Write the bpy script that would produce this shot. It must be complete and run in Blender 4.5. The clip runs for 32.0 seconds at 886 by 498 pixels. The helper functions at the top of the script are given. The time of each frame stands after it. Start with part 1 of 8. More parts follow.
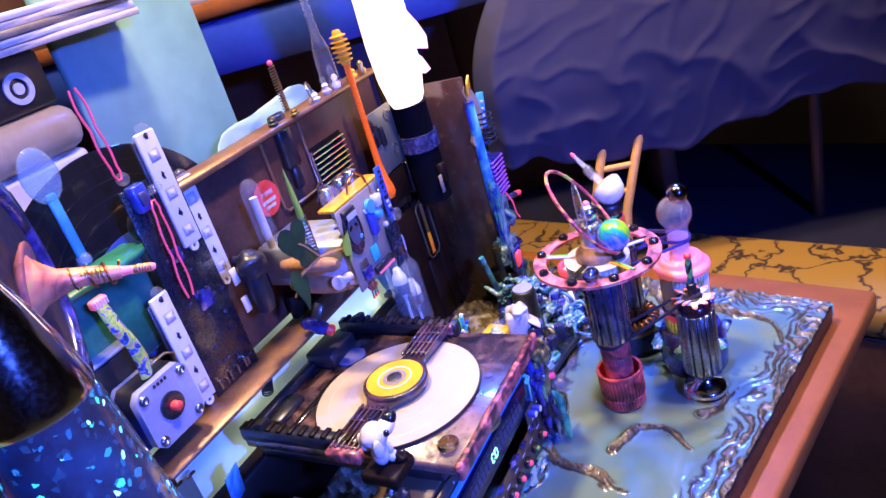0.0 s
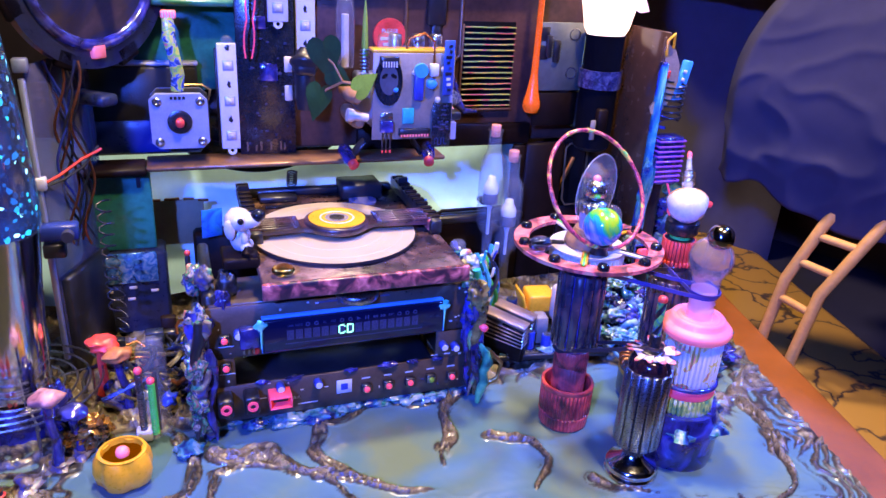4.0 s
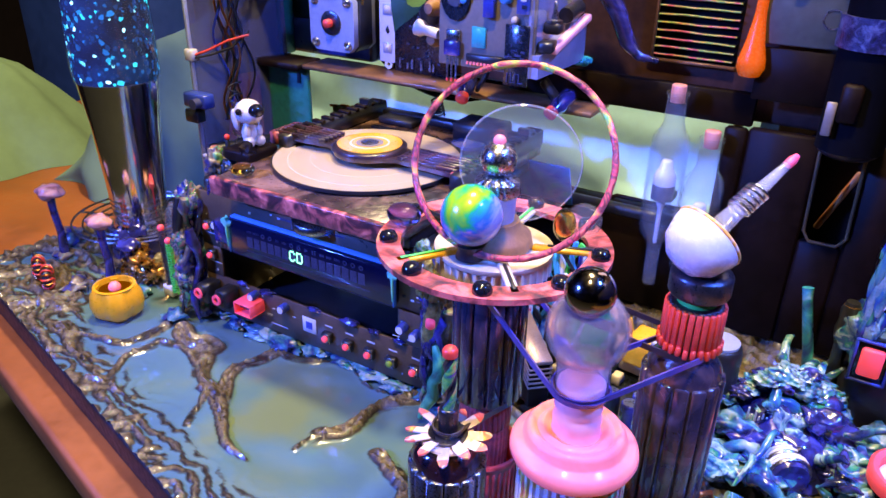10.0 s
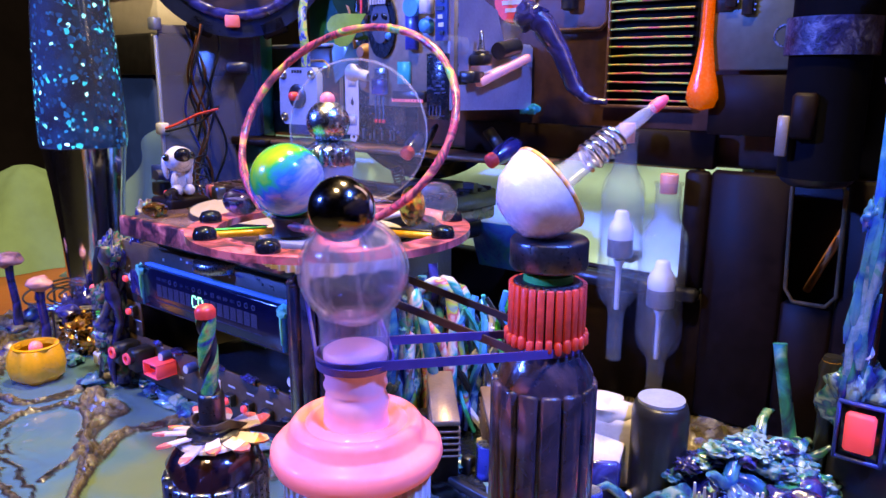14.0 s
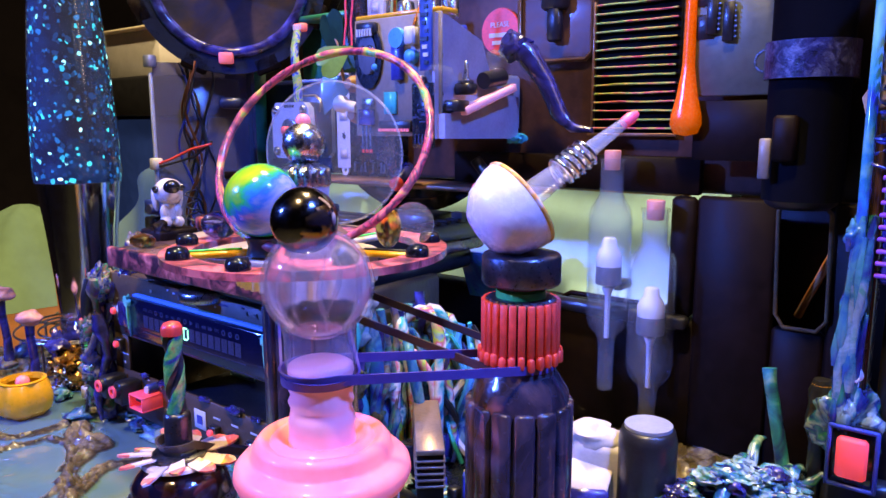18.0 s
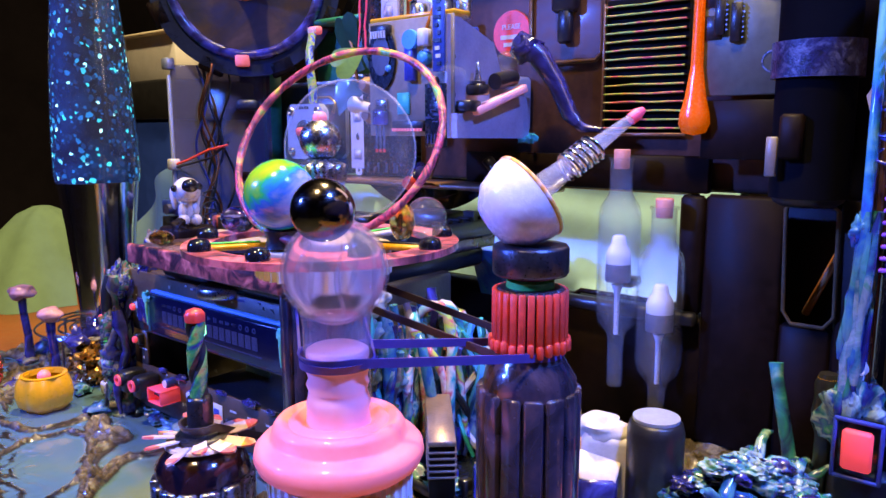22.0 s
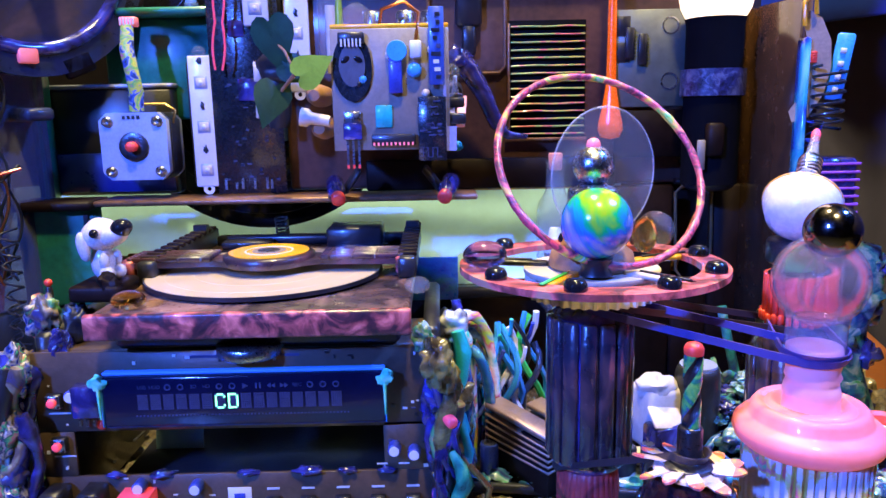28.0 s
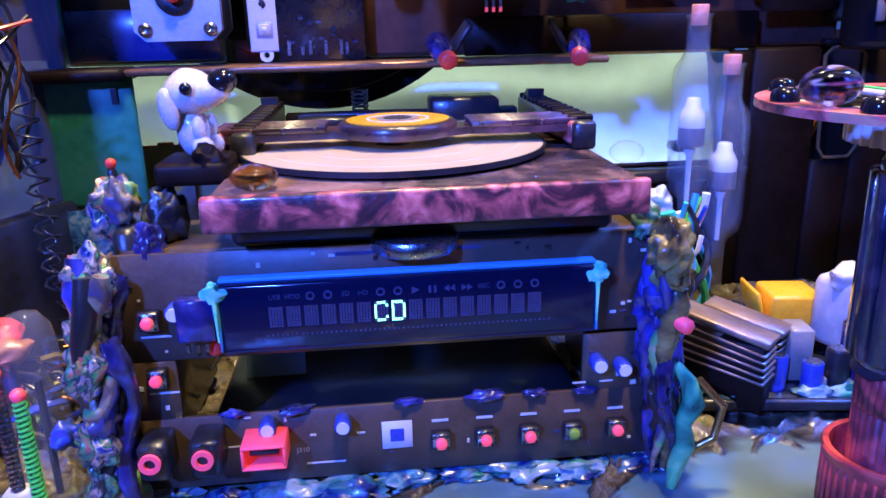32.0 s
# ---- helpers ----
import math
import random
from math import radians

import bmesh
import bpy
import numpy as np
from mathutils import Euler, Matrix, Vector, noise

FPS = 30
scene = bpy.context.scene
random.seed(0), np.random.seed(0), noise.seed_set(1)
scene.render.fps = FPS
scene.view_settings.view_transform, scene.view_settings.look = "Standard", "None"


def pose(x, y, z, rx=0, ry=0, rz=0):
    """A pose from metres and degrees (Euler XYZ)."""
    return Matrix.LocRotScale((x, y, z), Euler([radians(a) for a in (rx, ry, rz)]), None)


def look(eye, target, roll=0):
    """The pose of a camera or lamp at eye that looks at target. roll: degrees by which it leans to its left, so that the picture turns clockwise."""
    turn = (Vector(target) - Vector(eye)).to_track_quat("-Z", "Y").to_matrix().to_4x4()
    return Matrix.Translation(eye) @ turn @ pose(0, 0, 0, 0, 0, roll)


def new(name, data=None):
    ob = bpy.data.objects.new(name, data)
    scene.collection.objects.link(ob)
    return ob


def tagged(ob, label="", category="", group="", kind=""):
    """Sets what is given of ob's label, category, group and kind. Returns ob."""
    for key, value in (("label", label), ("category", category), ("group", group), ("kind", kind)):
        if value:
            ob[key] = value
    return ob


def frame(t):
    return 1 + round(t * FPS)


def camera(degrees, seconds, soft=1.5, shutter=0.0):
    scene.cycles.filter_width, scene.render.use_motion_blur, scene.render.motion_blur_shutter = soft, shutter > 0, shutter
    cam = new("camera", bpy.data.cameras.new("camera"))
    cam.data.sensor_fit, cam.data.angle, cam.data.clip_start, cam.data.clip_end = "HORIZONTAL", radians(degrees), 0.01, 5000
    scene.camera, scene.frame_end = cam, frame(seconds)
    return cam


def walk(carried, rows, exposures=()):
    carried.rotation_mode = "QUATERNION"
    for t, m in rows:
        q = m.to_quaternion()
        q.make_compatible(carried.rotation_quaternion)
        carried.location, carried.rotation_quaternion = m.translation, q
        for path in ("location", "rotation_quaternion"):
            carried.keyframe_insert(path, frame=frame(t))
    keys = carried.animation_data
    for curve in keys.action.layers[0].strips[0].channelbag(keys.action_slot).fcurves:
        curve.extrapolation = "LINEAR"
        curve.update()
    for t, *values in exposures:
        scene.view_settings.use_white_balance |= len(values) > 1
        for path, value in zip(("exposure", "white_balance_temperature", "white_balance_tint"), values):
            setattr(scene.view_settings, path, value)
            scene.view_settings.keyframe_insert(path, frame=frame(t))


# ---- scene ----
cam = camera(62.21, 32.0)
ROWS = [
    (0.0, -0.3325, -0.2269, 0.4100, 64.65, 15.19, -64.27),
    (0.5, -0.3286, -0.2660, 0.4147, 68.51, 1.55, -56.46),
    (1.0, -0.3193, -0.3051, 0.4157, 70.16, -4.12, -51.05),
    (1.5, -0.3023, -0.3447, 0.4099, 70.20, -4.08, -45.64),
    (2.0, -0.2747, -0.3800, 0.3964, 70.27, -4.43, -40.03),
    (2.5, -0.2383, -0.4087, 0.3772, 69.16, -5.48, -34.99),
    (3.0, -0.1954, -0.4285, 0.3552, 68.25, -4.24, -30.16),
    (3.5, -0.1483, -0.4401, 0.3320, 67.51, -3.27, -24.69),
    (5.5, 0.0205, -0.4111, 0.3167, 64.06, -2.28, -5.85),
    (6.0, 0.0591, -0.4043, 0.3413, 62.56, 0.09, -1.39),
    (6.5, 0.0945, -0.3980, 0.3562, 62.37, 0.51, 4.13),
    (7.0, 0.1215, -0.3902, 0.3506, 62.60, 0.19, 9.26),
    (7.5, 0.1475, -0.3690, 0.3408, 62.31, 0.21, 14.02),
    (8.0, 0.1656, -0.3468, 0.3203, 61.63, 0.02, 18.64),
    (8.5, 0.1840, -0.3306, 0.3007, 61.11, -0.57, 22.69),
    (9.0, 0.2110, -0.3206, 0.2886, 60.94, -1.00, 26.17),
    (9.5, 0.2439, -0.3123, 0.2849, 61.91, -1.08, 29.07),
    (10.0, 0.2704, -0.2982, 0.2741, 63.73, -1.08, 31.43),
    (10.5, 0.2951, -0.2764, 0.2512, 65.19, -1.44, 33.46),
    (11.0, 0.3122, -0.2542, 0.2324, 67.20, -0.92, 35.31),
    (11.5, 0.3243, -0.2407, 0.2322, 71.17, -0.10, 36.96),
    (12.0, 0.3280, -0.2371, 0.2107, 73.05, -0.91, 37.66),
    (12.5, 0.3321, -0.2321, 0.1985, 75.89, -0.59, 38.25),
    (13.0, 0.3330, -0.2292, 0.1913, 76.71, -0.70, 38.49),
    (13.5, 0.3339, -0.2279, 0.1933, 76.71, -0.50, 38.37),
    (14.0, 0.3353, -0.2253, 0.1920, 77.10, -0.38, 38.37),
    (14.5, 0.3359, -0.2235, 0.1904, 78.64, -0.11, 38.22),
    (16.5, 0.3396, -0.2177, 0.1880, 80.47, 0.40, 38.66),
    (17.0, 0.3408, -0.2168, 0.1860, 80.69, 0.27, 38.73),
    (17.5, 0.3418, -0.2171, 0.1839, 80.48, 0.24, 38.67),
    (18.0, 0.3430, -0.2189, 0.1843, 80.38, 0.11, 38.69),
    (18.5, 0.3439, -0.2195, 0.1825, 80.36, 0.03, 38.74),
    (19.0, 0.3439, -0.2206, 0.1801, 80.72, -0.19, 38.77),
    (19.5, 0.3448, -0.2204, 0.1826, 80.55, -0.02, 38.94),
    (20.0, 0.3449, -0.2213, 0.1814, 80.79, -0.12, 38.91),
    (20.5, 0.3444, -0.2217, 0.1828, 80.64, 0.06, 38.90),
    (21.0, 0.3462, -0.2218, 0.1827, 80.88, 0.04, 39.20),
    (21.5, 0.3463, -0.2241, 0.1821, 80.87, 0.13, 39.27),
    (22.0, 0.3480, -0.2253, 0.1817, 80.73, 0.14, 39.61),
    (22.5, 0.3497, -0.2244, 0.1827, 81.01, 0.00, 39.50),
    (23.0, 0.3492, -0.2238, 0.1836, 81.34, 0.03, 39.23),
    (23.5, 0.3485, -0.2273, 0.1838, 81.27, 0.02, 38.79),
    (24.0, 0.3470, -0.2299, 0.1839, 80.97, -0.01, 38.14),
    (24.5, 0.3450, -0.2331, 0.1849, 81.23, -0.13, 37.19),
    (26.5, 0.2316, -0.3006, 0.1884, 81.10, -0.72, 19.64),
    (27.0, 0.1891, -0.3159, 0.1819, 81.45, -0.01, 13.31),
    (27.5, 0.1428, -0.3204, 0.1870, 79.96, 0.85, 6.88),
    (28.0, 0.0912, -0.3173, 0.1993, 79.21, 1.14, -0.38),
    (28.5, 0.0509, -0.3052, 0.2003, 79.67, 1.73, -4.63),
    (29.0, 0.0065, -0.2876, 0.1880, 77.51, 0.75, -9.18),
    (29.5, -0.0322, -0.2771, 0.1866, 76.67, 0.32, -10.21),
    (30.0, -0.0426, -0.2617, 0.1799, 75.04, 0.72, -10.89),
    (30.5, -0.0401, -0.2477, 0.1719, 74.60, 0.65, -10.03),
    (31.0, -0.0281, -0.2418, 0.1668, 75.09, 1.05, -8.71),
    (31.5, -0.0166, -0.2370, 0.1660, 73.76, 2.03, -7.22),
    (32.0, -0.0085, -0.2365, 0.1653, 72.76, 1.36, -5.72),
]
EXPOSURES = [(0.0, 0.1, 6900, 10), (6.0, 0.05, 6700, 5), (8.0, 0.02, 7300, -4), (11.0, 0.0, 8100, -7), (13.0, 0.0, 8500, -7), (24.5, 0.0, 8500, -7), (27.0, 0.05, 8100, -18), (28.5, 0.08, 7500, -17), (30.0, 0.08, 6900, -8), (32.0, 0.08, 6800, 0)]
walk(cam, [(t, pose(*row)) for t, *row in ROWS], EXPOSURES)

# ---- light ----
world = bpy.data.worlds.new("room_dark")
scene.world = world
world.use_nodes = True
world.node_tree.nodes["Background"].inputs[0].default_value = (0.10, 0.15, 0.30, 1)
world.node_tree.nodes["Background"].inputs[1].default_value = 0.02


def area_lamp(name, eye, target, size, watts, colour, spread=180):
    data = bpy.data.lights.new(name, "AREA")
    data.shape, data.size, data.energy, data.color = "DISK", size, watts, colour
    data.spread = radians(spread)
    ob = new(name, data)
    ob.matrix_world = look(eye, target)
    return ob


area_lamp("blue_led_lamp", (-0.50, -0.80, 0.62), (0.10, 0.1, 0.12), 0.07, 5.9, (0.04, 0.11, 1.0), 66)
area_lamp("blue_led_lamp", (0.64, -0.08, 0.80), (0.26, -0.03, 0.05), 0.07, 4.6, (0.04, 0.13, 1.0), 76)
area_lamp("ceiling_lamp", (0.05, 0.215, 1.45), (0.05, 0.18, 0.1), 0.14, 32.0, (1.0, 0.76, 0.52))
area_lamp("ceiling_lamp", (0.20, -0.55, 1.5), (0.1, 0.0, 0.1), 0.14, 23.0, (1.0, 0.74, 0.48))

# ---- materials ----
MATS = {}


def nodes_of(name):
    m = bpy.data.materials.new(name)
    m.use_nodes = True
    return m, m.node_tree.nodes, m.node_tree.links


def principled(ns):
    return ns["Principled BSDF"]


def mat(name, colour, rough=0.5, metal=0.0, vary=0.35, scale=60.0, bump=0.25, dirt=None, spec=0.5, coat=0.18):
    """Plain stuff: a base colour with grain and blotches at two scales, and fine relief. Scale is per metre."""
    m, ns, ln = nodes_of(name)
    p = principled(ns)
    co = ns.new("ShaderNodeTexCoord")
    big, small = ns.new("ShaderNodeTexNoise"), ns.new("ShaderNodeTexNoise")
    big.inputs["Scale"].default_value, small.inputs["Scale"].default_value = scale, scale * 9
    big.inputs["Detail"].default_value = small.inputs["Detail"].default_value = 4
    for n in (big, small):
        ln.new(co.outputs["Object"], n.inputs["Vector"])
    ramp = ns.new("ShaderNodeValToRGB")
    dark = dirt or tuple(c * (1 - vary) for c in colour)
    ramp.color_ramp.elements[0].position, ramp.color_ramp.elements[1].position = 0.35, 0.62
    ramp.color_ramp.elements[0].color, ramp.color_ramp.elements[1].color = (*dark, 1), (*colour, 1)
    mix = ns.new("ShaderNodeMath")
    mix.operation = "MULTIPLY_ADD"
    mix.inputs[1].default_value, mix.inputs[2].default_value = 0.35, 0.0
    ln.new(small.outputs["Fac"], mix.inputs[0])
    add = ns.new("ShaderNodeMath")
    add.operation = "MULTIPLY_ADD"
    add.inputs[1].default_value = 0.65
    ln.new(big.outputs["Fac"], add.inputs[0])
    ln.new(mix.outputs[0], add.inputs[2])
    ln.new(add.outputs[0], ramp.inputs["Fac"])
    ln.new(ramp.outputs["Color"], p.inputs["Base Color"])
    rr = ns.new("ShaderNodeMapRange")
    rr.inputs["To Min"].default_value, rr.inputs["To Max"].default_value = max(rough - 0.12, 0.03), min(rough + 0.15, 1)
    ln.new(small.outputs["Fac"], rr.inputs["Value"])
    ln.new(rr.outputs["Result"], p.inputs["Roughness"])
    p.inputs["Metallic"].default_value = metal
    p.inputs["Specular IOR Level"].default_value = spec
    p.inputs["Coat Weight"].default_value = coat
    p.inputs["Coat Roughness"].default_value = 0.1
    if bump:
        b = ns.new("ShaderNodeBump")
        b.inputs["Strength"].default_value, b.inputs["Distance"].default_value = bump, 0.0012
        ln.new(add.outputs[0], b.inputs["Height"])
        ln.new(b.outputs["Normal"], p.inputs["Normal"])
    MATS[name] = m
    return m


def splat(name, colours, scale=90.0, rough=0.3, bump=0.4, coat=0.4, stops=None, metal=0.0):
    """Hand-dabbed paint: several colours in patches, under gloss."""
    m, ns, ln = nodes_of(name)
    p = principled(ns)
    co = ns.new("ShaderNodeTexCoord")
    n1 = ns.new("ShaderNodeTexNoise")
    n1.inputs["Scale"].default_value, n1.inputs["Detail"].default_value, n1.inputs["Distortion"].default_value = scale, 5, 1.2
    ln.new(co.outputs["Object"], n1.inputs["Vector"])
    ramp = ns.new("ShaderNodeValToRGB")
    els = ramp.color_ramp.elements
    k = len(colours)
    at = stops or [0.32 + 0.36 * i / max(k - 1, 1) for i in range(k)]
    els[0].position, els[0].color = at[0], (*colours[0], 1)
    els[1].position, els[1].color = at[-1], (*colours[-1], 1)
    for i in range(1, k - 1):
        e = els.new(at[i])
        e.color = (*colours[i], 1)
    ln.new(n1.outputs["Fac"], ramp.inputs["Fac"])
    ln.new(ramp.outputs["Color"], p.inputs["Base Color"])
    n2 = ns.new("ShaderNodeTexNoise")
    n2.inputs["Scale"].default_value, n2.inputs["Detail"].default_value = scale * 5, 4
    ln.new(co.outputs["Object"], n2.inputs["Vector"])
    rr = ns.new("ShaderNodeMapRange")
    rr.inputs["To Min"].default_value, rr.inputs["To Max"].default_value = max(rough - 0.15, 0.04), rough + 0.2
    ln.new(n2.outputs["Fac"], rr.inputs["Value"])
    ln.new(rr.outputs["Result"], p.inputs["Roughness"])
    p.inputs["Coat Weight"].default_value, p.inputs["Coat Roughness"].default_value = coat, 0.08
    p.inputs["Metallic"].default_value = metal
    b = ns.new("ShaderNodeBump")
    b.inputs["Strength"].default_value, b.inputs["Distance"].default_value = bump, 0.001
    ln.new(n2.outputs["Fac"], b.inputs["Height"])
    ln.new(b.outputs["Normal"], p.inputs["Normal"])
    MATS[name] = m
    return m


def glass(name, tint=(0.95, 0.97, 1.0), rough=0.02, ior=1.35, alpha=1.0):
    m, ns, ln = nodes_of(name)
    p = principled(ns)
    p.inputs["Base Color"].default_value = (*tint, 1)
    p.inputs["Transmission Weight"].default_value = 1.0
    p.inputs["Roughness"].default_value, p.inputs["IOR"].default_value = rough, ior
    p.inputs["Coat Weight"].default_value, p.inputs["Coat Roughness"].default_value = 0.8, 0.02
    n = ns.new("ShaderNodeTexNoise")
    n.inputs["Scale"].default_value = 400
    b = ns.new("ShaderNodeBump")
    b.inputs["Strength"].default_value, b.inputs["Distance"].default_value = 0.06, 0.0004
    ln.new(n.outputs["Fac"], b.inputs["Height"])
    ln.new(b.outputs["Normal"], p.inputs["Normal"])
    MATS[name] = m
    return m


def thin_glass(name, tint=(0.9, 0.93, 1.0), clear=0.9, rough=0.05, ior=1.6):
    """A thin clear wall: mostly seen through, faintly hazed, glossy at grazing angles."""
    m, ns, ln = nodes_of(name)
    p = principled(ns)
    p.inputs["Base Color"].default_value, p.inputs["Roughness"].default_value = (*tint, 1), rough
    t = ns.new("ShaderNodeBsdfTransparent")
    t.inputs[0].default_value = (*tint, 1)
    haze = ns.new("ShaderNodeMixShader")
    n = ns.new("ShaderNodeTexNoise")
    n.inputs["Scale"].default_value = 120
    rr = ns.new("ShaderNodeMapRange")
    rr.inputs["To Min"].default_value, rr.inputs["To Max"].default_value = max(1 - clear - 0.08, 0), 1 - clear + 0.06
    ln.new(n.outputs["Fac"], rr.inputs["Value"])
    ln.new(rr.outputs["Result"], haze.inputs[0])
    ln.new(t.outputs[0], haze.inputs[1])
    ln.new(p.outputs[0], haze.inputs[2])
    g = ns.new("ShaderNodeBsdfGlossy")
    g.inputs["Roughness"].default_value = rough
    f = ns.new("ShaderNodeLayerWeight")
    f.inputs["Blend"].default_value = 0.5
    edge = ns.new("ShaderNodeMath")
    edge.operation = "POWER"
    edge.inputs[1].default_value = 5.0 - ior
    ln.new(f.outputs["Facing"], edge.inputs[0])
    soft_edge = ns.new("ShaderNodeMapRange")
    soft_edge.inputs["To Min"].default_value, soft_edge.inputs["To Max"].default_value = 0.025, 0.55
    ln.new(edge.outputs[0], soft_edge.inputs["Value"])
    shine = ns.new("ShaderNodeMixShader")
    ln.new(soft_edge.outputs["Result"], shine.inputs[0])
    ln.new(haze.outputs[0], shine.inputs[1])
    ln.new(g.outputs[0], shine.inputs[2])
    ln.new(shine.outputs[0], ns["Material Output"].inputs[0])
    MATS[name] = m
    return m


def glow(name, colour, strength):
    m, ns, ln = nodes_of(name)
    p = principled(ns)
    p.inputs["Base Color"].default_value = (*colour, 1)
    p.inputs["Emission Color"].default_value = (*colour, 1)
    p.inputs["Emission Strength"].default_value = strength
    MATS[name] = m
    return m


BLACK = mat("black_plastic", (0.018, 0.018, 0.022), 0.35, vary=0.5, scale=80)
BLACKGLOSS = mat("black_gloss", (0.008, 0.008, 0.012), 0.08, vary=0.3, scale=40, bump=0.0)
DARKBLUE = mat("dark_blue_plastic", (0.02, 0.03, 0.07), 0.3, vary=0.5, scale=30)
BROWNCASE = mat("copper_brown_case", (0.10, 0.045, 0.03), 0.45, metal=0.1, vary=0.6, scale=22, spec=0.3, coat=0.05)
CHOCOLATE = mat("dark_brown_case", (0.013, 0.006, 0.004), 0.5, vary=0.6, scale=25, spec=0.14, coat=0.0)
GREENCASE = mat("green_case", (0.025, 0.22, 0.15), 0.35, vary=0.5, scale=25, coat=0.3)
SHELFGOLD = mat("bronze_shelf", (0.30, 0.15, 0.07), 0.35, metal=0.4, vary=0.5, scale=40)
CHROME = mat("chrome", (0.85, 0.85, 0.88), 0.06, metal=1.0, vary=0.08, scale=60, bump=0.02)
STEEL = mat("steel", (0.45, 0.46, 0.50), 0.28, metal=1.0, vary=0.4, scale=120)
DARKSTEEL = mat("dark_steel", (0.12, 0.12, 0.14), 0.3, metal=0.9, vary=0.5, scale=120)
BRASS = mat("brass", (0.55, 0.36, 0.12), 0.3, metal=0.9, vary=0.5, scale=120)
COPPER = mat("copper_wire", (0.45, 0.16, 0.05), 0.3, metal=0.9, vary=0.4, scale=300)
WHITEP = mat("white_plastic", (0.70, 0.67, 0.66), 0.35, vary=0.12, scale=60)
MILK = mat("milky_white", (0.85, 0.82, 0.84), 0.25, vary=0.1, scale=60, coat=0.3)
ALU = mat("aluminium_grey_blue", (0.42, 0.46, 0.60), 0.4, metal=0.35, vary=0.25, scale=70)
PINK = mat("neon_pink", (1.0, 0.10, 0.16), 0.45, vary=0.2, scale=80, bump=0.06)
ROSE = mat("pale_pink", (1.0, 0.26, 0.26), 0.45, vary=0.22, scale=45, bump=0.06)
RED = mat("neon_red", (0.85, 0.07, 0.05), 0.4, vary=0.45, scale=60, bump=0.1)
ORANGE = mat("neon_orange", (0.95, 0.12, 0.01), 0.25, vary=0.25, scale=80, coat=0.5)
YELLOW = mat("golden_yellow", (0.85, 0.40, 0.02), 0.3, vary=0.25, scale=50, bump=0.04, coat=0.5)
PCBGREY = mat("dark_circuit_board", (0.095, 0.060, 0.038), 0.4, vary=0.4, scale=60)
PCBBLACK = mat("black_circuit_board", (0.010, 0.014, 0.022), 0.25, vary=0.5, scale=60, coat=0.3)
PCBTAN = mat("tan_circuit_board", (0.25, 0.21, 0.17), 0.4, vary=0.3, scale=60)
PCBBLUE = mat("blue_circuit_board", (0.03, 0.09, 0.35), 0.35, vary=0.3, scale=60)
WOOD = mat("orange_wood", (0.30, 0.09, 0.02), 0.5, vary=0.35, scale=18, bump=0.08, coat=0.08)
CLOTH = mat("pale_green_cloth", (0.45, 0.77, 0.86), 0.9, vary=0.15, scale=12, spec=0.1, coat=0.0)
DARKCLOTH = mat("dark_blue_cloth", (0.055, 0.052, 0.085), 0.9, vary=0.15, scale=10, spec=0.1, coat=0.0)

NEON_G = mat("neon_green", (0.10, 0.75, 0.12), 0.4, vary=0.3, scale=90)
TEAL = mat("teal_paint", (0.03, 0.45, 0.42), 0.4, vary=0.35, scale=90)
CYAN = mat("cyan_plastic", (0.05, 0.35, 0.75), 0.3, vary=0.25, scale=90)
BLUEP = mat("blue_plastic", (0.03, 0.06, 0.38), 0.3, vary=0.35, scale=90)
CREAM = mat("cream_plastic", (0.70, 0.60, 0.46), 0.4, vary=0.25, scale=60)
WOODTAN = mat("tan_wood", (0.40, 0.20, 0.09), 0.5, vary=0.4, scale=50)
LEAF = mat("ivy_leaf", (0.012, 0.055, 0.018), 0.4, vary=0.5, scale=70)
LIME = mat("lime_leaf", (0.30, 0.45, 0.04), 0.4, vary=0.3, scale=70)
RESIN = splat("blue_green_resin", [(0.006, 0.010, 0.03), (0.015, 0.03, 0.14), (0.03, 0.16, 0.20), (0.24, 0.32, 0.34), (0.04, 0.26, 0.12)], 60, 0.28, bump=0.2, coat=0.5)
LUMP = splat("daubed_resin", [(0.012, 0.010, 0.02), (0.03, 0.04, 0.18), (0.10, 0.07, 0.05), (0.26, 0.20, 0.14), (0.07, 0.30, 0.11), (0.30, 0.34, 0.06)], 55, 0.3, bump=0.2, coat=0.5)
OLIVE = splat("olive_resin", [(0.02, 0.015, 0.01), (0.12, 0.09, 0.03), (0.30, 0.27, 0.08)], 60, 0.25, coat=0.7)
PURPLEDARK = splat("deep_blue_resin", [(0.006, 0.006, 0.02), (0.02, 0.02, 0.12), (0.05, 0.06, 0.35)], 60, 0.15, coat=0.9)
GOLDLUMP = splat("gold_leaf", [(0.10, 0.04, 0.01), (0.45, 0.22, 0.05), (0.80, 0.45, 0.12)], 80, 0.22, metal=0.7)
HOOP = splat("camouflage_hoop", [(0.04, 0.02, 0.03), (0.70, 0.06, 0.10), (0.06, 0.02, 0.03), (0.80, 0.12, 0.12), (0.75, 0.55, 0.05), (0.10, 0.55, 0.10), (0.70, 0.65, 0.55)], 95, 0.4, stops=[0.28, 0.40, 0.44, 0.55, 0.63, 0.68, 0.75])
GLOBE = splat("marbled_globe", [(0.30, 0.04, 0.30), (0.03, 0.07, 0.50), (0.28, 0.34, 0.46), (0.02, 0.16, 0.50), (0.02, 0.46, 0.10), (0.26, 0.55, 0.02), (0.50, 0.48, 0.02)], 27, 0.15, bump=0.05, coat=0.5)
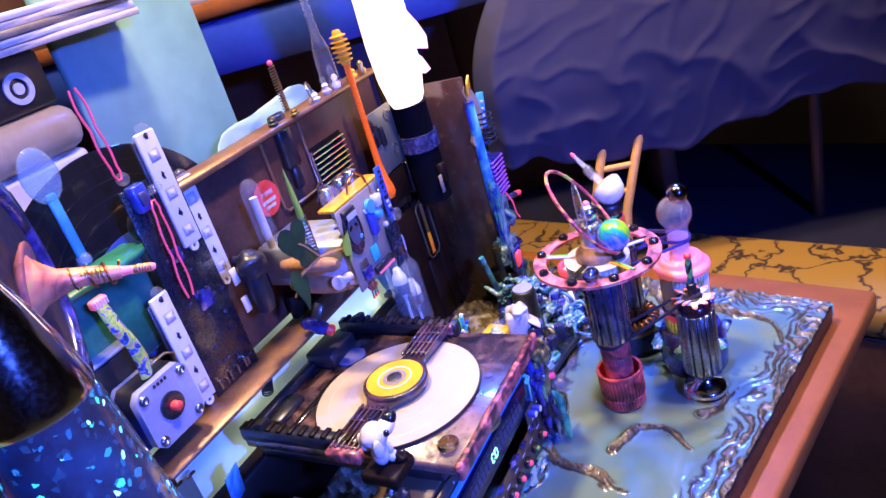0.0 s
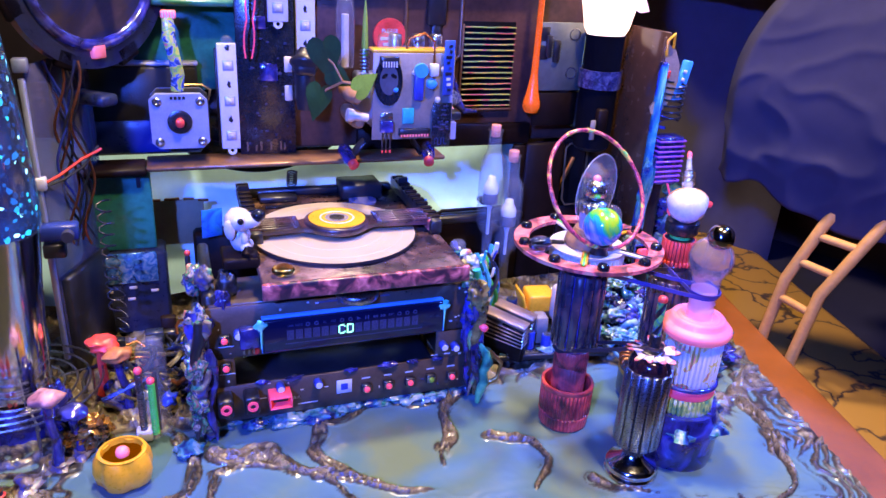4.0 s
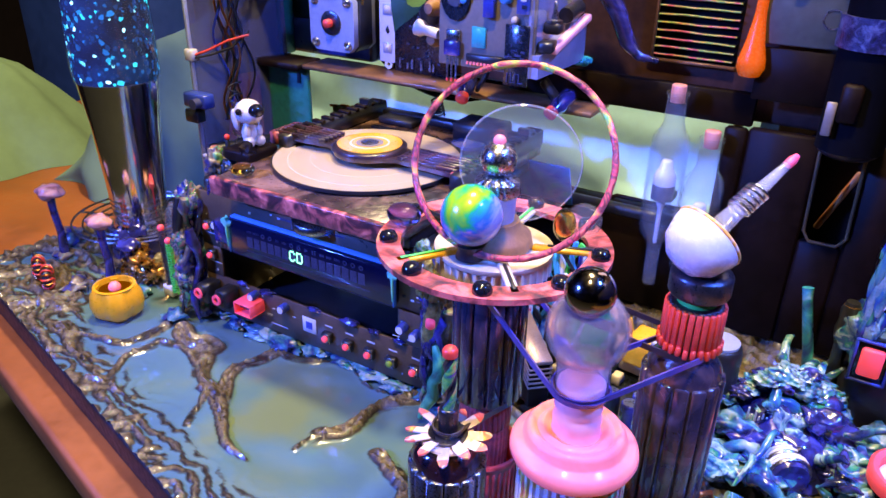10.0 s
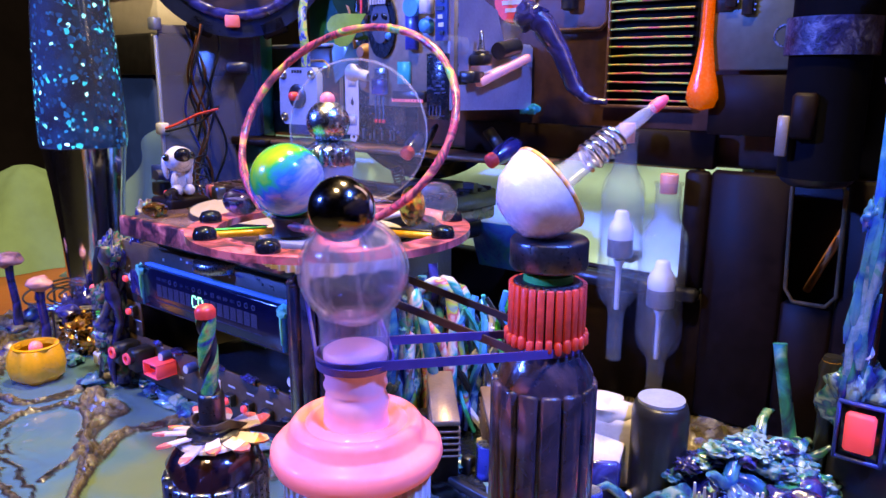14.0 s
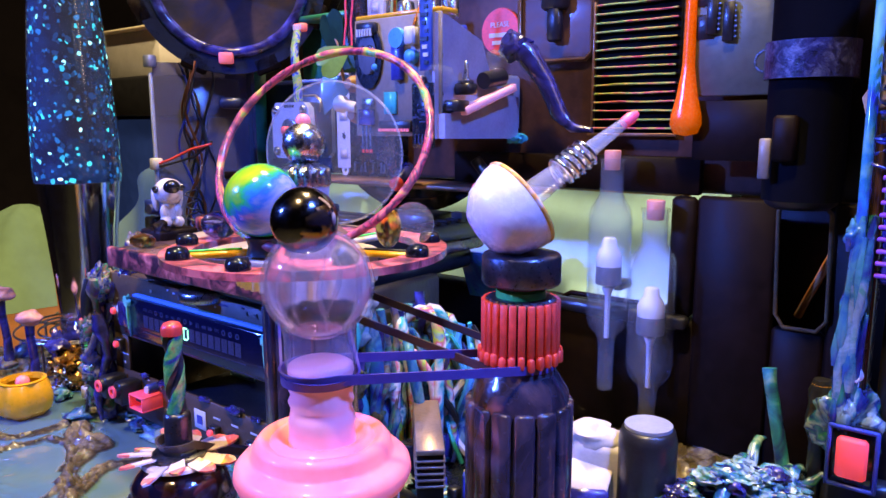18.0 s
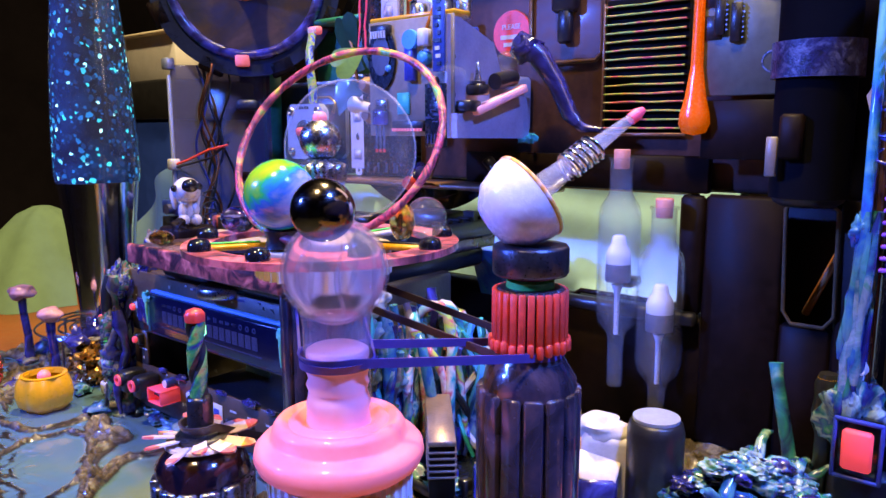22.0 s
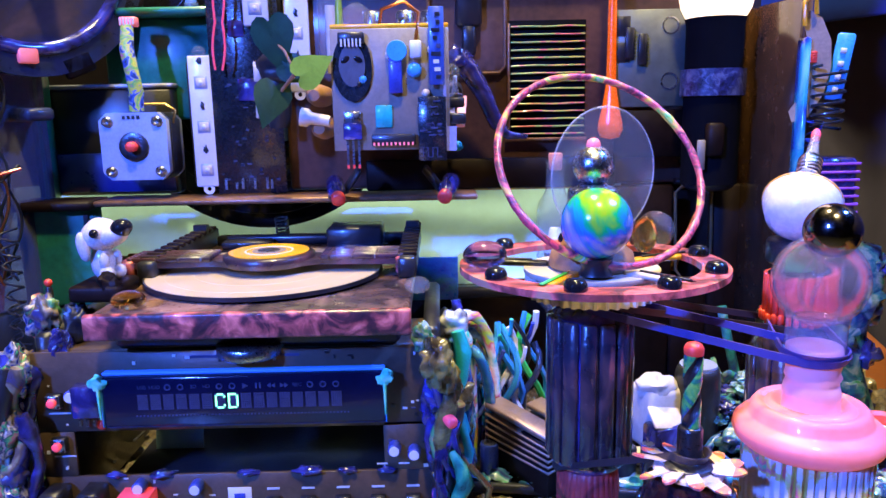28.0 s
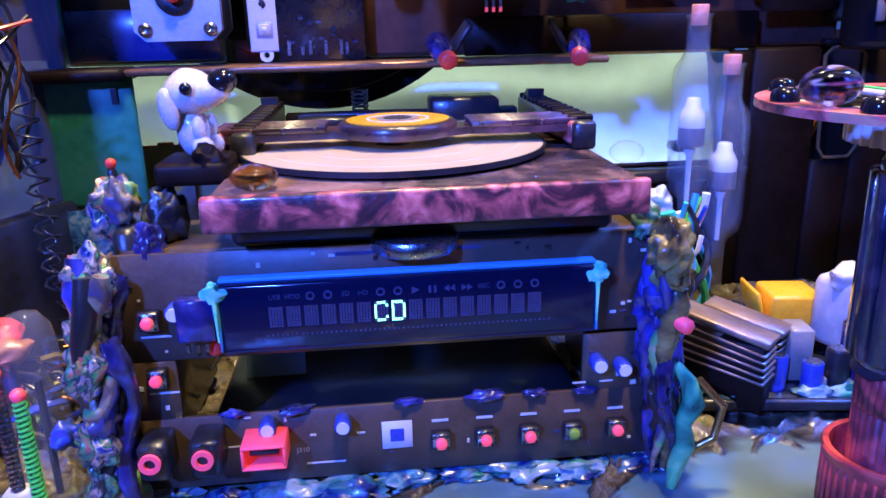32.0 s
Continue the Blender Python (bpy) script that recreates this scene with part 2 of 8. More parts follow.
RINGP = splat("pink_worn_ring", [(0.05, 0.03, 0.03), (0.30, 0.06, 0.05), (0.85, 0.17, 0.15), (0.60, 0.28, 0.16)], 80, 0.4)
ARMA = splat("varnished_armature", [(0.012, 0.010, 0.016), (0.035, 0.025, 0.04), (0.09, 0.05, 0.06)], 50, 0.18, coat=0.9)
STRIPES = splat("neon_drips", [(0.78, 0.66, 0.60), (0.80, 0.68, 0.62), (0.75, 0.60, 0.08), (0.80, 0.14, 0.18), (0.15, 0.55, 0.20)], 70, 0.4, stops=[0.30, 0.53, 0.58, 0.64, 0.70])
GLASS_BALL = thin_glass("ball_glass", (1.0, 0.95, 1.0), 0.90, 0.03, 2.3)
BALL_CORE = glass("ball_core", (1.0, 0.96, 1.0), 0.0, 1.06)
NECK_STREAK_GLASS = thin_glass("neck_streak_glass", (1.0, 0.96, 1.0), 0.84, 0.03, 3.2)
NEEDLE = thin_glass("clear_acrylic", (0.97, 0.97, 1.0), 0.80, 0.10, 3.4)
AMBER = glass("amber_glass", (0.85, 0.55, 0.12), 0.05, 1.4)
BLUEGLASS = glass("blue_glass", (0.25, 0.30, 0.85), 0.05, 1.4)
PANELGLASS = thin_glass("lilac_clear_plastic", (0.42, 0.42, 0.62), 0.80, 0.2)
DOME = thin_glass("clear_dome", (0.97, 0.98, 0.99), 0.96, 0.05, 1.5)
VIALG = thin_glass("slim_vial_glass", (0.97, 0.98, 0.98), 0.985, 0.05, 2.2)
LED = glow("pink_led", (1.0, 0.08, 0.12), 0.55)
MINT = glow("mint_segments", (0.30, 1.0, 0.55), 2.8)
# emission that stands in for blue lamplight caught on plastic
BLUESHEEN = glow("blue_lamp_sheen", (0.02, 0.20, 0.9), 0.30)
SCREEN = mat("display_glass", (0.006, 0.007, 0.028), 0.10, vary=0.3, scale=40, bump=0.0, coat=0.2)
DIMSEG = mat("dim_segments", (0.040, 0.045, 0.11), 0.5, vary=0.2, scale=200)
INK = mat("white_print", (0.55, 0.57, 0.66), 0.6, vary=0.2, scale=300)
VASE = glow("glowing_white_glass", (1.0, 0.70, 0.52), 2.2)

CORAL = splat("teal_white_coral", [(0.005, 0.006, 0.03), (0.012, 0.03, 0.18), (0.03, 0.18, 0.22), (0.30, 0.44, 0.40), (0.015, 0.05, 0.20), (0.03, 0.24, 0.10), (0.26, 0.33, 0.32)], 50, 0.16, bump=0.25, coat=0.9, stops=[0.30, 0.39, 0.45, 0.52, 0.57, 0.64, 0.72])
ROPE = splat("striped_rope_paint", [(0.02, 0.03, 0.16), (0.03, 0.42, 0.40), (0.70, 0.66, 0.60), (0.60, 0.10, 0.16), (0.45, 0.62, 0.06), (0.04, 0.12, 0.50)], 38, 0.18, bump=0.2, coat=0.8, stops=[0.32, 0.41, 0.48, 0.54, 0.59, 0.67])
DRIP = splat("blue_teal_drip", [(0.004, 0.006, 0.04), (0.008, 0.02, 0.22), (0.012, 0.10, 0.26), (0.08, 0.26, 0.26), (0.015, 0.20, 0.10)], 40, 0.14, bump=0.2, coat=0.9)
KNOB = splat("worn_red_knob", [(0.05, 0.01, 0.01), (0.30, 0.03, 0.03), (0.62, 0.06, 0.05), (0.75, 0.10, 0.07)], 60, 0.4, coat=0.2)

# neon paints get a little added emission, brightening them under the blue lamps
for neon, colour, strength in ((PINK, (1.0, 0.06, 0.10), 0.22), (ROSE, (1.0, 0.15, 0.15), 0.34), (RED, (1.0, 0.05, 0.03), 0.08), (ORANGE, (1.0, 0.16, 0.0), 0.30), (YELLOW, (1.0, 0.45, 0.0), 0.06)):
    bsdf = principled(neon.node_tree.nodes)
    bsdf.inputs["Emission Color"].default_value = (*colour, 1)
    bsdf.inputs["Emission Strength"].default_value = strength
GREENCLOTH = mat("dull_green_cloth", (0.15, 0.24, 0.15), 0.9, vary=0.2, scale=8, spec=0.1, coat=0.0)
HEAPCLOTH = mat("pale_teal_cloth", (0.30, 0.46, 0.38), 0.9, vary=0.15, scale=8, spec=0.1, coat=0.0)
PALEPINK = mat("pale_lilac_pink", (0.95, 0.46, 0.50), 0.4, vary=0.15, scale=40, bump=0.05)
# emission added to keep the pink pillar bright, it is no lamp
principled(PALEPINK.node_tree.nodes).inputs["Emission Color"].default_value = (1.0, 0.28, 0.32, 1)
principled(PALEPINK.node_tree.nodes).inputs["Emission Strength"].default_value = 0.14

# ---- builders: lengths in millimetres ----
def xf(geo, m):
    vs, fs = geo
    return [m @ Vector(v) for v in vs], fs


def mv(geo, x=0, y=0, z=0, rx=0, ry=0, rz=0):
    return xf(geo, pose(x, y, z, rx, ry, rz))


def join(*geos):
    vs, fs = [], []
    for v, f in geos:
        k = len(vs)
        vs.extend(v)
        fs.extend([tuple(i + k for i in face) for face in f])
    return vs, fs


def box(sx, sy, sz, x=0, y=0, z=0, b=0.0, seg=1):
    """A box with its foot's centre at x, y, z and bevelled edges."""
    bm = bmesh.new()
    bmesh.ops.create_cube(bm, size=1.0)
    for v in bm.verts:
        v.co = Vector((v.co.x * sx, v.co.y * sy, v.co.z * sz))
    if b:
        bmesh.ops.bevel(bm, geom=bm.edges[:], offset=min(b, 0.45 * min(sx, sy, sz)), segments=seg, affect="EDGES", profile=0.5)
    bm.verts.index_update()
    vs = [v.co + Vector((x, y, z + sz / 2)) for v in bm.verts]
    fs = [tuple(v.index for v in f.verts) for f in bm.faces]
    bm.free()
    return vs, fs


def lathe(profile, n=32, x=0, y=0, wob=0.0):
    """A turned body: (radius, height) pairs from foot to top."""
    vs, fs = [], []
    for r, z in profile:
        for i in range(n):
            a = 2 * math.pi * i / n
            rr = r * (1 + wob * math.sin(3 * a + z))
            vs.append(Vector((x + rr * math.cos(a), y + rr * math.sin(a), z)))
    for k in range(len(profile) - 1):
        for i in range(n):
            j = (i + 1) % n
            fs.append((k * n + i, k * n + j, (k + 1) * n + j, (k + 1) * n + i))
    if profile[0][0] > 0:
        fs.append(tuple(range(n - 1, -1, -1)))
    if profile[-1][0] > 0:
        fs.append(tuple((len(profile) - 1) * n + i for i in range(n)))
    return vs, fs


def ribbed(r0, r1, z0, z1, ribs, depth, lip=0.0):
    """A fluted knob: a turned body whose wall is cut into ribs."""
    n = ribs * 4
    vs, fs = [], []
    rows = [(r0 - 0.4, z0, 1), (r0, z0 + 0.6, 1), (r0 + lip, z0 + 3, 1), (r0, z0 + 6, 1), (r1, z1 - 0.8, 1), (r1 - 1.0, z1, 0.4)]
    for r, z, d in rows:
        for i in range(n):
            a = 2 * math.pi * i / n
            rr = r - (depth * d if i % 4 in (0,) else 0)
            vs.append(Vector((rr * math.cos(a), rr * math.sin(a), z)))
    for k in range(len(rows) - 1):
        for i in range(n):
            j = (i + 1) % n
            fs.append((k * n + i, k * n + j, (k + 1) * n + j, (k + 1) * n + i))
    fs.append(tuple(range(n - 1, -1, -1)))
    fs.append(tuple((len(rows) - 1) * n + i for i in range(n)))
    return vs, fs


def ring_plate(r_in, r_out, z0, z1, n=48, teeth=0, tooth=0.0):
    vs, fs = [], []
    m = teeth * 4 if teeth else n
    for r, z in ((r_in, z0), (r_out, z0), (r_out, z1), (r_in, z1)):
        for i in range(m):
            a = 2 * math.pi * i / m
            rr = r + (tooth if teeth and r == r_out and i % 4 < 2 else 0)
            vs.append(Vector((rr * math.cos(a), rr * math.sin(a), z)))
    for k in range(4):
        for i in range(m):
            j, q = (i + 1) % m, (k + 1) % 4
            fs.append((k * m + i, k * m + j, q * m + j, q * m + i))
    return vs, fs


def tube(points, r, n=8, closed=False, cap=True):
    """A round bar along points; r is a radius or one for each point."""
    pts = [Vector(p) for p in points]
    k = len(pts)
    rs = r if isinstance(r, (list, tuple)) else [r] * k
    vs, fs = [], []
    up = Vector((0, 0, 1))
    prev = None
    for i, p in enumerate(pts):
        a = pts[(i - 1) % k] if closed or i > 0 else p
        b = pts[(i + 1) % k] if closed or i < k - 1 else p
        d = (b - a)
        d = d.normalized() if d.length > 1e-9 else up
        if prev is None:
            s = d.cross(up if abs(d.z) < 0.9 else Vector((1, 0, 0))).normalized()
        else:
            s = (prev - d * prev.dot(d))
            s = s.normalized() if s.length > 1e-6 else d.cross(up).normalized()
        prev = s
        u = s.cross(d)
        for j in range(n):
            t = 2 * math.pi * j / n
            vs.append(p + rs[i] * (math.cos(t) * s + math.sin(t) * u))
    for i in range(k if closed else k - 1):
        q = (i + 1) % k
        for j in range(n):
            w = (j + 1) % n
            fs.append((i * n + j, i * n + w, q * n + w, q * n + j))
    if cap and not closed:
        fs.append(tuple(range(n - 1, -1, -1)))
        fs.append(tuple((k - 1) * n + j for j in range(n)))
    return vs, fs


def circle(r, n=32, z=0.0, a0=0.0, a1=360.0):
    full = abs(a1 - a0) >= 360
    return [Vector((r * math.cos(radians(a0 + (a1 - a0) * i / (n if full else n - 1))), r * math.sin(radians(a0 + (a1 - a0) * i / (n if full else n - 1))), z)) for i in range(n)]


def helix(r, pitch, turns, n=12, z=0.0):
    k = int(turns * n)
    return [Vector((r * math.cos(2 * math.pi * i / n), r * math.sin(2 * math.pi * i / n), z + pitch * i / n)) for i in range(k + 1)]


def ball(r, x=0, y=0, z=0, n=24, m=14, sx=1, sy=1, sz=1):
    prof = [(max(r * math.sin(math.pi * i / m), 0), -r * math.cos(math.pi * i / m)) for i in range(m + 1)]
    prof[0], prof[-1] = (0.001, -r), (0.001, r)
    vs, fs = lathe(prof, n)
    return [Vector((v.x * sx + x, v.y * sy + y, v.z * sz + z)) for v in vs], fs


def blob(r, x=0, y=0, z=0, seed=0, rough=0.3, sx=1, sy=1, sz=1, n=18, m=12, freq=1.6):
    vs, fs = ball(1.0, n=n, m=m)
    out = []
    for v in vs:
        k = 1 + rough * noise.noise(v * freq + Vector((seed * 7.3, seed * 3.1, seed * 1.7))) * 1.8
        out.append(Vector((v.x * sx * k * r + x, v.y * sy * k * r + y, v.z * sz * k * r + z)))
    return out, fs


def prism(outline, z0, z1):
    """A flat plate cut to an outline of (x, y) pairs."""
    k = len(outline)
    vs = [Vector((x, y, z0)) for x, y in outline] + [Vector((x, y, z1)) for x, y in outline]
    fs = [tuple(range(k - 1, -1, -1)), tuple(range(k, 2 * k))]
    fs += [(i, (i + 1) % k, k + (i + 1) % k, k + i) for i in range(k)]
    return vs, fs


def frame_plate(sx, sz, wx0, wx1, wz0, wz1, thick):
    """An upright plate, from x = 0 and z = 0, with one rectangular window."""
    return join(
        box(sx, thick, wz0, sx / 2, 0, 0),
        box(sx, thick, sz - wz1, sx / 2, 0, wz1),
        box(wx0, thick, wz1 - wz0, wx0 / 2, 0, wz0),
        box(sx - wx1, thick, wz1 - wz0, (sx + wx1) / 2, 0, wz0),
    )


def mesh_of(name, geo, smooth=True):
    me = bpy.data.meshes.new(name)
    me.from_pydata([(v[0] * 0.001, v[1] * 0.001, v[2] * 0.001) for v in geo[0]], [], geo[1])
    me.validate()
    me.update()
    if smooth:
        me.polygons.foreach_set("use_smooth", [True] * len(me.polygons))
        me.set_sharp_from_angle(angle=radians(58))
    return me


def thing(name, x=0, y=0, z=0, label="", category="", group="", kind="", rz=0, rx=0, ry=0):
    ob = new(name)
    ob.empty_display_size = 0.01
    ob.matrix_world = pose(x * 0.001, y * 0.001, z * 0.001, rx, ry, rz)
    return tagged(ob, label, category, group, kind)


def part(name, geo, material, parent=None, label="", smooth=True):
    ob = new(name, mesh_of(name, geo, smooth))
    ob.data.materials.append(material)
    if parent is not None:
        ob.parent = parent
    if label:
        tagged(ob, label)
    return ob


def solid(name, geo, material, label="", category="", group="", kind="", x=0, y=0, z=0, rx=0, ry=0, rz=0):
    """A thing of one mesh."""
    ob = part(name, geo, material)
    ob.matrix_world = pose(x * 0.001, y * 0.001, z * 0.001, rx, ry, rz)
    return tagged(ob, label, category, group, kind)


def letters(body, size, material, parent, name="lettering", x=0, y=0, z=0, rx=90, rz=0, deep=0.15):
    cu = bpy.data.curves.new(name, "FONT")
    cu.body, cu.size, cu.extrude, cu.align_x, cu.align_y = body, size * 0.001, deep * 0.001, "CENTER", "CENTER"
    tmp = bpy.data.objects.new(name, cu)
    scene.collection.objects.link(tmp)
    dg = bpy.context.evaluated_depsgraph_get()
    me = bpy.data.meshes.new_from_object(tmp.evaluated_get(dg))
    bpy.data.objects.remove(tmp)
    me.materials.clear()
    me.materials.append(material)
    ob = new(name, me)
    ob.parent = parent
    ob.matrix_basis = pose(x * 0.001, y * 0.001, z * 0.001, rx, 0, rz)
    return ob

# ---- the base, table and room ----
E1, E2 = Vector((0.9703, -0.2419, 0)), Vector((0.2419, 0.9703, 0))
FR = Vector((300, -204, 0))
WIDE, DEEP = 630.0, 430.0
ROOTS = [
    ([(-95, -28), (-63, -33), (-34, -61), (-16, -97)], 7, 6), ([(-34, -61), (-8, -76), (15, -93), (32, -96)], 6, 5),
    ([(88, 6), (67, -20), (53, -49), (44, -71)], 7, 6), ([(-17, -69), (-33, -37), (-25, -8), (6, -8), (34, -2), (68, -8)], 5, 4),
    ([(-55, -42), (-80, -35), (-102, -46), (-102, -66), (-94, -92), (-126, -84)], 5, 4), ([(-102, -96), (-59, -92)], 5, 4),
    ([(-57, -116), (-42, -97)], 5, 4), ([(-31, -131), (-5, -117)], 5, 4), ([(77, 0), (58, -39), (51, -64)], 6, 6),
    ([(87, -56), (115, -66), (118, -87), (93, -110)], 6, 5), ([(293, -63), (293, -113), (266, -153), (221, -175)], 7, 6),
    ([(133, -112), (141, -127), (171, -138)], 5, 4), ([(-170, -67), (-133, -82), (-109, -82)], 6, 4), ([(-253, -21), (-190, -40), (-152, -65)], 6, 4),
    ([(239, -64), (260, -74), (263, -100)], 6, 5), ([(277, -23), (331, -1), (352, 51)], 7, 5), ([(-120, 0), (-108, -30), (-118, -58), (-150, -72), (-190, -50)], 5, 4),
]


def near_line(px, py, line):
    """How far points lie from a broken line, and how far along it the nearest place is, 0 to 1."""
    best, along = np.full(px.shape, 1e9), np.zeros(px.shape)
    k = len(line) - 1
    for i in range(k):
        (ax, ay), (bx, by) = line[i], line[i + 1]
        dx, dy = bx - ax, by - ay
        s = np.clip(((px - ax) * dx + (py - ay) * dy) / (dx * dx + dy * dy + 1e-9), 0, 1)
        d = np.hypot(px - ax - s * dx, py - ay - s * dy)
        along = np.where(d < best, (i + s) / k, along)
        best = np.minimum(best, d)
    return best, along


def ground_sheet():
    nu, nv = 430, 300
    u, v = np.meshgrid(np.linspace(0, WIDE, nu), np.linspace(0, DEEP, nv))
    px = FR.x - E1.x * u + E2.x * v
    py = FR.y - E1.y * u + E2.y * v
    rx = np.array([noise.noise(Vector((a * 0.03, b * 0.03, 3))) for a, b in zip(px.ravel(), py.ravel())]).reshape(px.shape)
    ry = np.array([noise.noise(Vector((a * 0.03, b * 0.03, 9))) for a, b in zip(px.ravel(), py.ravel())]).reshape(px.shape)
    fine = np.array([noise.fractal(Vector((a * 0.09, b * 0.09, 5)), 1.0, 2.0, 4) for a, b in zip(px.ravel(), py.ravel())]).reshape(px.shape)
    wx, wy = px + 9 * rx, py + 9 * ry
    h = np.zeros(px.shape)
    for line, width, height in ROOTS:
        d, s = near_line(wx, wy, line)
        wide = width * (1.05 - 0.75 * s) * (0.8 + 0.5 * np.abs(rx))
        groove = 0.72 + 0.38 * np.cos(d * 1.25 + 6 * rx + 9 * s + 2 * fine)
        h = np.maximum(h, height * (1.1 - 0.6 * s) * np.exp(-(d / wide) ** 2) * groove * (0.85 + 0.35 * np.abs(fine)))
    edge = np.minimum.reduce([u, WIDE - u, v])
    rim = np.exp(-(edge / 26) ** 2) * (1.0 + 2.8 * (0.5 + 0.5 * np.sin(edge * 0.62 + 13 * rx + 8 * ry + 3 * fine)) ** 1.5) * (0.6 + 0.8 * np.abs(ry))
    h = np.maximum(h, rim)
    ridge = np.array([noise.noise(Vector((a * 0.022, b * 0.022, 21))) for a, b in zip((px + 14 * rx).ravel(), (py + 14 * ry).ravel())]).reshape(px.shape)
    ridge = np.clip(1 - np.abs(ridge) * 5.5, 0, 1) ** 1.3
    fold = np.array([noise.noise(Vector((a * 0.06, b * 0.06, 31))) for a, b in zip((px + 9 * ry).ravel(), (py + 9 * rx).ravel())]).reshape(px.shape)
    fold = np.clip(1 - np.abs(fold) * 5.0, 0, 1)
    back = np.clip((py + 2) / 30, 0, 1) * (2.0 + 5 * fold + 3 * ridge)
    left = np.clip((-165 - px) / 30, 0, 1) * (4.5 * ridge + 2.6 * fold)
    right = np.clip((px - 240) / 25, 0, 1) * np.clip((py + 90) / 40, 0, 1) * (5.0 * ridge + 3.0 * fold)
    h = np.maximum.reduce([h, back, left, right])
    mud = np.clip((h - 0.7) / 2.0, 0, 1)
    grain = np.array([noise.noise(Vector((a * 0.16, b * 0.16, 41))) for a, b in zip((px + 16 * ry + 5 * fine).ravel(), (py + 16 * rx + 5 * fine).ravel())]).reshape(px.shape)
    z = h + (0.35 * fine + 1.3 * np.clip(1 - np.abs(grain) * 4, 0, 1)) * mud + 0.10 * fine
    vs = [Vector((a, b, c)) for a, b, c in zip(px.ravel(), py.ravel(), z.ravel())]
    fs = [(j * nu + i, j * nu + i + 1, (j + 1) * nu + i + 1, (j + 1) * nu + i) for j in range(nv - 1) for i in range(nu - 1)]
    fs = [f[::-1] for f in fs]
    return (vs, fs), mud.ravel()


def ground_material():
    m, ns, ln = nodes_of("painted_swamp")
    p = principled(ns)
    at = ns.new("ShaderNodeAttribute")
    at.attribute_name = "mud"
    co = ns.new("ShaderNodeTexCoord")

    def noise_ramp(scale, stops, distort=0.6):
        n = ns.new("ShaderNodeTexNoise")
        n.inputs["Scale"].default_value, n.inputs["Detail"].default_value, n.inputs["Distortion"].default_value = scale, 6, distort
        ln.new(co.outputs["Object"], n.inputs["Vector"])
        r = ns.new("ShaderNodeValToRGB")
        els = r.color_ramp.elements
        els[0].position, els[0].color = stops[0][0], (*stops[0][1], 1)
        els[1].position, els[1].color = stops[-1][0], (*stops[-1][1], 1)
        for pos, c in stops[1:-1]:
            els.new(pos).color = (*c, 1)
        ln.new(n.outputs["Fac"], r.inputs["Fac"])
        return n, r

    _, pool = noise_ramp(11, [(0.38, (0.062, 0.130, 0.190)), (0.5, (0.088, 0.165, 0.165)), (0.62, (0.14, 0.185, 0.10))], 0.3)
    n2, mud = noise_ramp(70, [(0.30, (0.02, 0.016, 0.016)), (0.40, (0.075, 0.055, 0.028)), (0.47, (0.17, 0.125, 0.06)), (0.53, (0.07, 0.058, 0.045)), (0.60, (0.22, 0.17, 0.10)), (0.67, (0.10, 0.13, 0.045)), (0.74, (0.09, 0.09, 0.17)), (0.80, (0.26, 0.22, 0.17))], 3.0)
    # multiplies the colour dark in a thin band along the mud's edge
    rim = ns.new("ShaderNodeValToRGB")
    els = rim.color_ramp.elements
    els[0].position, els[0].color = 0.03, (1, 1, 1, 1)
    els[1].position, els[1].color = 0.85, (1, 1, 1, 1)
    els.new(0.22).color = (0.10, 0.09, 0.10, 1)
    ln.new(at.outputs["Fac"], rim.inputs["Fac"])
    step = ns.new("ShaderNodeMapRange")
    step.inputs["From Min"].default_value, step.inputs["From Max"].default_value = 0.05, 0.28
    ln.new(at.outputs["Fac"], step.inputs["Value"])
    mix = ns.new("ShaderNodeMix")
    mix.data_type = "RGBA"
    ln.new(step.outputs["Result"], mix.inputs[0])
    ln.new(pool.outputs["Color"], mix.inputs[6])
    ln.new(mud.outputs["Color"], mix.inputs[7])
    edge_tone = ns.new("ShaderNodeMix")
    edge_tone.data_type, edge_tone.blend_type = "RGBA", "MULTIPLY"
    edge_tone.inputs[0].default_value = 1.0
    ln.new(mix.outputs[2], edge_tone.inputs[6])
    ln.new(rim.outputs["Color"], edge_tone.inputs[7])
    ln.new(edge_tone.outputs[2], p.inputs["Base Color"])
    rr = ns.new("ShaderNodeMapRange")
    rr.inputs["To Min"].default_value, rr.inputs["To Max"].default_value = 0.18, 0.42
    ln.new(step.outputs["Result"], rr.inputs["Value"])
    ln.new(rr.outputs["Result"], p.inputs["Roughness"])
    p.inputs["Coat Weight"].default_value, p.inputs["Coat Roughness"].default_value = 0.45, 0.08
    b = ns.new("ShaderNodeBump")
    b.inputs["Distance"].default_value = 0.0015
    mul = ns.new("ShaderNodeMath")
    mul.operation = "MULTIPLY_ADD"
    mul.inputs[1].default_value, mul.inputs[2].default_value = 0.45, 0.04
    ln.new(step.outputs["Result"], mul.inputs[0])
    ln.new(mul.outputs[0], b.inputs["Strength"])
    ln.new(n2.outputs["Fac"], b.inputs["Height"])
    ln.new(b.outputs["Normal"], p.inputs["Normal"])
    return m


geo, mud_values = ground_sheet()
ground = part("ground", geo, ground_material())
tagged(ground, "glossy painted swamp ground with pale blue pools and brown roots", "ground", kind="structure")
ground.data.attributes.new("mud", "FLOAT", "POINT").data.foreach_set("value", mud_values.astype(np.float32))


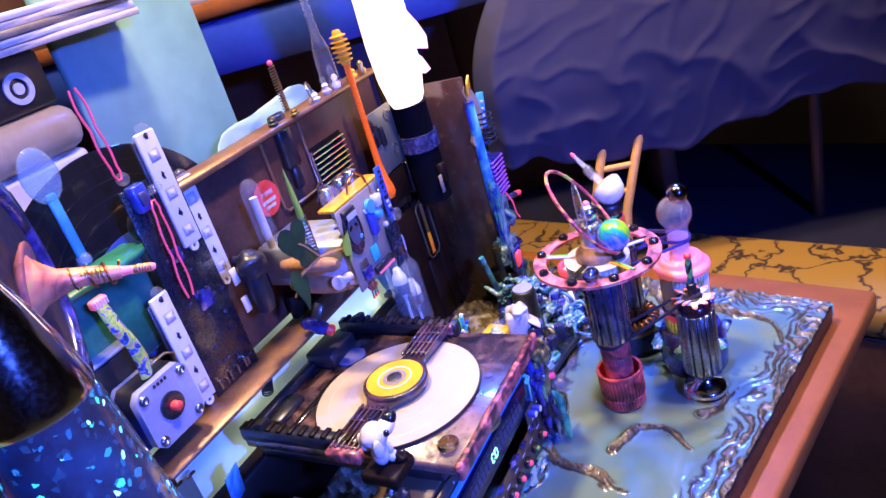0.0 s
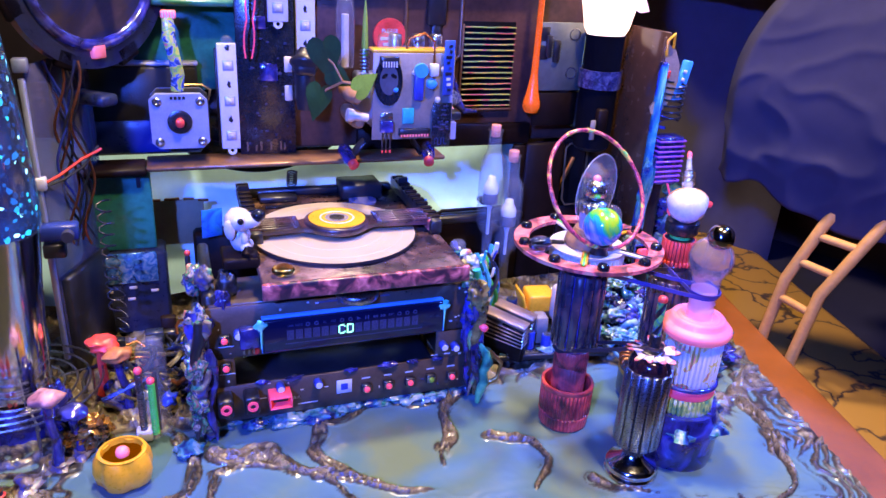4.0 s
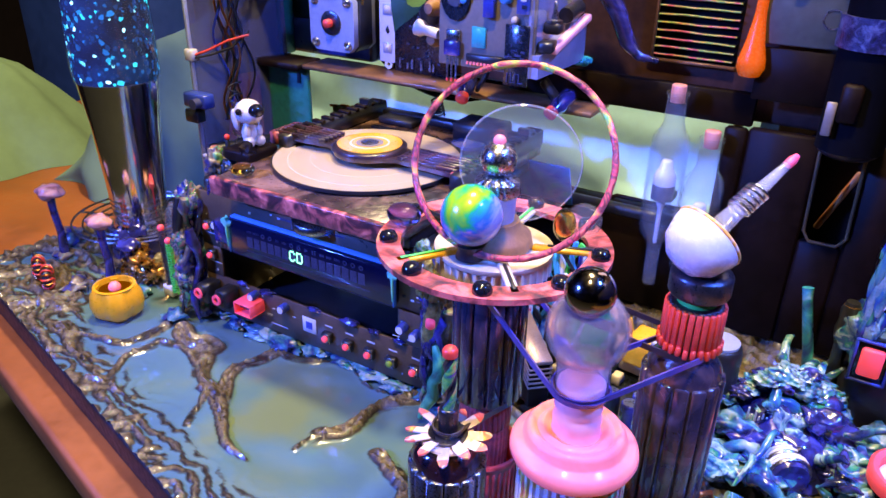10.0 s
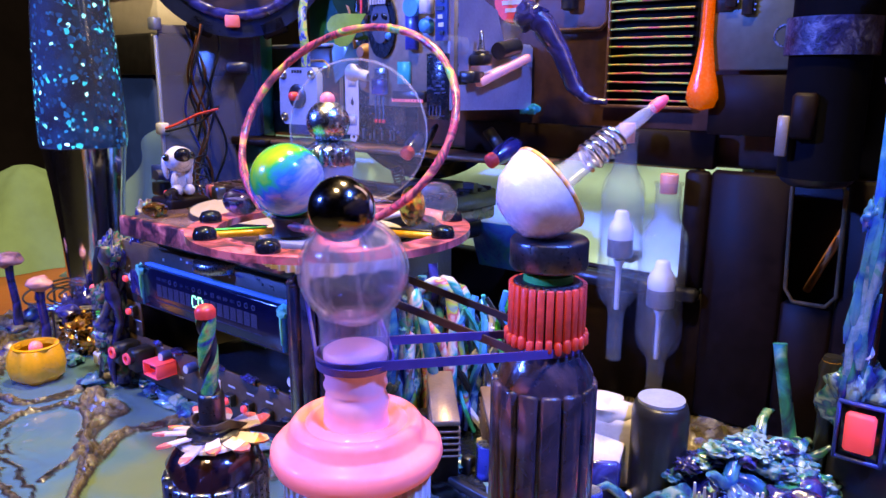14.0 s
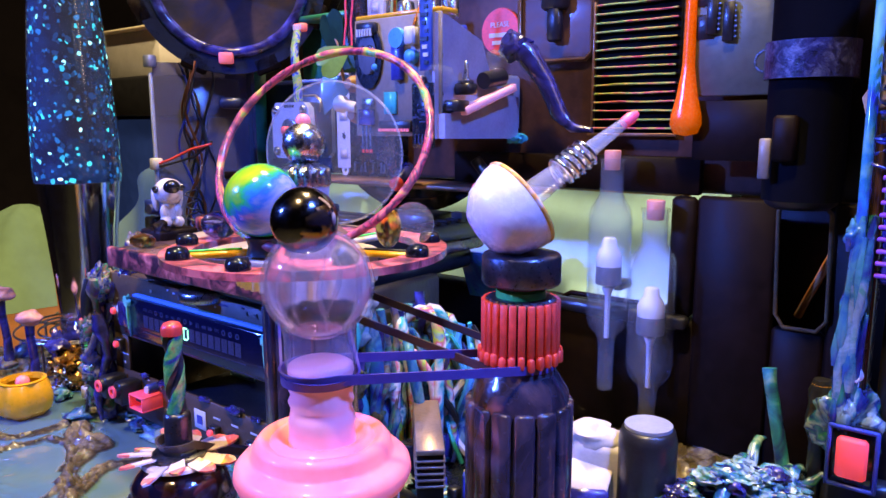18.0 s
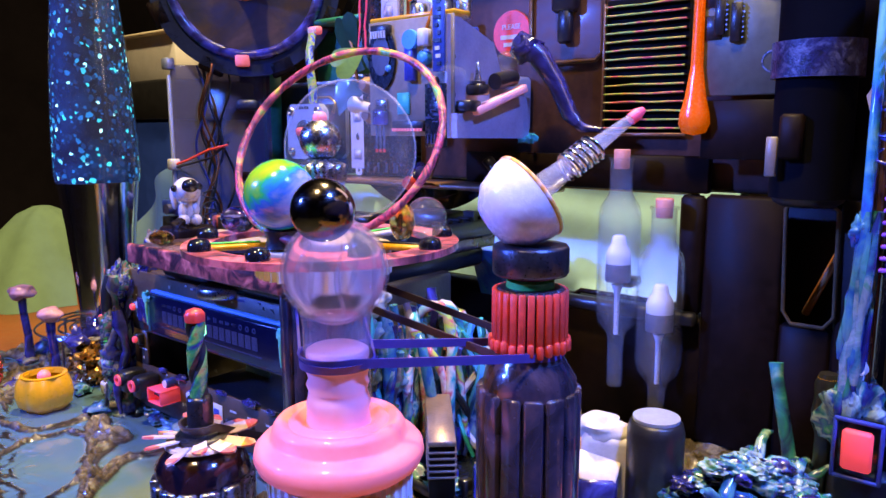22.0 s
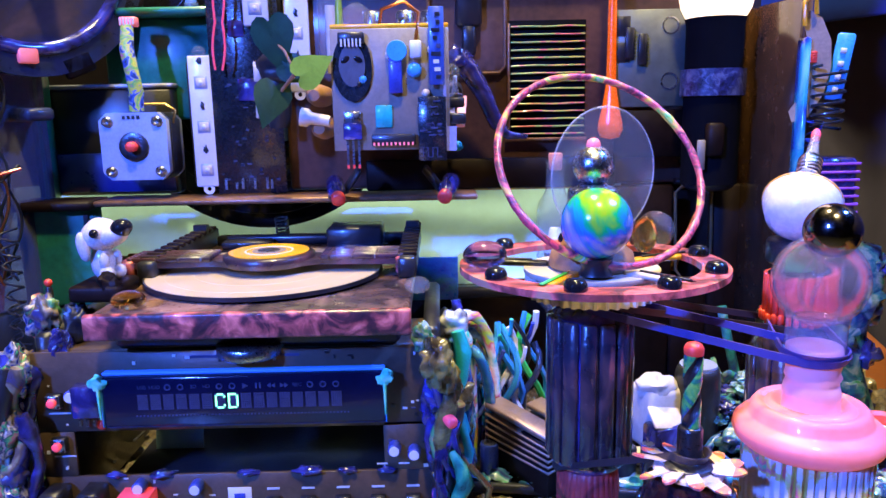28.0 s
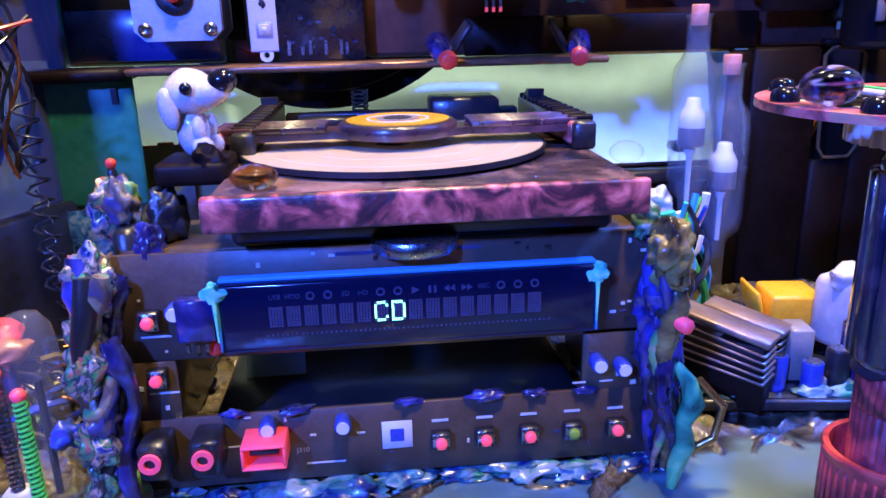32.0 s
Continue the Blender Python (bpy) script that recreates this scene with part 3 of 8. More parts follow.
def rotated_slab(u0, u1, v0, v1, z0, z1, b=2.0):
    g = box(u1 - u0, v1 - v0, z1 - z0, (u0 + u1) / 2, (v0 + v1) / 2, z0, b, 2)
    m = Matrix(((E1.x, E2.x, 0, FR.x), (E1.y, E2.y, 0, FR.y), (0, 0, 1, 0), (0, 0, 0, 1)))
    return xf(g, m)


EDGE = splat("painted_board_edge", [(0.006, 0.004, 0.004), (0.014, 0.008, 0.007), (0.04, 0.018, 0.015)], 45, 0.5, coat=0.1)
solid("base_board", rotated_slab(-WIDE, 0, 0, DEEP, -20, -0.6), EDGE, "dark painted wooden base board with daubed edges", "board", kind="structure")
solid("table_top", rotated_slab(-1150, 62, -22, 640, -44, -20.5, 4), WOOD, "orange varnished wooden table top", "table", kind="structure")
solid("edge_tape", rotated_slab(0.2, 3.0, 0, DEEP, -15, -2, 0.8), splat("edge_paint", [(0.30, 0.06, 0.10), (0.70, 0.16, 0.20), (0.03, 0.25, 0.22), (0.05, 0.50, 0.40)], 14, 0.4, stops=[0.40, 0.47, 0.50, 0.58]), "pink and teal painted strip along the base edge", "strip", kind="structure")
GREYFLOOR = mat("grey_floor", (0.12, 0.13, 0.12), 0.7, vary=0.3, scale=8)
solid("floor", box(6000, 6000, 40, 0, 0, -760), GREYFLOOR, "dull grey floor under the table", "floor", kind="structure")
ROOMDARK = mat("dark_room_wall", (0.018, 0.014, 0.018), 0.9, vary=0.4, scale=4, spec=0.1, coat=0.0)
solid("wall_north", box(6000, 60, 3400, 0, 1500, -720), ROOMDARK, "dark room wall", "wall", kind="structure")
solid("wall_south", box(6000, 60, 3400, 0, -2600, -720), ROOMDARK, "dark room wall", "wall", kind="structure")
solid("wall_east", box(60, 4040, 3400, 2400, -550, -720), ROOMDARK, "dark room wall", "wall", kind="structure")
solid("wall_west", box(60, 4040, 3400, -2400, -550, -720), ROOMDARK, "dark room wall", "wall", kind="structure")
solid("ceiling", box(6000, 4200, 60, 0, -550, 2680), ROOMDARK, "dark room ceiling", "ceiling", kind="structure")


def draped(w, h, folds, depth, seed, nx=60, nz=40):
    """A hanging cloth in the x-z plane, with folds."""
    vs, fs = [], []
    for back in (0, 1):
        for j in range(nz + 1):
            for i in range(nx + 1):
                a, c = i / nx, j / nz
                y = depth * (0.6 * math.sin(a * folds * 6.28 + 2 * noise.noise(Vector((a * 3, c * 2, seed)))) * (1 - 0.5 * c) + 1.4 * noise.noise(Vector((a * 4, c * 5, seed + 4))))
                vs.append(Vector((w * (a - 0.5), y + 1.6 * back, h * c + 14 * noise.noise(Vector((a * 4, c, seed + 9))))))
    k = (nx + 1) * (nz + 1)
    for j in range(nz):
        for i in range(nx):
            q = j * (nx + 1) + i
            fs.append((q, q + 1, q + nx + 2, q + nx + 1))
            fs.append((k + q + nx + 1, k + q + nx + 2, k + q + 1, k + q))
    return vs, fs



# ---- the chassis at the back ----
ORANGEWOOD = mat("orange_stick", (0.45, 0.16, 0.03), 0.5, vary=0.3, scale=30)
chassis = thing("machine_chassis", 0, 165, 0, "dark brown plastic machine chassis standing upright as a back wall", "chassis")
part("upper_panel", box(272, 8, 138, 126, 19, 147, 3, 2), BROWNCASE, chassis, "copper-brown upper panel")
part("green_panel", box(84, 6, 66, -88, 26, 196, 2), GREENCASE, chassis, "glossy green left panel")
part("green_ledge", box(92, 30, 5, -90, 22, 262, 1.5), GREENCASE, chassis)
part("shelf", box(242, 34, 3.5, -6, -6, 143, 1), SHELFGOLD, chassis, "worn bronze shelf edge")
part("shelf_bracket", box(50, 30, 6, -152, -12, 141, 1.5), CHOCOLATE, chassis)
# added backing, fills the dark gap between upper panel and smoked sheet
part("dark_end_backing", box(38, 6, 138, 281, 10, 147, 2), CHOCOLATE, chassis, "dark brown backing added past the upper panel")
part("top_rail", box(268, 22, 6, 120, 12, 285, 2), SHELFGOLD, chassis, "bronze top rail")
part("left_upright", box(5, 20, 120, -166, 4, 146, 1.5), GREENCASE, chassis)
part("recess_rim", tube([(86, 13, 284), (86, 13, 226), (90, 13, 222), (132, 13, 222), (136, 13, 226), (136, 13, 284)], 1.4, 6), SHELFGOLD, chassis)
lower = thing("lower_panel", 0, 165, 0, "dark brown lower panel with a rounded window", "panel")
part("upper_strip", box(164, 6, 20, 125, 5, 147, 1), CHOCOLATE, lower)
part("centre_upright", box(41, 6, 140, 226.5, 5, 7, 2), CHOCOLATE, lower)
part("right_upright", box(29, 6, 140, 286, 5, 7, 2), CHOCOLATE, lower)
part("under_window", box(24.5, 6, 76, 259.2, 5, 7, 2), CHOCOLATE, lower)
part("over_window", box(24.5, 6, 4, 259.2, 5, 147, 1), CHOCOLATE, lower)
part("side_plate", box(14, 5, 66, 199, 4, 80, 2), CHOCOLATE, lower)
part("sill", box(306, 18, 74, 56, 12, 5, 3), CHOCOLATE, lower)
part("sill_ledge", box(120, 8, 8, 146, -2, 74, 2), BLACK, lower)
part("opening_rim", tube([(112, 11, 147), (195, 11, 147), (200, 11, 143)], 1.9, 8), BRASS, lower, "worn gilt rim of the opening")
part("opening_side", tube([(200, 11, 143), (200, 11, 90), (194, 11, 82), (128, 11, 82), (118, 11, 76)], 1.6, 8), CHOCOLATE, lower)
part("window_rim", tube([(251, 0.5, 146), (267, 0.5, 146), (271, 0.5, 142), (272.5, 0.5, 90), (268, 0.5, 84), (253, 0.5, 84), (249, 0.5, 90), (247, 0.5, 142)], 1.1, 8, closed=True), mat("dull_bronze_paint", (0.16, 0.10, 0.04), 0.6, vary=0.5, scale=60, spec=0.15, coat=0.0), lower, "worn bronze window rim")

# added dark sheet, keeps the window dark against the bright heap behind
part("window_dark_backing", box(86, 3, 150, 262, 34, 5, 1), CHOCOLATE, lower)
part("orange_strip", mv(box(4, 3, 44, 0, 0, 0, 1), 254, 24, 84, 0, 22), ORANGEWOOD, lower, "orange strip behind the window")
part("green_flap", box(54, 4, 68, -152, -16, 78, 2, 2), GREENCASE, lower, "green flap with slots")
for sx in (-172, -134):
    part("slot", box(3, 1.5, 8, sx, -18.4, 130), BLACK, lower)
part("dark_foot", box(62, 30, 72, -150, -8, 5, 3), DARKBLUE, lower)
for lx, lz in ((-164, 44), (-146, 46), (-148, 36), (-130, 42), (-166, 34)):
    part("lit_slot", box(6, 1.4, 2.6, lx, -23.2, lz, 0.5), CREAM, lower)
part("foil_plate", box(52, 2, 26, -152, -24, 52, 0.5), splat("blue_foil", [(0.02, 0.05, 0.3), (0.1, 0.4, 0.8), (0.6, 0.8, 0.95)], 160, 0.15, metal=0.7), lower)

record = thing("vinyl_record", -34, 212, 222, "black vinyl record standing behind the shelf", "record", rx=90)
part("disc", lathe([(2.5, -0.9), (104, -0.9), (105, 0), (104, 0.9), (2.5, 0.9)], 96), BLACKGLOSS, record)
for rr in (95, 84, 73, 62):
    part("groove_band", ring_plate(rr - 0.5, rr, 0.9, 1.05, 96), BLACK, record)
part("label", ring_plate(3, 46, 0.92, 1.3, 48), mat("record_label", (0.05, 0.10, 0.30), 0.5), record)

# ---- things on the wall ----
motor = thing("stepper_motor", -100, 155, 180, "small square stepper motor with a grey-blue face", "motor")
oct_ = [(-21, -16), (-16, -21), (16, -21), (21, -16), (21, 16), (16, 21), (-16, 21), (-21, 16)]
part("face_plate", mv(prism(oct_, -3, 3), 0, -3, 0, 90), ALU, motor, "grey-blue face plate")
part("body", mv(prism(oct_, -8, 8), 1, 8, 0, 90), BLACK, motor)
part("back_plate", mv(prism(oct_, -2, 2), 1, 18, 0, 90), ALU, motor)
part("boss", mv(lathe([(9, 0), (9, 1.4), (7.5, 2), (5, 2)], 32), 0, -6, 0, 90), DARKSTEEL, motor)
part("shaft", mv(lathe([(3.2, 0), (3.2, 5), (2.6, 5.8)], 20), 0, -7.5, 0, 90), RED, motor, "red-painted shaft")
for sx in (-15.5, 15.5):
    for sz in (-15.5, 15.5):
        part("screw", mv(lathe([(3.4, 0), (3.2, 1.6), (2.0, 2.2), (1.2, 1.0), (0.01, 1.0)], 14), sx, -6, sz, 90), STEEL, motor)
part("label_bars", join(*[box(1.8, 0.5, 2.2, -5 + 3 * i, -6.2, 17) for i in range(4)]), BLACK, motor)
part("bracket_wire", tube([(22, 4, 14), (24, 4, 22), (18, 4, 26), (-4, 4, 26)], 1.0, 6), BRASS, motor)

rib = thing("twisted_cable", -100, 158, 202, "flat cable dabbed with green, yellow and black paint", "cable")
cam_ = splat("camouflage_paint", [(0.01, 0.01, 0.01), (0.03, 0.10, 0.45), (0.65, 0.60, 0.05), (0.10, 0.45, 0.10), (0.65, 0.12, 0.20)], 130, 0.4, stops=[0.36, 0.44, 0.5, 0.57, 0.64])
part("cable", xf(tube([(0, 0, 0), (1, -2, 12), (0, -3, 24), (-2, 0, 38), (-2, 6, 52)], [3.6, 3.8, 3.4, 3.6, 3.2], 8), Matrix.Diagonal((1.3, 0.6, 1, 1))), cam_, rib)
part("plug", box(11, 6, 6, -2, 6, 52, 1), ROSE, rib, "pink plug with pins")
for i in range(5):
    part("pin", box(0.9, 0.6, 4, -6 + 2 * i, 2.6, 53), WHITEP, rib)


def led_strip(x, y, z0, z1, leds):
    t = thing("led_strip", x, y, z0, "white LED strip with square chips and a clear knob on top", "light strip", group="LED strips")
    h = z1 - z0
    part("bar", box(16, 3, h, 0, 0, 0, 1, 2), WHITEP, t)
    part("backing", box(18, 2, h - 6, -1, 2.6, 2, 0.6), BLACK, t)
    part("knob", ball(4.6, 0, -0.5, h + 1.5, 20, 12), DOME, t, "clear round knob")
    for i in range(leds):
        z = h * (i + 0.6) / leds
        if i % 2 == 0:
            part("chip_frame", box(8.4, 0.6, 8.0, 0, -1.6, z - 1.3, 0.3), ALU, t)
            part("chip", box(6.0, 1, 5.6, 0, -1.9, z, 0.4), CREAM, t)
            part("lens", mv(lathe([(1.7, 0), (1.4, 0.5), (0.01, 0.7)], 12), 0, -2.3, z + 2.7, 90), WHITEP, t)
        else:
            part("mark", blob(1.5, 0, -1.5, z + 2, i, 0.5, 1, 0.3, 1.6, 10, 8), BLACK, t)
    part("tab", mv(ring_plate(1.5, 3.6, 0, 2, 20), 0, 1, -1.5, 90), WHITEP, t)
    return t


led_strip(-61, 169, 152, 236, 6)
led_strip(-22, 164, 253, 333, 6)
led_strip(1, 176, 212, 292, 6)

pcb = thing("tall_circuit_board", -32, 168, 147, "tall black circuit board standing on the shelf", "circuit board")
part("board", box(45, 1.8, 158, 0, 0, 0, 0.4), PCBBLACK, pcb)
random.seed(4)
for i in range(44):
    bx, bz = random.uniform(-19, 19), random.uniform(6, 150)
    part("chip", box(random.choice((1.4, 2.2, 3)), 0.8, random.choice((0.9, 1.2, 2)), bx, -1.2, bz), random.choice((DIMSEG, DARKSTEEL, DARKBLUE)), pcb)
for i, bx in enumerate((-17, -10, -6, 2, 10, 13)):
    part("solder_tag", box(1.6, 1.4, random.uniform(4, 8), bx, -1.4, 3), STEEL, pcb)
part("big_chip", box(14, 1.6, 14, 2, -1.4, 60, 0.4), PURPLEDARK, pcb)
part("big_chip", box(10, 1.6, 10, -4, -1.4, 100, 0.4), PURPLEDARK, pcb)
part("switch_body", box(11, 8, 18, -14, -5, 142, 1), BLUEP, pcb)
part("switch_window", box(6, 2, 9, -14, -9.4, 146, 0.5), DIMSEG, pcb)
part("crystal_knob", ball(4.4, -18, -4, 166, 18, 12), DOME, pcb)
part("side_tube", mv(lathe([(3, 0), (3, 9), (2, 10)], 16), -6, -6, 152, 0, 90), DOME, pcb)


def hairpin(x, y, z, h, flip):
    t = thing("hair_pin", x, y, z, "bent wire hair pin painted neon pink", "hair pin", group="hair pins", ry=4 if flip else -3)
    pts = []
    for sgn, zs in ((-1, [i / 14 for i in range(15)]), (1, [1 - i / 14 for i in range(15)])):
        for s in zs:
            w = 2.2 + 1.8 * abs(math.sin(s * 7.2)) * (1 - 0.4 * s)
            pts.append((sgn * w * (1 if s < 0.97 else 0.4), 0, h * s))
    part("wire", tube(pts if flip else [(a, b, h - c) for a, b, c in pts], 0.75, 6), PINK, t)
    return t


hairpin(-46, 158, 226, 68, True)
hairpin(-53, 162, 314, 58, False)

# loudspeaker
spk = thing("loudspeaker", -148, 134, 296, "old dark loudspeaker with a pink painted trumpet at its centre", "loudspeaker", rx=90, rz=49)
HORN = pose(2, -3, 12, 14, 0, 0) @ Matrix.Diagonal((0.72, 0.72, 0.95, 1))
part("basket", ring_plate(60, 73, -6, 0, 64), DARKBLUE, spk)
for i in range(8):
    a = 45 * i + 22
    part("lug", mv(box(13, 20, 5, 70, 0, -5, 1.5), 0, 0, 0, 0, 0, a), CHOCOLATE, spk)
part("surround", tube(circle(57, 64, -1), 4.5, 10, closed=True), PURPLEDARK, spk, "dark rubber surround")
part("cone", lathe([(54, -1), (40, -12), (26, -22), (20, -24), (0.1, -24)][::-1], 64), splat("scorched_cone", [(0.003, 0.003, 0.008), (0.008, 0.010, 0.045), (0.035, 0.018, 0.016), (0.07, 0.035, 0.03)], 22, 0.7, coat=0.0), spk, "scorched paper cone")
part("magnet", lathe([(34, -50), (34, -30), (50, -8), (50, -6)], 40), BLACK, spk)
part("ring", tube(circle(36, 48, -13), 2.2, 10, closed=True), BLUEP, spk)
part("rust_ring", tube(circle(25.5, 48, -19), 2.2, 10, closed=True), KNOB, spk)
for rr in (36, 41, 46, 51):
    part("cone_ring", tube(circle(rr, 64, -1 - (54 - rr) * 0.786 + 0.5), 0.8, 6, closed=True), PURPLEDARK, spk)
for i in range(26):
    a = random.uniform(0, 6.28)
    part("scorch", blob(random.uniform(3, 6), 44 * math.cos(a) * random.uniform(0.85, 1.1), 44 * math.sin(a) * random.uniform(0.85, 1.1), -9, i + 300, 0.5, 1.4, 1.4, 0.35, 14, 8), PURPLEDARK, spk)
part("trumpet", xf(lathe([(24, -14), (22, -11), (15, -6), (10, 1), (7.2, 10), (6.2, 22), (4.8, 32)], 32, wob=0.10), HORN), splat("peach_paint", [(0.25, 0.05, 0.04), (0.85, 0.24, 0.12), (0.90, 0.34, 0.16), (0.75, 0.50, 0.08)], 40, 0.4), spk, "pink painted trumpet")
part("flange", xf(lathe([(20, -17), (31, -13), (31.6, -11.6), (30, -10.4), (20, -12)], 48), HORN), splat("mauve_flange", [(0.05, 0.02, 0.03), (0.30, 0.10, 0.11), (0.45, 0.18, 0.18)], 40, 0.4), spk, "mauve flange ring")
part("slit", xf(mv(box(2.2, 20, 3, 0, 0, 0, 0.8), 11, -6, -7, 0, 52, 30), HORN), BLACK, spk)
part("neck_wire", xf(tube([(8.4 * math.cos(q * 0.6), 8.4 * math.sin(q * 0.6), 4 + 1.4 * q * 0.6) for q in range(34)], 0.7, 5), HORN), COPPER, spk)
part("coil", xf(tube(helix(5.9, 2.0, 6, 14, 12), 0.9, 6), HORN), BRASS, spk)
part("tip", xf(lathe([(4.2, 30), (3.2, 36), (3.0, 48), (2.0, 50)], 16), HORN), ROSE, spk)
part("tip_coil", xf(tube(helix(3.2, 1.4, 7, 12, 38), 0.6, 5), HORN), BRASS, spk)
part("pink_clip", box(11, 9, 6, -4, -61, -2, 1), ROSE, spk)
part("lead", tube([(-14, -20, -10), (-20, -44, -6), (-8, -64, 0)], 0.8, 6), COPPER, spk)
part("hanger", box(16, 8, 76, -2, -95, -70, 2), DARKBLUE, spk)

# box with the small face sticker
drv = thing("circuit_box", 66, 128, 180, "grey metal box with a tan circuit board on its face", "circuit box")
part("board", box(63, 1.8, 64, 0, -41, -2, 0.4), PCBTAN, drv, "tan circuit board")
part("top_strip", box(63, 14, 2.4, 0, -34, 62, 0.5), YELLOW, drv, "cream upper edge")
part("box", box(48, 84, 34, -2, 8, 0, 2), ALU, drv, "dull metal box")
PLATE = mat("lilac_sheet_metal", (0.40, 0.38, 0.52), 0.38, metal=0.3, vary=0.25, scale=60)


def side_pose(s, out, z):
    """A place on the side plate: along it to the back, proud of it, and up."""
    return (29 + out, -45 + s, z)


SIDE = pose(29, -45, 0, 90, 0, 90)
part("side_sheet", xf(prism([(0, -3), (74, -4), (74, 24), (52, 28), (42, 50), (10, 61), (0, 61)], -0.8, 0.8), SIDE), PLATE, drv, "lilac sheet-metal side plate")
part("side_ledge", xf(prism([(2, -3), (72, -4), (72, 20), (50, 22), (6, 10), (2, 10)], 0.8, 6), SIDE), PLATE, drv, "folded lower ledge")
for zz in (20, 40):
    part("plate_hole", xf(mv(lathe([(1.8, 0), (1.8, 0.4)], 14), 5, zz, 0.8), SIDE), BLACKGLOSS, drv)
part("cyan_dab", blob(4.5, *side_pose(70, 6, -4), 6, 0.5, 1.2, 1.0, 0.7, 16, 10), TEAL, drv)
for kx, kz in ((9, 62), (20, 60), (26, 50)):
    part("blue_can", mv(lathe([(3.4, 0), (3.6, 1), (3.6, 13), (3, 14)], 18), kx - 6, -14 + 0.6 * kx, kz - 14), BLUEP, drv)
part("clear_cap", ball(6, *side_pose(50, 4, 40), 18, 12), DOME, drv)
part("white_socket", box(9, 6, 9, 20, -12, 36, 1), WHITEP, drv)
stk = part("sticker", mv(lathe([(10.5, -0.6), (10.5, 0.6)], 32), 0, 0, 0), PCBBLACK, drv, "black rounded sticker")
stk.matrix_basis = pose(-0.020, -0.0428, 0.042, 90, 0, 0) @ Matrix.Diagonal((1, 1.7, 1, 1))
face = part("pale_shape", mv(lathe([(0.01, -0.2), (3.0, -0.2), (7.0, 0.5), (0.01, 0.9)][1:], 24)), mat("grey_print", (0.07, 0.075, 0.105), 0.5, vary=0.4, scale=200), drv)
face.matrix_basis = pose(-0.020, -0.0436, 0.043, 90, 0, 0) @ Matrix.Diagonal((1, 1.6, 1, 1))
for sgn in (-1, 1):
    e = part("dark_oval", ball(1, 0, 0, 0, 12, 8), BLACKGLOSS, drv)
    e.matrix_basis = pose(-0.020 + 0.0034 * sgn, -0.0444, 0.046, 0, 32 * sgn, 0) @ Matrix.Diagonal((2.6, 0.5, 1.5, 1))
part("header_plug", box(14, 5, 6, -20, -43, 54, 0.6), BLACK, drv)
for i in range(6):
    part("header_pin", box(0.8, 1, 4, -25 + 2 * i, -46, 52.5), WHITEP, drv)
part("blue_disc", mv(lathe([(5.2, -1.6), (5.6, 0), (5.2, 1.6)], 24), 4, -45, 50, 90), CYAN, drv, "blue ceramic disc")
part("blue_button", mv(lathe([(3.9, 0), (3.7, 4), (2, 5)], 20), 13, -42, 40, 90), CYAN, drv)
part("white_socket", box(6, 6, 9, 14, -45, 46, 0.6), WHITEP, drv)
part("long_chip", box(7, 4, 20, 3, -44, 28, 0.6), BLUEP, drv)
part("transistor_tab", box(9, 1.6, 7, -21, -43, 12, 0.4), STEEL, drv)
part("transistor", box(10, 4, 9, -21, -44, 4, 0.6), PURPLEDARK, drv)
for i in (-1, 0, 1):
    part("transistor_leg", box(1.1, 0.8, 14, -21 + 3 * i, -44, -10), STEEL, drv)
    part("red_foot", box(1.3, 1.0, 2, -21 + 3 * i, -44, -11.5), RED, drv)
part("teal_chip", box(9, 1.6, 12, -4, -42.6, 10, 0.4), TEAL, drv)
part("pin_header", box(24, 4, 6, 1, -43, 0.5, 0.5), BLACK, drv)
for i in range(10):
    part("pink_pin", box(1, 1.6, 1.6, -9.5 + 2.3 * i, -45.4, 0.6), ROSE, drv)
rad = part("radio_board", box(15, 1.4, 34, 22, -45, -8, 0.3), PCBBLACK, drv, "small blue radio board")
for i in range(22):
    part("trace", box(random.choice((0.8, 2.4, 4)), 0.3, random.choice((0.7, 1.2)), 22 + random.uniform(-5, 5), -45.9, random.uniform(2, 24)), DIMSEG, drv)
part("antenna", tube([(17, -46, -6), (17, -46, -1), (19.5, -46, -1), (19.5, -46, -6), (22, -46, -6), (22, -46, -1), (24.5, -46, -1), (24.5, -46, -6), (27, -46, -6)], 0.35, 5), DIMSEG, drv)
part("tall_board", box(8, 1.4, 40, 25, -46, 32, 0.3), PCBBLUE, drv)
for i in range(9):
    part("tall_chip", box(random.uniform(2, 5), 0.8, 2, 25 + random.uniform(-1, 1), -47, 35 + 4 * i), random.choice((DIMSEG, WHITEP, BLACK)), drv)
part("can_capacitor", mv(lathe([(4.6, 0), (4.8, 1), (4.8, 12), (4.2, 12.8)], 20), 31, -36, 30, 90), DOME, drv)
part("black_capacitor", mv(lathe([(4.6, 0), (4.8, 1), (4.8, 17), (4.4, 18)], 20), *side_pose(36, 6, 28), -80, 10, 0), BLACK, drv)
part("toggle_body", box(10, 9, 6, *side_pose(20, 6, 20), 1), BLACK, drv)
part("toggle_washer", mv(lathe([(4.5, 25), (4.5, 26.5), (2.2, 27), (1.4, 31), (1.2, 36), (0.4, 37)], 20), *side_pose(20, 6, 1)), STEEL, drv)
part("side_chip", mv(box(9, 13, 6, 0, 0, 0, 0.8), *side_pose(12, 6, 11), 0, 0, 10), BLACK, drv)
part("white_lever", mv(box(5, 46, 4.5, 0, 0, 0, 0.6), *side_pose(37, 10, 16), 18, 0, -4), PALEPINK, drv)
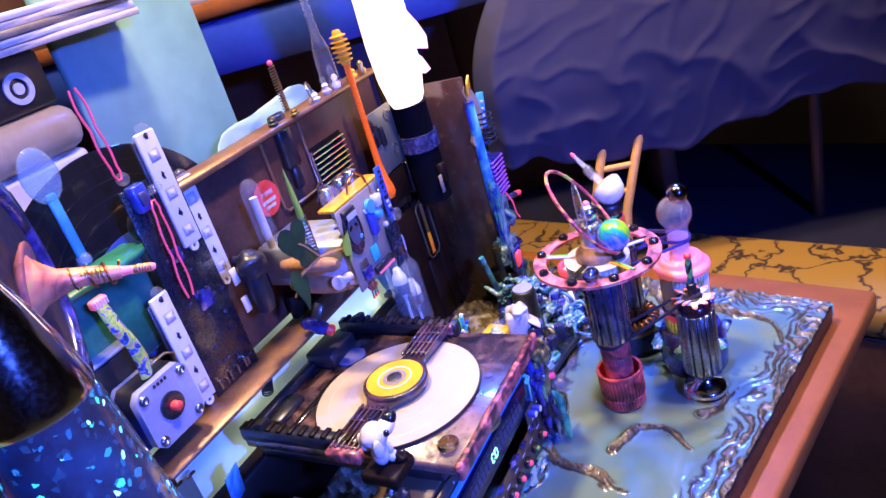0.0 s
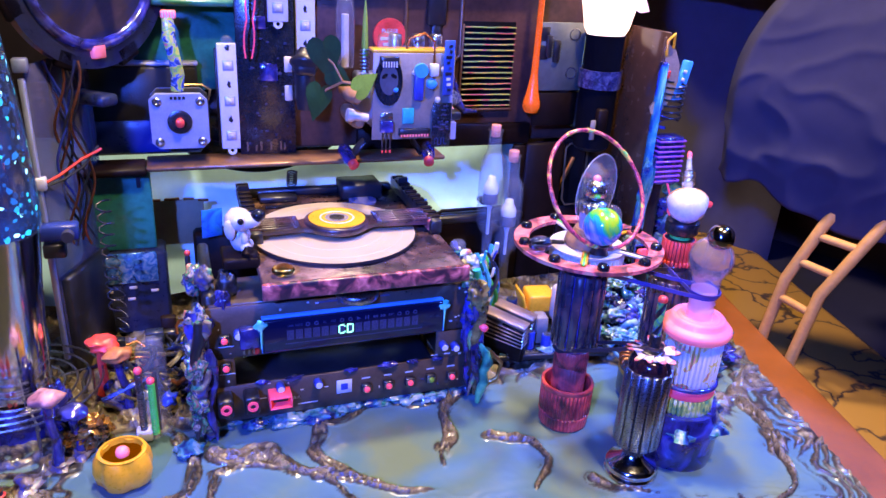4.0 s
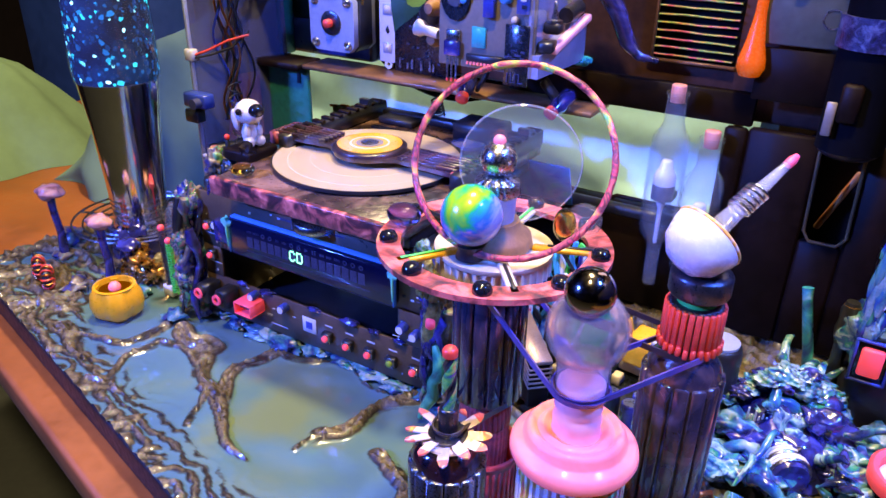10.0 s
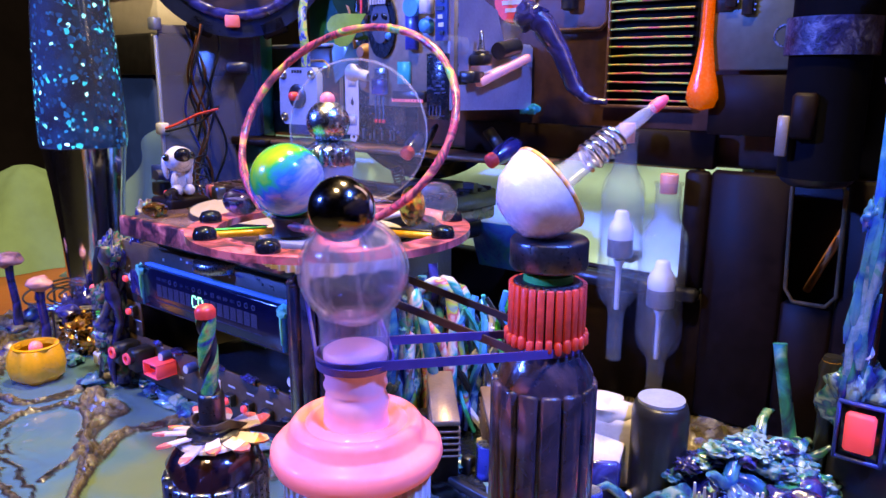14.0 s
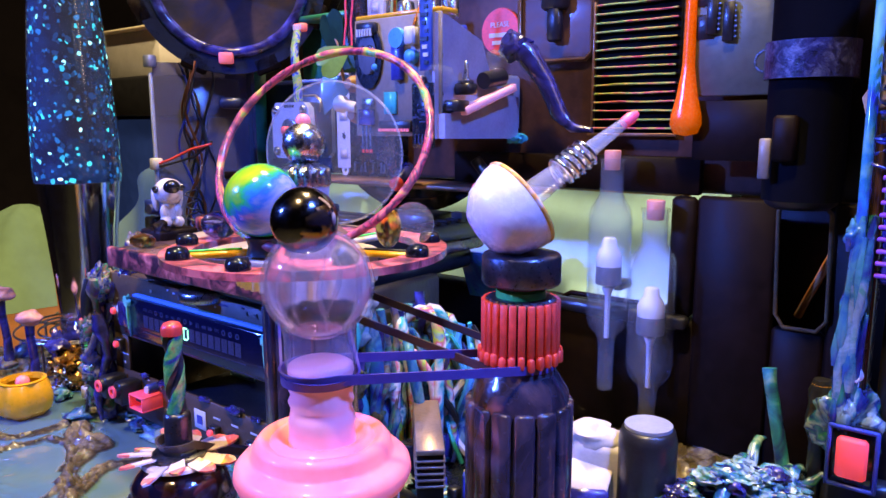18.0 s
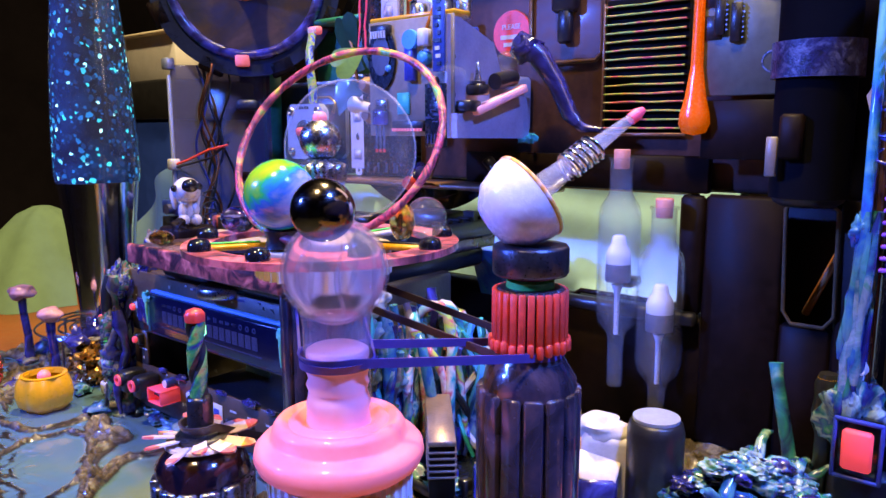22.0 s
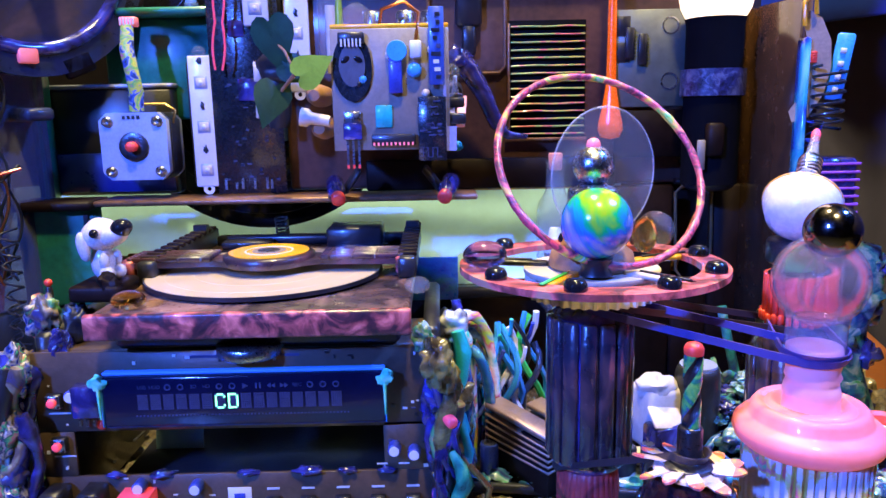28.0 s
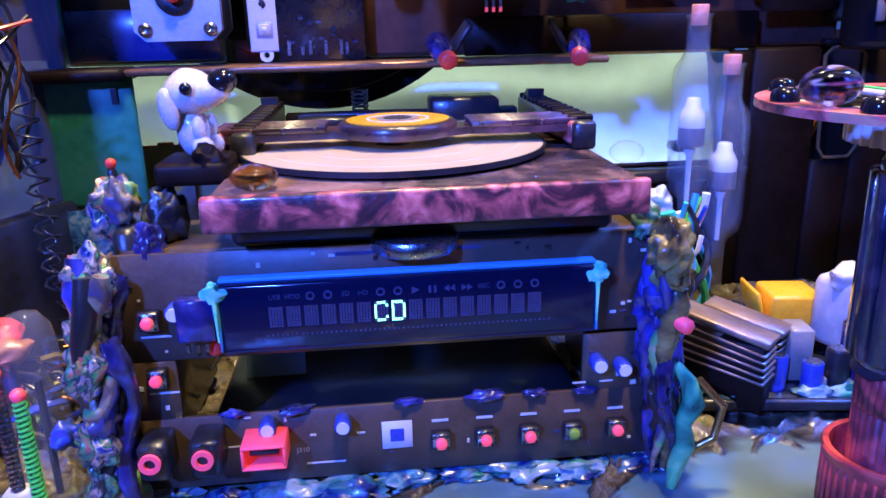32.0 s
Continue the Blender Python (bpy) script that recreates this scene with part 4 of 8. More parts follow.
part("wire_loop", tube([(-6, -36, 60), (-4, -38, 72), (8, -38, 76), (16, -38, 70), (14, -44, 54)], 1.0, 6), COPPER, drv)
part("glass_dome", lathe([(8, 60), (8.4, 66), (7, 73), (3, 76), (0.1, 76.6)], 24, -18, -32), DOME, drv, "small clear dome")
part("side_pin", mv(lathe([(3, 0), (3.4, 10), (5, 12), (5, 16)], 16), -34, -38, 14, 0, -80), CREAM, drv)
for i in range(7):
    part("board_bead", ball(random.uniform(1.2, 2.4), random.uniform(-26, 28), -43, random.uniform(8, 56), 10, 8), random.choice((CREAM, BLACK, CYAN, STEEL)), drv)
for kx in (-10, 8, 22):
    part("top_can", lathe([(5, 62), (5, 72), (4, 73)], 20, kx, -22), STEEL, drv)

for px_, flip in ((26, 1), (98, -1)):
    pin = thing("jack_plug", px_, 140, 150, "black plug with a neon red tip hanging under the box", "plug", group="jack plugs", rz=14 * flip, rx=24)
    part("body", mv(lathe([(3, 0), (5.6, 4), (5.6, 16), (4, 22)], 16), 0, 8, 4, 90), PURPLEDARK, pin)
    part("tip", mv(lathe([(4.2, 0), (4.4, 5), (3, 6)], 16), 0, -12, 4, 90), RED, pin)
    part("wing", mv(box(3, 8, 18, 0, 0, 0, 1), 6 * flip, 0, 0, 0, 30 * flip), BLACK, pin)

arm = thing("resin_drip", 112, 158, 168, "blue-black resin arm running down the back wall", "resin shape")
part("arm", tube([(-8, -12, 62), (-2, -8, 56), (8, -4, 40), (16, -2, 22), (24, 0, 14), (36, 0, 13)], [6, 7, 5.5, 5, 3, 1.5], 10), PURPLEDARK, arm)
part("knuckle", blob(8, -8, -12, 60, 3, 0.4), PURPLEDARK, arm)

fin = thing("heat_sink", 163.5, 182, 180, "black finned heat sink with neon painted fin edges", "heat sink")
part("back", box(51, 3, 76, 0, -1.2, -1, 0.6), mat("matt_black", (0.004, 0.004, 0.005), 0.8, vary=0.3, scale=60, spec=0.1, coat=0.0), fin)
NEON_EDGE = splat("neon_edge", [(0.55, 0.05, 0.05), (0.80, 0.16, 0.14), (0.75, 0.62, 0.08), (0.30, 0.55, 0.10), (0.55, 0.42, 0.10)], 70, 0.5, stops=[0.30, 0.42, 0.50, 0.58, 0.68])
for i in range(15):
    sag = [(x, -6.5, 2 + i * 4.9 + 0.5 * noise.noise(Vector((x * 0.06, i * 3.1, 2)))) for x in range(-24, 25, 4)]
    part("fin", box(48, 4, 1.0, 0, -4.4, 1.5 + i * 4.9, 0.3), BLACK, fin)
    part("painted_edge", tube(sag, [0.55 + 0.25 * abs(noise.noise(Vector((x * 0.2, i, 7)))) for x in range(-24, 25, 4)], 6), NEON_EDGE, fin)
part("rim", box(54, 3, 2, -1, -5, -2.6, 0.4), SHELFGOLD, fin)
part("side_rim", box(1.6, 3, 74, -25.5, -4.6, -1, 0.4), SHELFGOLD, fin)

dip = thing("honey_dipper", 201, 158, 178, "translucent orange honey dipper hanging upside down", "dipper")
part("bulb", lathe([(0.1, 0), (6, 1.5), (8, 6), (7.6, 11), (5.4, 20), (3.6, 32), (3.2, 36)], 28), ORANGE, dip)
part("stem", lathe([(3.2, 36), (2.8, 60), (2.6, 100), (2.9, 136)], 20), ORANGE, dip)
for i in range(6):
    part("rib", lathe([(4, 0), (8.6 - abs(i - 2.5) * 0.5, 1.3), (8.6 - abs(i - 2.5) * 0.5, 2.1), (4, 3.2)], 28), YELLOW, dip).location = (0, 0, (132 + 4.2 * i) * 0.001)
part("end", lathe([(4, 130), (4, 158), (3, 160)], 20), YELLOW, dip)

mp = thing("metal_plate", 226, 160, 198, "pale blue metal plate with two round marks", "plate")
part("plate", box(46, 2, 60, 0, 0, 0, 0.8), mat("pale_blue_metal", (0.17, 0.19, 0.15), 0.45, metal=0.4, vary=0.3, scale=30), mp)
for zz in (16, 50):
    part("round_mark", mv(ring_plate(4.6, 5.4, 0, 0.5, 32), 12, -1, zz, 90), STEEL, mp)
part("dark_hole", box(9, 1, 12, -18, -1.2, 44, 0.3), BLACK, mp)
part("dark_hole", box(9, 1, 12, -18, -1.2, 28, 0.3), BLACK, mp)
for cx in (-14, -6):
    part("black_chip", box(5.4, 3, 19, cx, -2.6, 30 - (cx + 14) * 0.5, 0.5), BLACK, mp)
    for k in range(7):
        part("chip_leg", box(1.2, 0.8, 0.8, cx + 3.2, -3, 32 - (cx + 14) * 0.5 + 2.4 * k), STEEL, mp)
part("lower_sheet", box(44, 1.5, 30, 0, 1, -32, 0.5), CHOCOLATE, mp)

usb = thing("black_card_reader", 112, 176, 233, "black plug-in stick with a pale arrow", "card reader")
part("body", box(17, 8, 46, 0, 0, 18, 2), BLACK, usb)
part("neck", box(9, 6, 20, 0, 0, 0, 1.5), BLACK, usb)
part("arrow", mv(prism([(-2.6, 0), (2.6, 0), (0, 4.4)], 0, 0.4), 0, -4.2, 50, 90), LIME, usb)

tag = thing("red_round_sign", 72, 178, 226, "small round red sign with white lettering", "sign")
part("disc", mv(lathe([(14, -1), (14.5, 0), (14, 1)], 36), 0, 0, 16, 90), RED, tag)
letters("PLEASE", 4.6, INK, tag, x=0, y=-1.3, z=20)
part("text_bar", box(16, 0.4, 2.6, 0, -1.3, 12.5), INK, tag)
part("text_bar", box(11, 0.4, 2.4, 0, -1.3, 8), INK, tag)

tt = thing("clear_test_tube", 27, 146, 222, "upturned clear test tube with cream rim", "test tube")
part("glass", lathe([(7.5, 0), (7.5, 42), (6.6, 49), (4, 53), (0.1, 54.5)], 28), DOME, tt)
part("inner", lathe([(3, 0), (3, 40)], 12), CREAM, tt)
sp = thing("tall_spring", 139, 186, 233, "tall thin steel spring with painted tip", "spring")
part("coil", tube(helix(2.6, 2.3, 42, 8, 0), 0.6, 4), BRASS, sp)
part("core", lathe([(1.2, 0), (1.2, 97)], 8), DARKSTEEL, sp)
part("tip", ball(2.4, 0, 0, 99, 14, 10), PINK, sp, "pink painted tip")
sp2 = thing("short_spring", 36, 118, 204, "short steel spring with a green spike", "spring")
part("coil", tube(helix(3.2, 2.6, 14, 10, 0), 0.7, 5), STEEL, sp2)
part("spike", lathe([(2.2, 30), (2.6, 40), (1.6, 60), (0.2, 74)], 12), LIME, sp2)

ivy = thing("ivy_sprig", 6, 104, 196, "sprig of dark green ivy with a lime leaf", "plant")


def leaf(scale, m, material):
    out = [(0, -0.66), (0.16, -0.84), (0.42, -0.92), (0.68, -0.76), (0.84, -0.42), (0.78, -0.05), (0.60, 0.30), (0.34, 0.72), (0.12, 1.08), (0, 1.3)]
    half = [Vector((x, z)) for x, z in out]
    vs = [Vector((0, 0, -0.9)), Vector((0, 0, 0.2)), Vector((0, 0, 1.25))]
    pts = half + [Vector((-p.x, p.y)) for p in reversed(half[1:-1])]
    ring_ = [Vector((p.x, 0.16 * abs(p.x) + 0.08 * p.y ** 2, p.y)) for p in pts]
    vs = [Vector((0, 0.06, 0.1))] + ring_
    k = len(ring_)
    fs = [(0, 1 + i, 1 + (i + 1) % k) for i in range(k)]
    bk = [v + Vector((0, 0.05, 0)) for v in vs]
    fs += [(k + 1, k + 1 + 1 + (i + 1) % k, k + 1 + 1 + i) for i in range(k)]
    g = ([v * scale for v in vs + bk], fs)
    return part("leaf", xf(g, m), material, ivy)


leaf(15, pose(-4, -6, 42, -10, 170, -10), LEAF)
leaf(13, pose(-8, -2, 10, 10, 200, 12), LEAF)
leaf(11, pose(20, -28, 25, 0, 60, 24), LIME)
leaf(10, pose(6, -4, 26, 0, 120, 0), LEAF)
part("stem", tube([(20, -24, 24), (8, -10, 24), (-2, 2, 16), (-10, 8, 2)], [1.2, 1.1, 1.0, 0.8], 6), WOODTAN, ivy)
part("stem", tube([(8, -10, 24), (2, -6, 36), (-6, -2, 44)], 0.8, 6), WOODTAN, ivy)
for i, (ax, az) in enumerate(((24, 208), (26, 190))):
    tb = thing("wooden_peg", ax, 120, az, "copper-brown wooden peg beside the circuit box", "peg", group="wooden pegs", rx=90)
    part("peg", lathe([(4, -20), (6, -10), (6.5, 10), (5, 26), (3, 30)], 18), WOODTAN, tb)

gsp = thing("dark_knob_cluster", -6, 140, 196, "cluster of black knobs on the wall with pale window tags", "knobs")
part("knob", blob(11, 0, 0, 30, 2, 0.25), BLACK, gsp)
part("shaft", lathe([(6, -6), (8, 4), (8, 22), (5, 34)], 20), BLACK, gsp)
part("pale_tag", box(6, 1.5, 12, -12, 4, 0, 0.5), CREAM, gsp)
part("pale_tag", box(6, 1.5, 12, -12, 4, 22, 0.5), CREAM, gsp)

# trinkets on the top rail
for i, (tx, hh, m_) in enumerate(((150, 10, DOME), (160, 6, MILK), (172, 16, DOME), (178, 9, CREAM), (186, 22, DOME), (194, 12, MILK), (212, 10, BRASS), (222, 8, YELLOW), (232, 12, BRASS), (100, 6, BLACK), (124, 5, BRASS))):
    solid("glass_trinket", lathe([(3.6, 0), (4.4, hh * 0.3), (2.2, hh * 0.55), (3.2, hh * 0.8), (1.6, hh), (0.1, hh + 0.6)], 18), m_, "small clear or metal trinket on the top rail", "trinket", group="trinkets", x=tx, y=166 + 4 * (i % 2), z=291)
solid("wire_ring", tube(circle(8, 28), 1.0, 6, closed=True), STEEL, "thin metal ring standing on the rail", "ring", x=156, y=170, z=300, rx=80, rz=30)
ast = thing("glass_bottle_stack", 196, 176, 291, "tall slim clear glass bottle with a pipette", "bottle")
part("bottle", lathe([(8, 0), (9, 6), (8, 34), (4, 48), (3.4, 76), (4, 80)], 24), VIALG, ast)
part("pipette", lathe([(1.8, 40), (2.2, 100), (1, 108)], 12), VIALG, ast)
spn = thing("clear_spoon", -74, 202, 267, "clear plastic spoon standing on its handle", "spoon")
SPOONG = thin_glass("spoon_plastic", (0.62, 0.80, 0.95), 0.80, 0.12, 1.6)
part("handle", box(7, 3, 44, 0, 0, 6, 1), CYAN, spn)
part("bowl", xf(ball(1, 0, 0, 0, 20, 12), Matrix.Translation((0, 0, 62)) @ Matrix.Diagonal((13, 4, 18, 1))), SPOONG, spn)
part("foot", ball(5, 0, 0, 4, 16, 10), SPOONG, spn)
rl = thing("cable_reel", -70, 196, 267, "black cable spool lying on the green ledge", "spool")
part("spool", mv(tube(circle(9, 28), 3, 8, closed=True), 34, -12, 9, 90), BLACK, rl)
part("band", mv(tube(circle(9, 28), 1.2, 6, closed=True), 34, -16, 9, 90), STEEL, rl)
cb = thing("tan_cardboard", -112, 192, 62, "piece of tan cardboard behind the shelf", "cardboard")
part("sheet", box(52, 2, 40, 0, 0, 0, 0.4), mat("tan_card", (0.38, 0.28, 0.13), 0.7, vary=0.2, scale=30), cb)
part("torn_edge", join(*[mv(box(9, 2.4, 2.2, -22 + 9 * i, 0, 39.4, 0.6), 0, 0, 0, 0, 4 * (i % 3 - 1), 0) for i in range(6)]), COPPER, cb)
bs = thing("blue_printed_card", -82, 158, 80, "small blue and green printed card", "card")
part("card", mv(box(17, 1.2, 26, 0, 0, 0, 0.3), 0, 0, 0, 8, 0, 14), splat("card_print", [(0.02, 0.10, 0.55), (0.03, 0.30, 0.70), (0.05, 0.45, 0.25)], 60, 0.3), bs)
bc = thing("black_metal_case", -126, 186, 146.8, "black metal case behind the motor, lower front coloured as blue-lit", "case")
part("body", box(84, 16, 70, 0, 0, 0, 2), BLACK, bc)
part("pale_edge", box(86, 17, 3, 0, 0, 70, 1), ALU, bc)
# blue light on the lower front, put in as a coloured plate
part("blue_lit_band", box(80, 1.5, 26, 0, -8.6, 2, 0.6), mat("blue_lit_tone", (0.012, 0.03, 0.22), 0.3, vary=0.3, scale=20), bc)

# ---- the player ----
player = thing("disc_player", 0, 0, 0, "open disc player built of bare boards with a marbled tray", "player")
TRAYTOP = splat("marbled_tray_top", [(0.010, 0.007, 0.009), (0.04, 0.022, 0.022), (0.14, 0.075, 0.055), (0.26, 0.14, 0.10)], 38, 0.28)
TRAYEDGE = splat("pink_daubed_edge", [(0.02, 0.012, 0.018), (0.09, 0.025, 0.03), (0.42, 0.09, 0.08), (0.80, 0.22, 0.17)], 90, 0.35)
part("tray", box(137, 170, 8, 8.5, 70, 108, 1.2), TRAYTOP, player, "dark marbled tray")
part("tray_lip", box(139, 4, 11.5, 8.5, -17, 105.5, 1.2, 2), TRAYEDGE, player, "pink daubed front lip")
part("under_tray", box(128, 150, 12, 8, 74, 96, 2), BLACK, player)
for sx in (-57, 74):
    part("side_rail", box(9, 112, 11, sx, 98, 116, 1.2), BLACK, player)
    for k in range(11):
        part("rail_tooth", box(9.6, 4, 2.4, sx, 50 + 9.6 * k, 126.4, 0.5), CHOCOLATE, player)
    part("rail_end", mv(prism([(-12, 0), (12, 0), (12, 6), (-8, 16), (-12, 16)], -4, 4), sx, 142, 116, 90, 0, 90), BLACK, player)
part("back_lip", box(120, 8, 6, 8, 150, 116, 1), BLACK, player)
part("motor_box", box(34, 26, 13, 38, 140, 116, 1.5), BLACK, player)
part("left_block", box(30, 14, 5, -30, 138, 116, 1), BLACK, player)
part("lens_plate", lathe([(11.5, 116), (11.5, 118), (9, 118.6)], 32, 37, 122), mat("blue_grey_lens", (0.16, 0.16, 0.28), 0.2, vary=0.2, scale=60), player)
part("guide_slot", box(56, 5, 1.6, -14, 120, 116, 0.4), BLACKGLOSS, player)
part("silver_pulley", lathe([(14, 92), (15, 93), (15, 97), (14, 98)], 36, 4, 2), STEEL, player)
# no lamp here, blue light on the cable is emission
part("ribbon_cable", box(34, 2, 4, 34, 6, 92.5, 0.5), BLUESHEEN, player, "ribbon cable with blue light put in as glow")
part("prop", box(14, 4, 16, -28, 10, 88, 0.6), BLACK, player)
part("prop", box(10, 4, 12, 46, 10, 90, 0.6), CHOCOLATE, player)
part("left_flank", box(8, 90, 96, -92, 50, 6, 2), BLACK, player)
part("right_flank", box(8, 90, 96, 86, 50, 6, 2), BLACK, player)
part("inner_floor", box(150, 100, 12, -2, 56, 5, 2), BLACK, player)
part("inner_sheet", mv(box(26, 1, 30, 0, 0, 0), -56, 64, 17, -12), CLOTH, player)
part("bonnet", box(182, 40, 3, -3, 24, 92, 1), PCBGREY, player)

board = part("front_board", join(box(184, 1.8, 28, -3, 0, 7, 0.3), box(16, 1.8, 22, -87, 0, 35, 0.3), box(26, 1.8, 24, 76, 0, 35, 0.3), box(184, 1.8, 38, -3, 0, 57.2, 0.3)), PCBGREY, player, "dark brown circuit board front")
disp = part("display", box(126, 7, 23.5, 2, -4.6, 62, 1.2, 2), SCREEN, player, "long blue fluorescent display")
# the blue lamp's reflection on this edge is put in as glow
part("display_edge", box(126, 4, 1.4, 2, -4, 85.6, 0.4), BLUESHEEN, disp, "upper edge glowing in place of the blue lamp's reflection")
part("display_rim", box(127, 2, 1.0, 2, -6, 61.2, 0.3), DIMSEG, disp)
part("display_rim", box(0.8, 3, 23.5, 65.3, -7, 62, 0.3), CYAN, disp)
part("display_rim", box(0.8, 3, 23.5, -61.3, -7, 62, 0.3), CYAN, disp)


def segment_cell(x, lit=None):
    """One character of 5 by 7 dots."""
    geos, hot = [], []
    for r in range(7):
        for c in range(5):
            g = box(0.74, 0.3, 0.80, x + 0.94 * (c - 2), -8.25, 70.2 + 1.03 * r)
            (hot if lit and lit[6 - r][c] == "1" else geos).append(g)
    part("character_cell", join(*geos), DIMSEG, disp)
    if hot:
        part("lit_character", join(*hot), MINT, disp, "glowing mint-green letter")


GLYPH_C = ["01110", "10001", "10000", "10000", "10000", "10001", "01110"]
GLYPH_D = ["11110", "10001", "10001", "10001", "10001", "10001", "11110"]
for i in range(16):
    segment_cell(-42.9 + 5.75 * i, GLYPH_C if i == 6 else GLYPH_D if i == 7 else None)
for i, word in enumerate(("USB", "HDD", "", "", "3D", "HD", "", "", "", "", "", "", "REC", "", "", "")):
    x = -42.9 + 5.75 * i
    if word:
        letters(word, 2.3, DIMSEG, disp, x=x, y=-8.3, z=80.6, deep=0.08)
    elif i in (8,):
        part("play_icon", mv(prism([(-1.2, -1.3), (-1.2, 1.3), (1.4, 0)], 0, 0.3), x, -8.2, 80.6, 90), DIMSEG, disp)
    elif i == 9:
        part("pause_icon", join(box(0.8, 0.3, 2.6, x - 0.9, -8.3, 79.3), box(0.8, 0.3, 2.6, x + 0.9, -8.3, 79.3)), DIMSEG, disp)
    elif i in (10, 11):
        s_ = -1 if i == 10 else 1
        part("wind_icon", mv(join(prism([(-1.8 * s_, -1.2), (-1.8 * s_, 1.2), (0, 0)], 0, 0.3), prism([(0.1 * s_, -1.2), (0.1 * s_, 1.2), (1.9 * s_, 0)], 0, 0.3)), x, -8.2, 80.6, 90), DIMSEG, disp)
    else:
        part("icon", mv(ring_plate(0.9, 1.5, 0, 0.3, 16), x, -8.2, 80.6, 90), DIMSEG, disp)
part("dot_row", join(*[box(0.7, 0.3, 0.6, -46 + 1.6 * i, -8.25, 67.0) for i in range(60)]), DIMSEG, disp)
tagged(disp, "long blue fluorescent display reading CD")
for sx, mtl in ((-62, NEON_G), (65, NEON_G)):
    part("green_clip", blob(3.0, sx, -8, 83, sx, 0.4, 1.2, 0.6, 1.1, 18, 12), splat("mint_glue", [(0.05, 0.40, 0.30), (0.15, 0.75, 0.45), (0.35, 0.85, 0.55)], 120, 0.3) if sx < 0 else MATS["mint_glue"], player, "blob of mint-green glue")
    part("glue_run", tube([(sx, -8.6, 82), (sx, -9, 76), (sx, -8.6, 66)], [1.0, 0.7, 0.4], 8), MATS["mint_glue"], player)


def push_button(x, z, cap, y=-0.9):
    b = part("button", box(7, 3.6, 7, x, y - 1.8, z - 3.5, 0.6), BLACK, player)
    part("button_frame", box(6.4, 0.5, 6.4, x, y - 3.8, z - 3.2, 0.3), STEEL, b)
    part("button_cap", mv(lathe([(2.0, 0), (2.0, 1.8), (1.5, 2.2)], 18), x, y - 3.8, z, 90), cap, b, "neon cap")
    for ax in (-2.4, 2.4):
        for az in (-2.4, 2.4):
            part("rivet", mv(lathe([(0.6, 0), (0.5, 0.5)], 8), x + ax, y - 4, z + az, 90), BLACK, b)


for i in range(5):
    push_button(10.7 + 16.3 * i, 20, LIME if i == 3 else LED)
    part("print_bar", box(6, 0.2, 1.0, 10.7 + 16.3 * i, -1.1, 26.5), INK, player)
for bz in (73, 52):
    push_button(-85, bz, LED)
    part("print_bar", box(10, 0.2, 0.7, -84, -1.1, bz - 7), INK, player)
for i, rx_ in enumerate((-87, -70)):
    j = part("audio_jack", box(10, 14, 14, rx_, -8, 19, 1.5), BLACK, player)
    part("jack_collar", mv(lathe([(4.2, 0), (4.2, 3)], 24), rx_, -14, 28, 90), BLACK, j)
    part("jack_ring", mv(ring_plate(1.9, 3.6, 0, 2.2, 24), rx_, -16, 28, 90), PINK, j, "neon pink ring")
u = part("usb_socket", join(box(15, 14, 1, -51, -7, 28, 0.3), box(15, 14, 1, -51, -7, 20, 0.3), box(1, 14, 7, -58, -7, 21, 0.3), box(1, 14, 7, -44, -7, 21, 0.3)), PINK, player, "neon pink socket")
part("tongue", box(10, 10, 2.4, -51, -6, 24, 0.3), BLACK, u)
letters("J310", 2.6, INK, player, x=-39, y=-1.1, z=19, deep=0.05)
for cx, cz, m_ in ((-50, 31, BLUEP), (-24, 30, BLUEP), (68, 47, BLUEP), (77, 45, BLUEP), (-76, 76, BLUEP)):
    c_ = part("capacitor", mv(lathe([(2.9, 0), (3, 0.5), (3, 5.5), (2.6, 6)], 20), cx, -0.8, cz, 90), m_, player)
    part("capacitor_top", mv(lathe([(2.3, 0), (2.3, 0.5)], 18), cx, -6.8, cz, 90), WHITEP, c_)
part("white_label", box(11, 0.4, 11, -5, -1.2, 17, 0.1), WHITEP, player, "small white label")
part("label_block", box(5, 0.3, 5, -5, -1.5, 20), BLUEP, player)
for bx, bz, bw in ((-31, 13, 14), (-62, 22, 6), (62, 38, 5), (72, 38, 5), (-18, 24, 3), (84, 92, 1)):
    part("print_bar", box(bw, 0.2, 0.7, bx, -1.1, bz), INK, player)
part("print_bar", box(22, 0.2, 1.3, -12, -1.1, 91.5), DIMSEG, player)
part("print_bar", box(17, 0.2, 1.3, 18, -1.1, 91.5), DIMSEG, player)
part("relay", box(13, 7, 15, -69, -4.4, 66, 0.8), PURPLEDARK, player)
for i in range(3):
    part("relay_pin", box(1.2, 1.2, 3, -73 + 3.2 * i, -5, 61.5), STEEL, player)
part("red_bead", ball(2.4, -65, -2, 61, 14, 10), RED, player)
for bx, rr, sd in ((-40, 4, 3), (28, 4.5, 5), (46, 3, 6), (0, 3.2, 9), (-62, 3, 11), (64, 3, 2)):
    part("glue_bead", blob(rr * 0.8, bx, -1, 35.5, sd, 0.4, 1.7, 0.8, 0.6, 22, 14), PURPLEDARK, player)
# resin lumps on the flanks
random.seed(61)
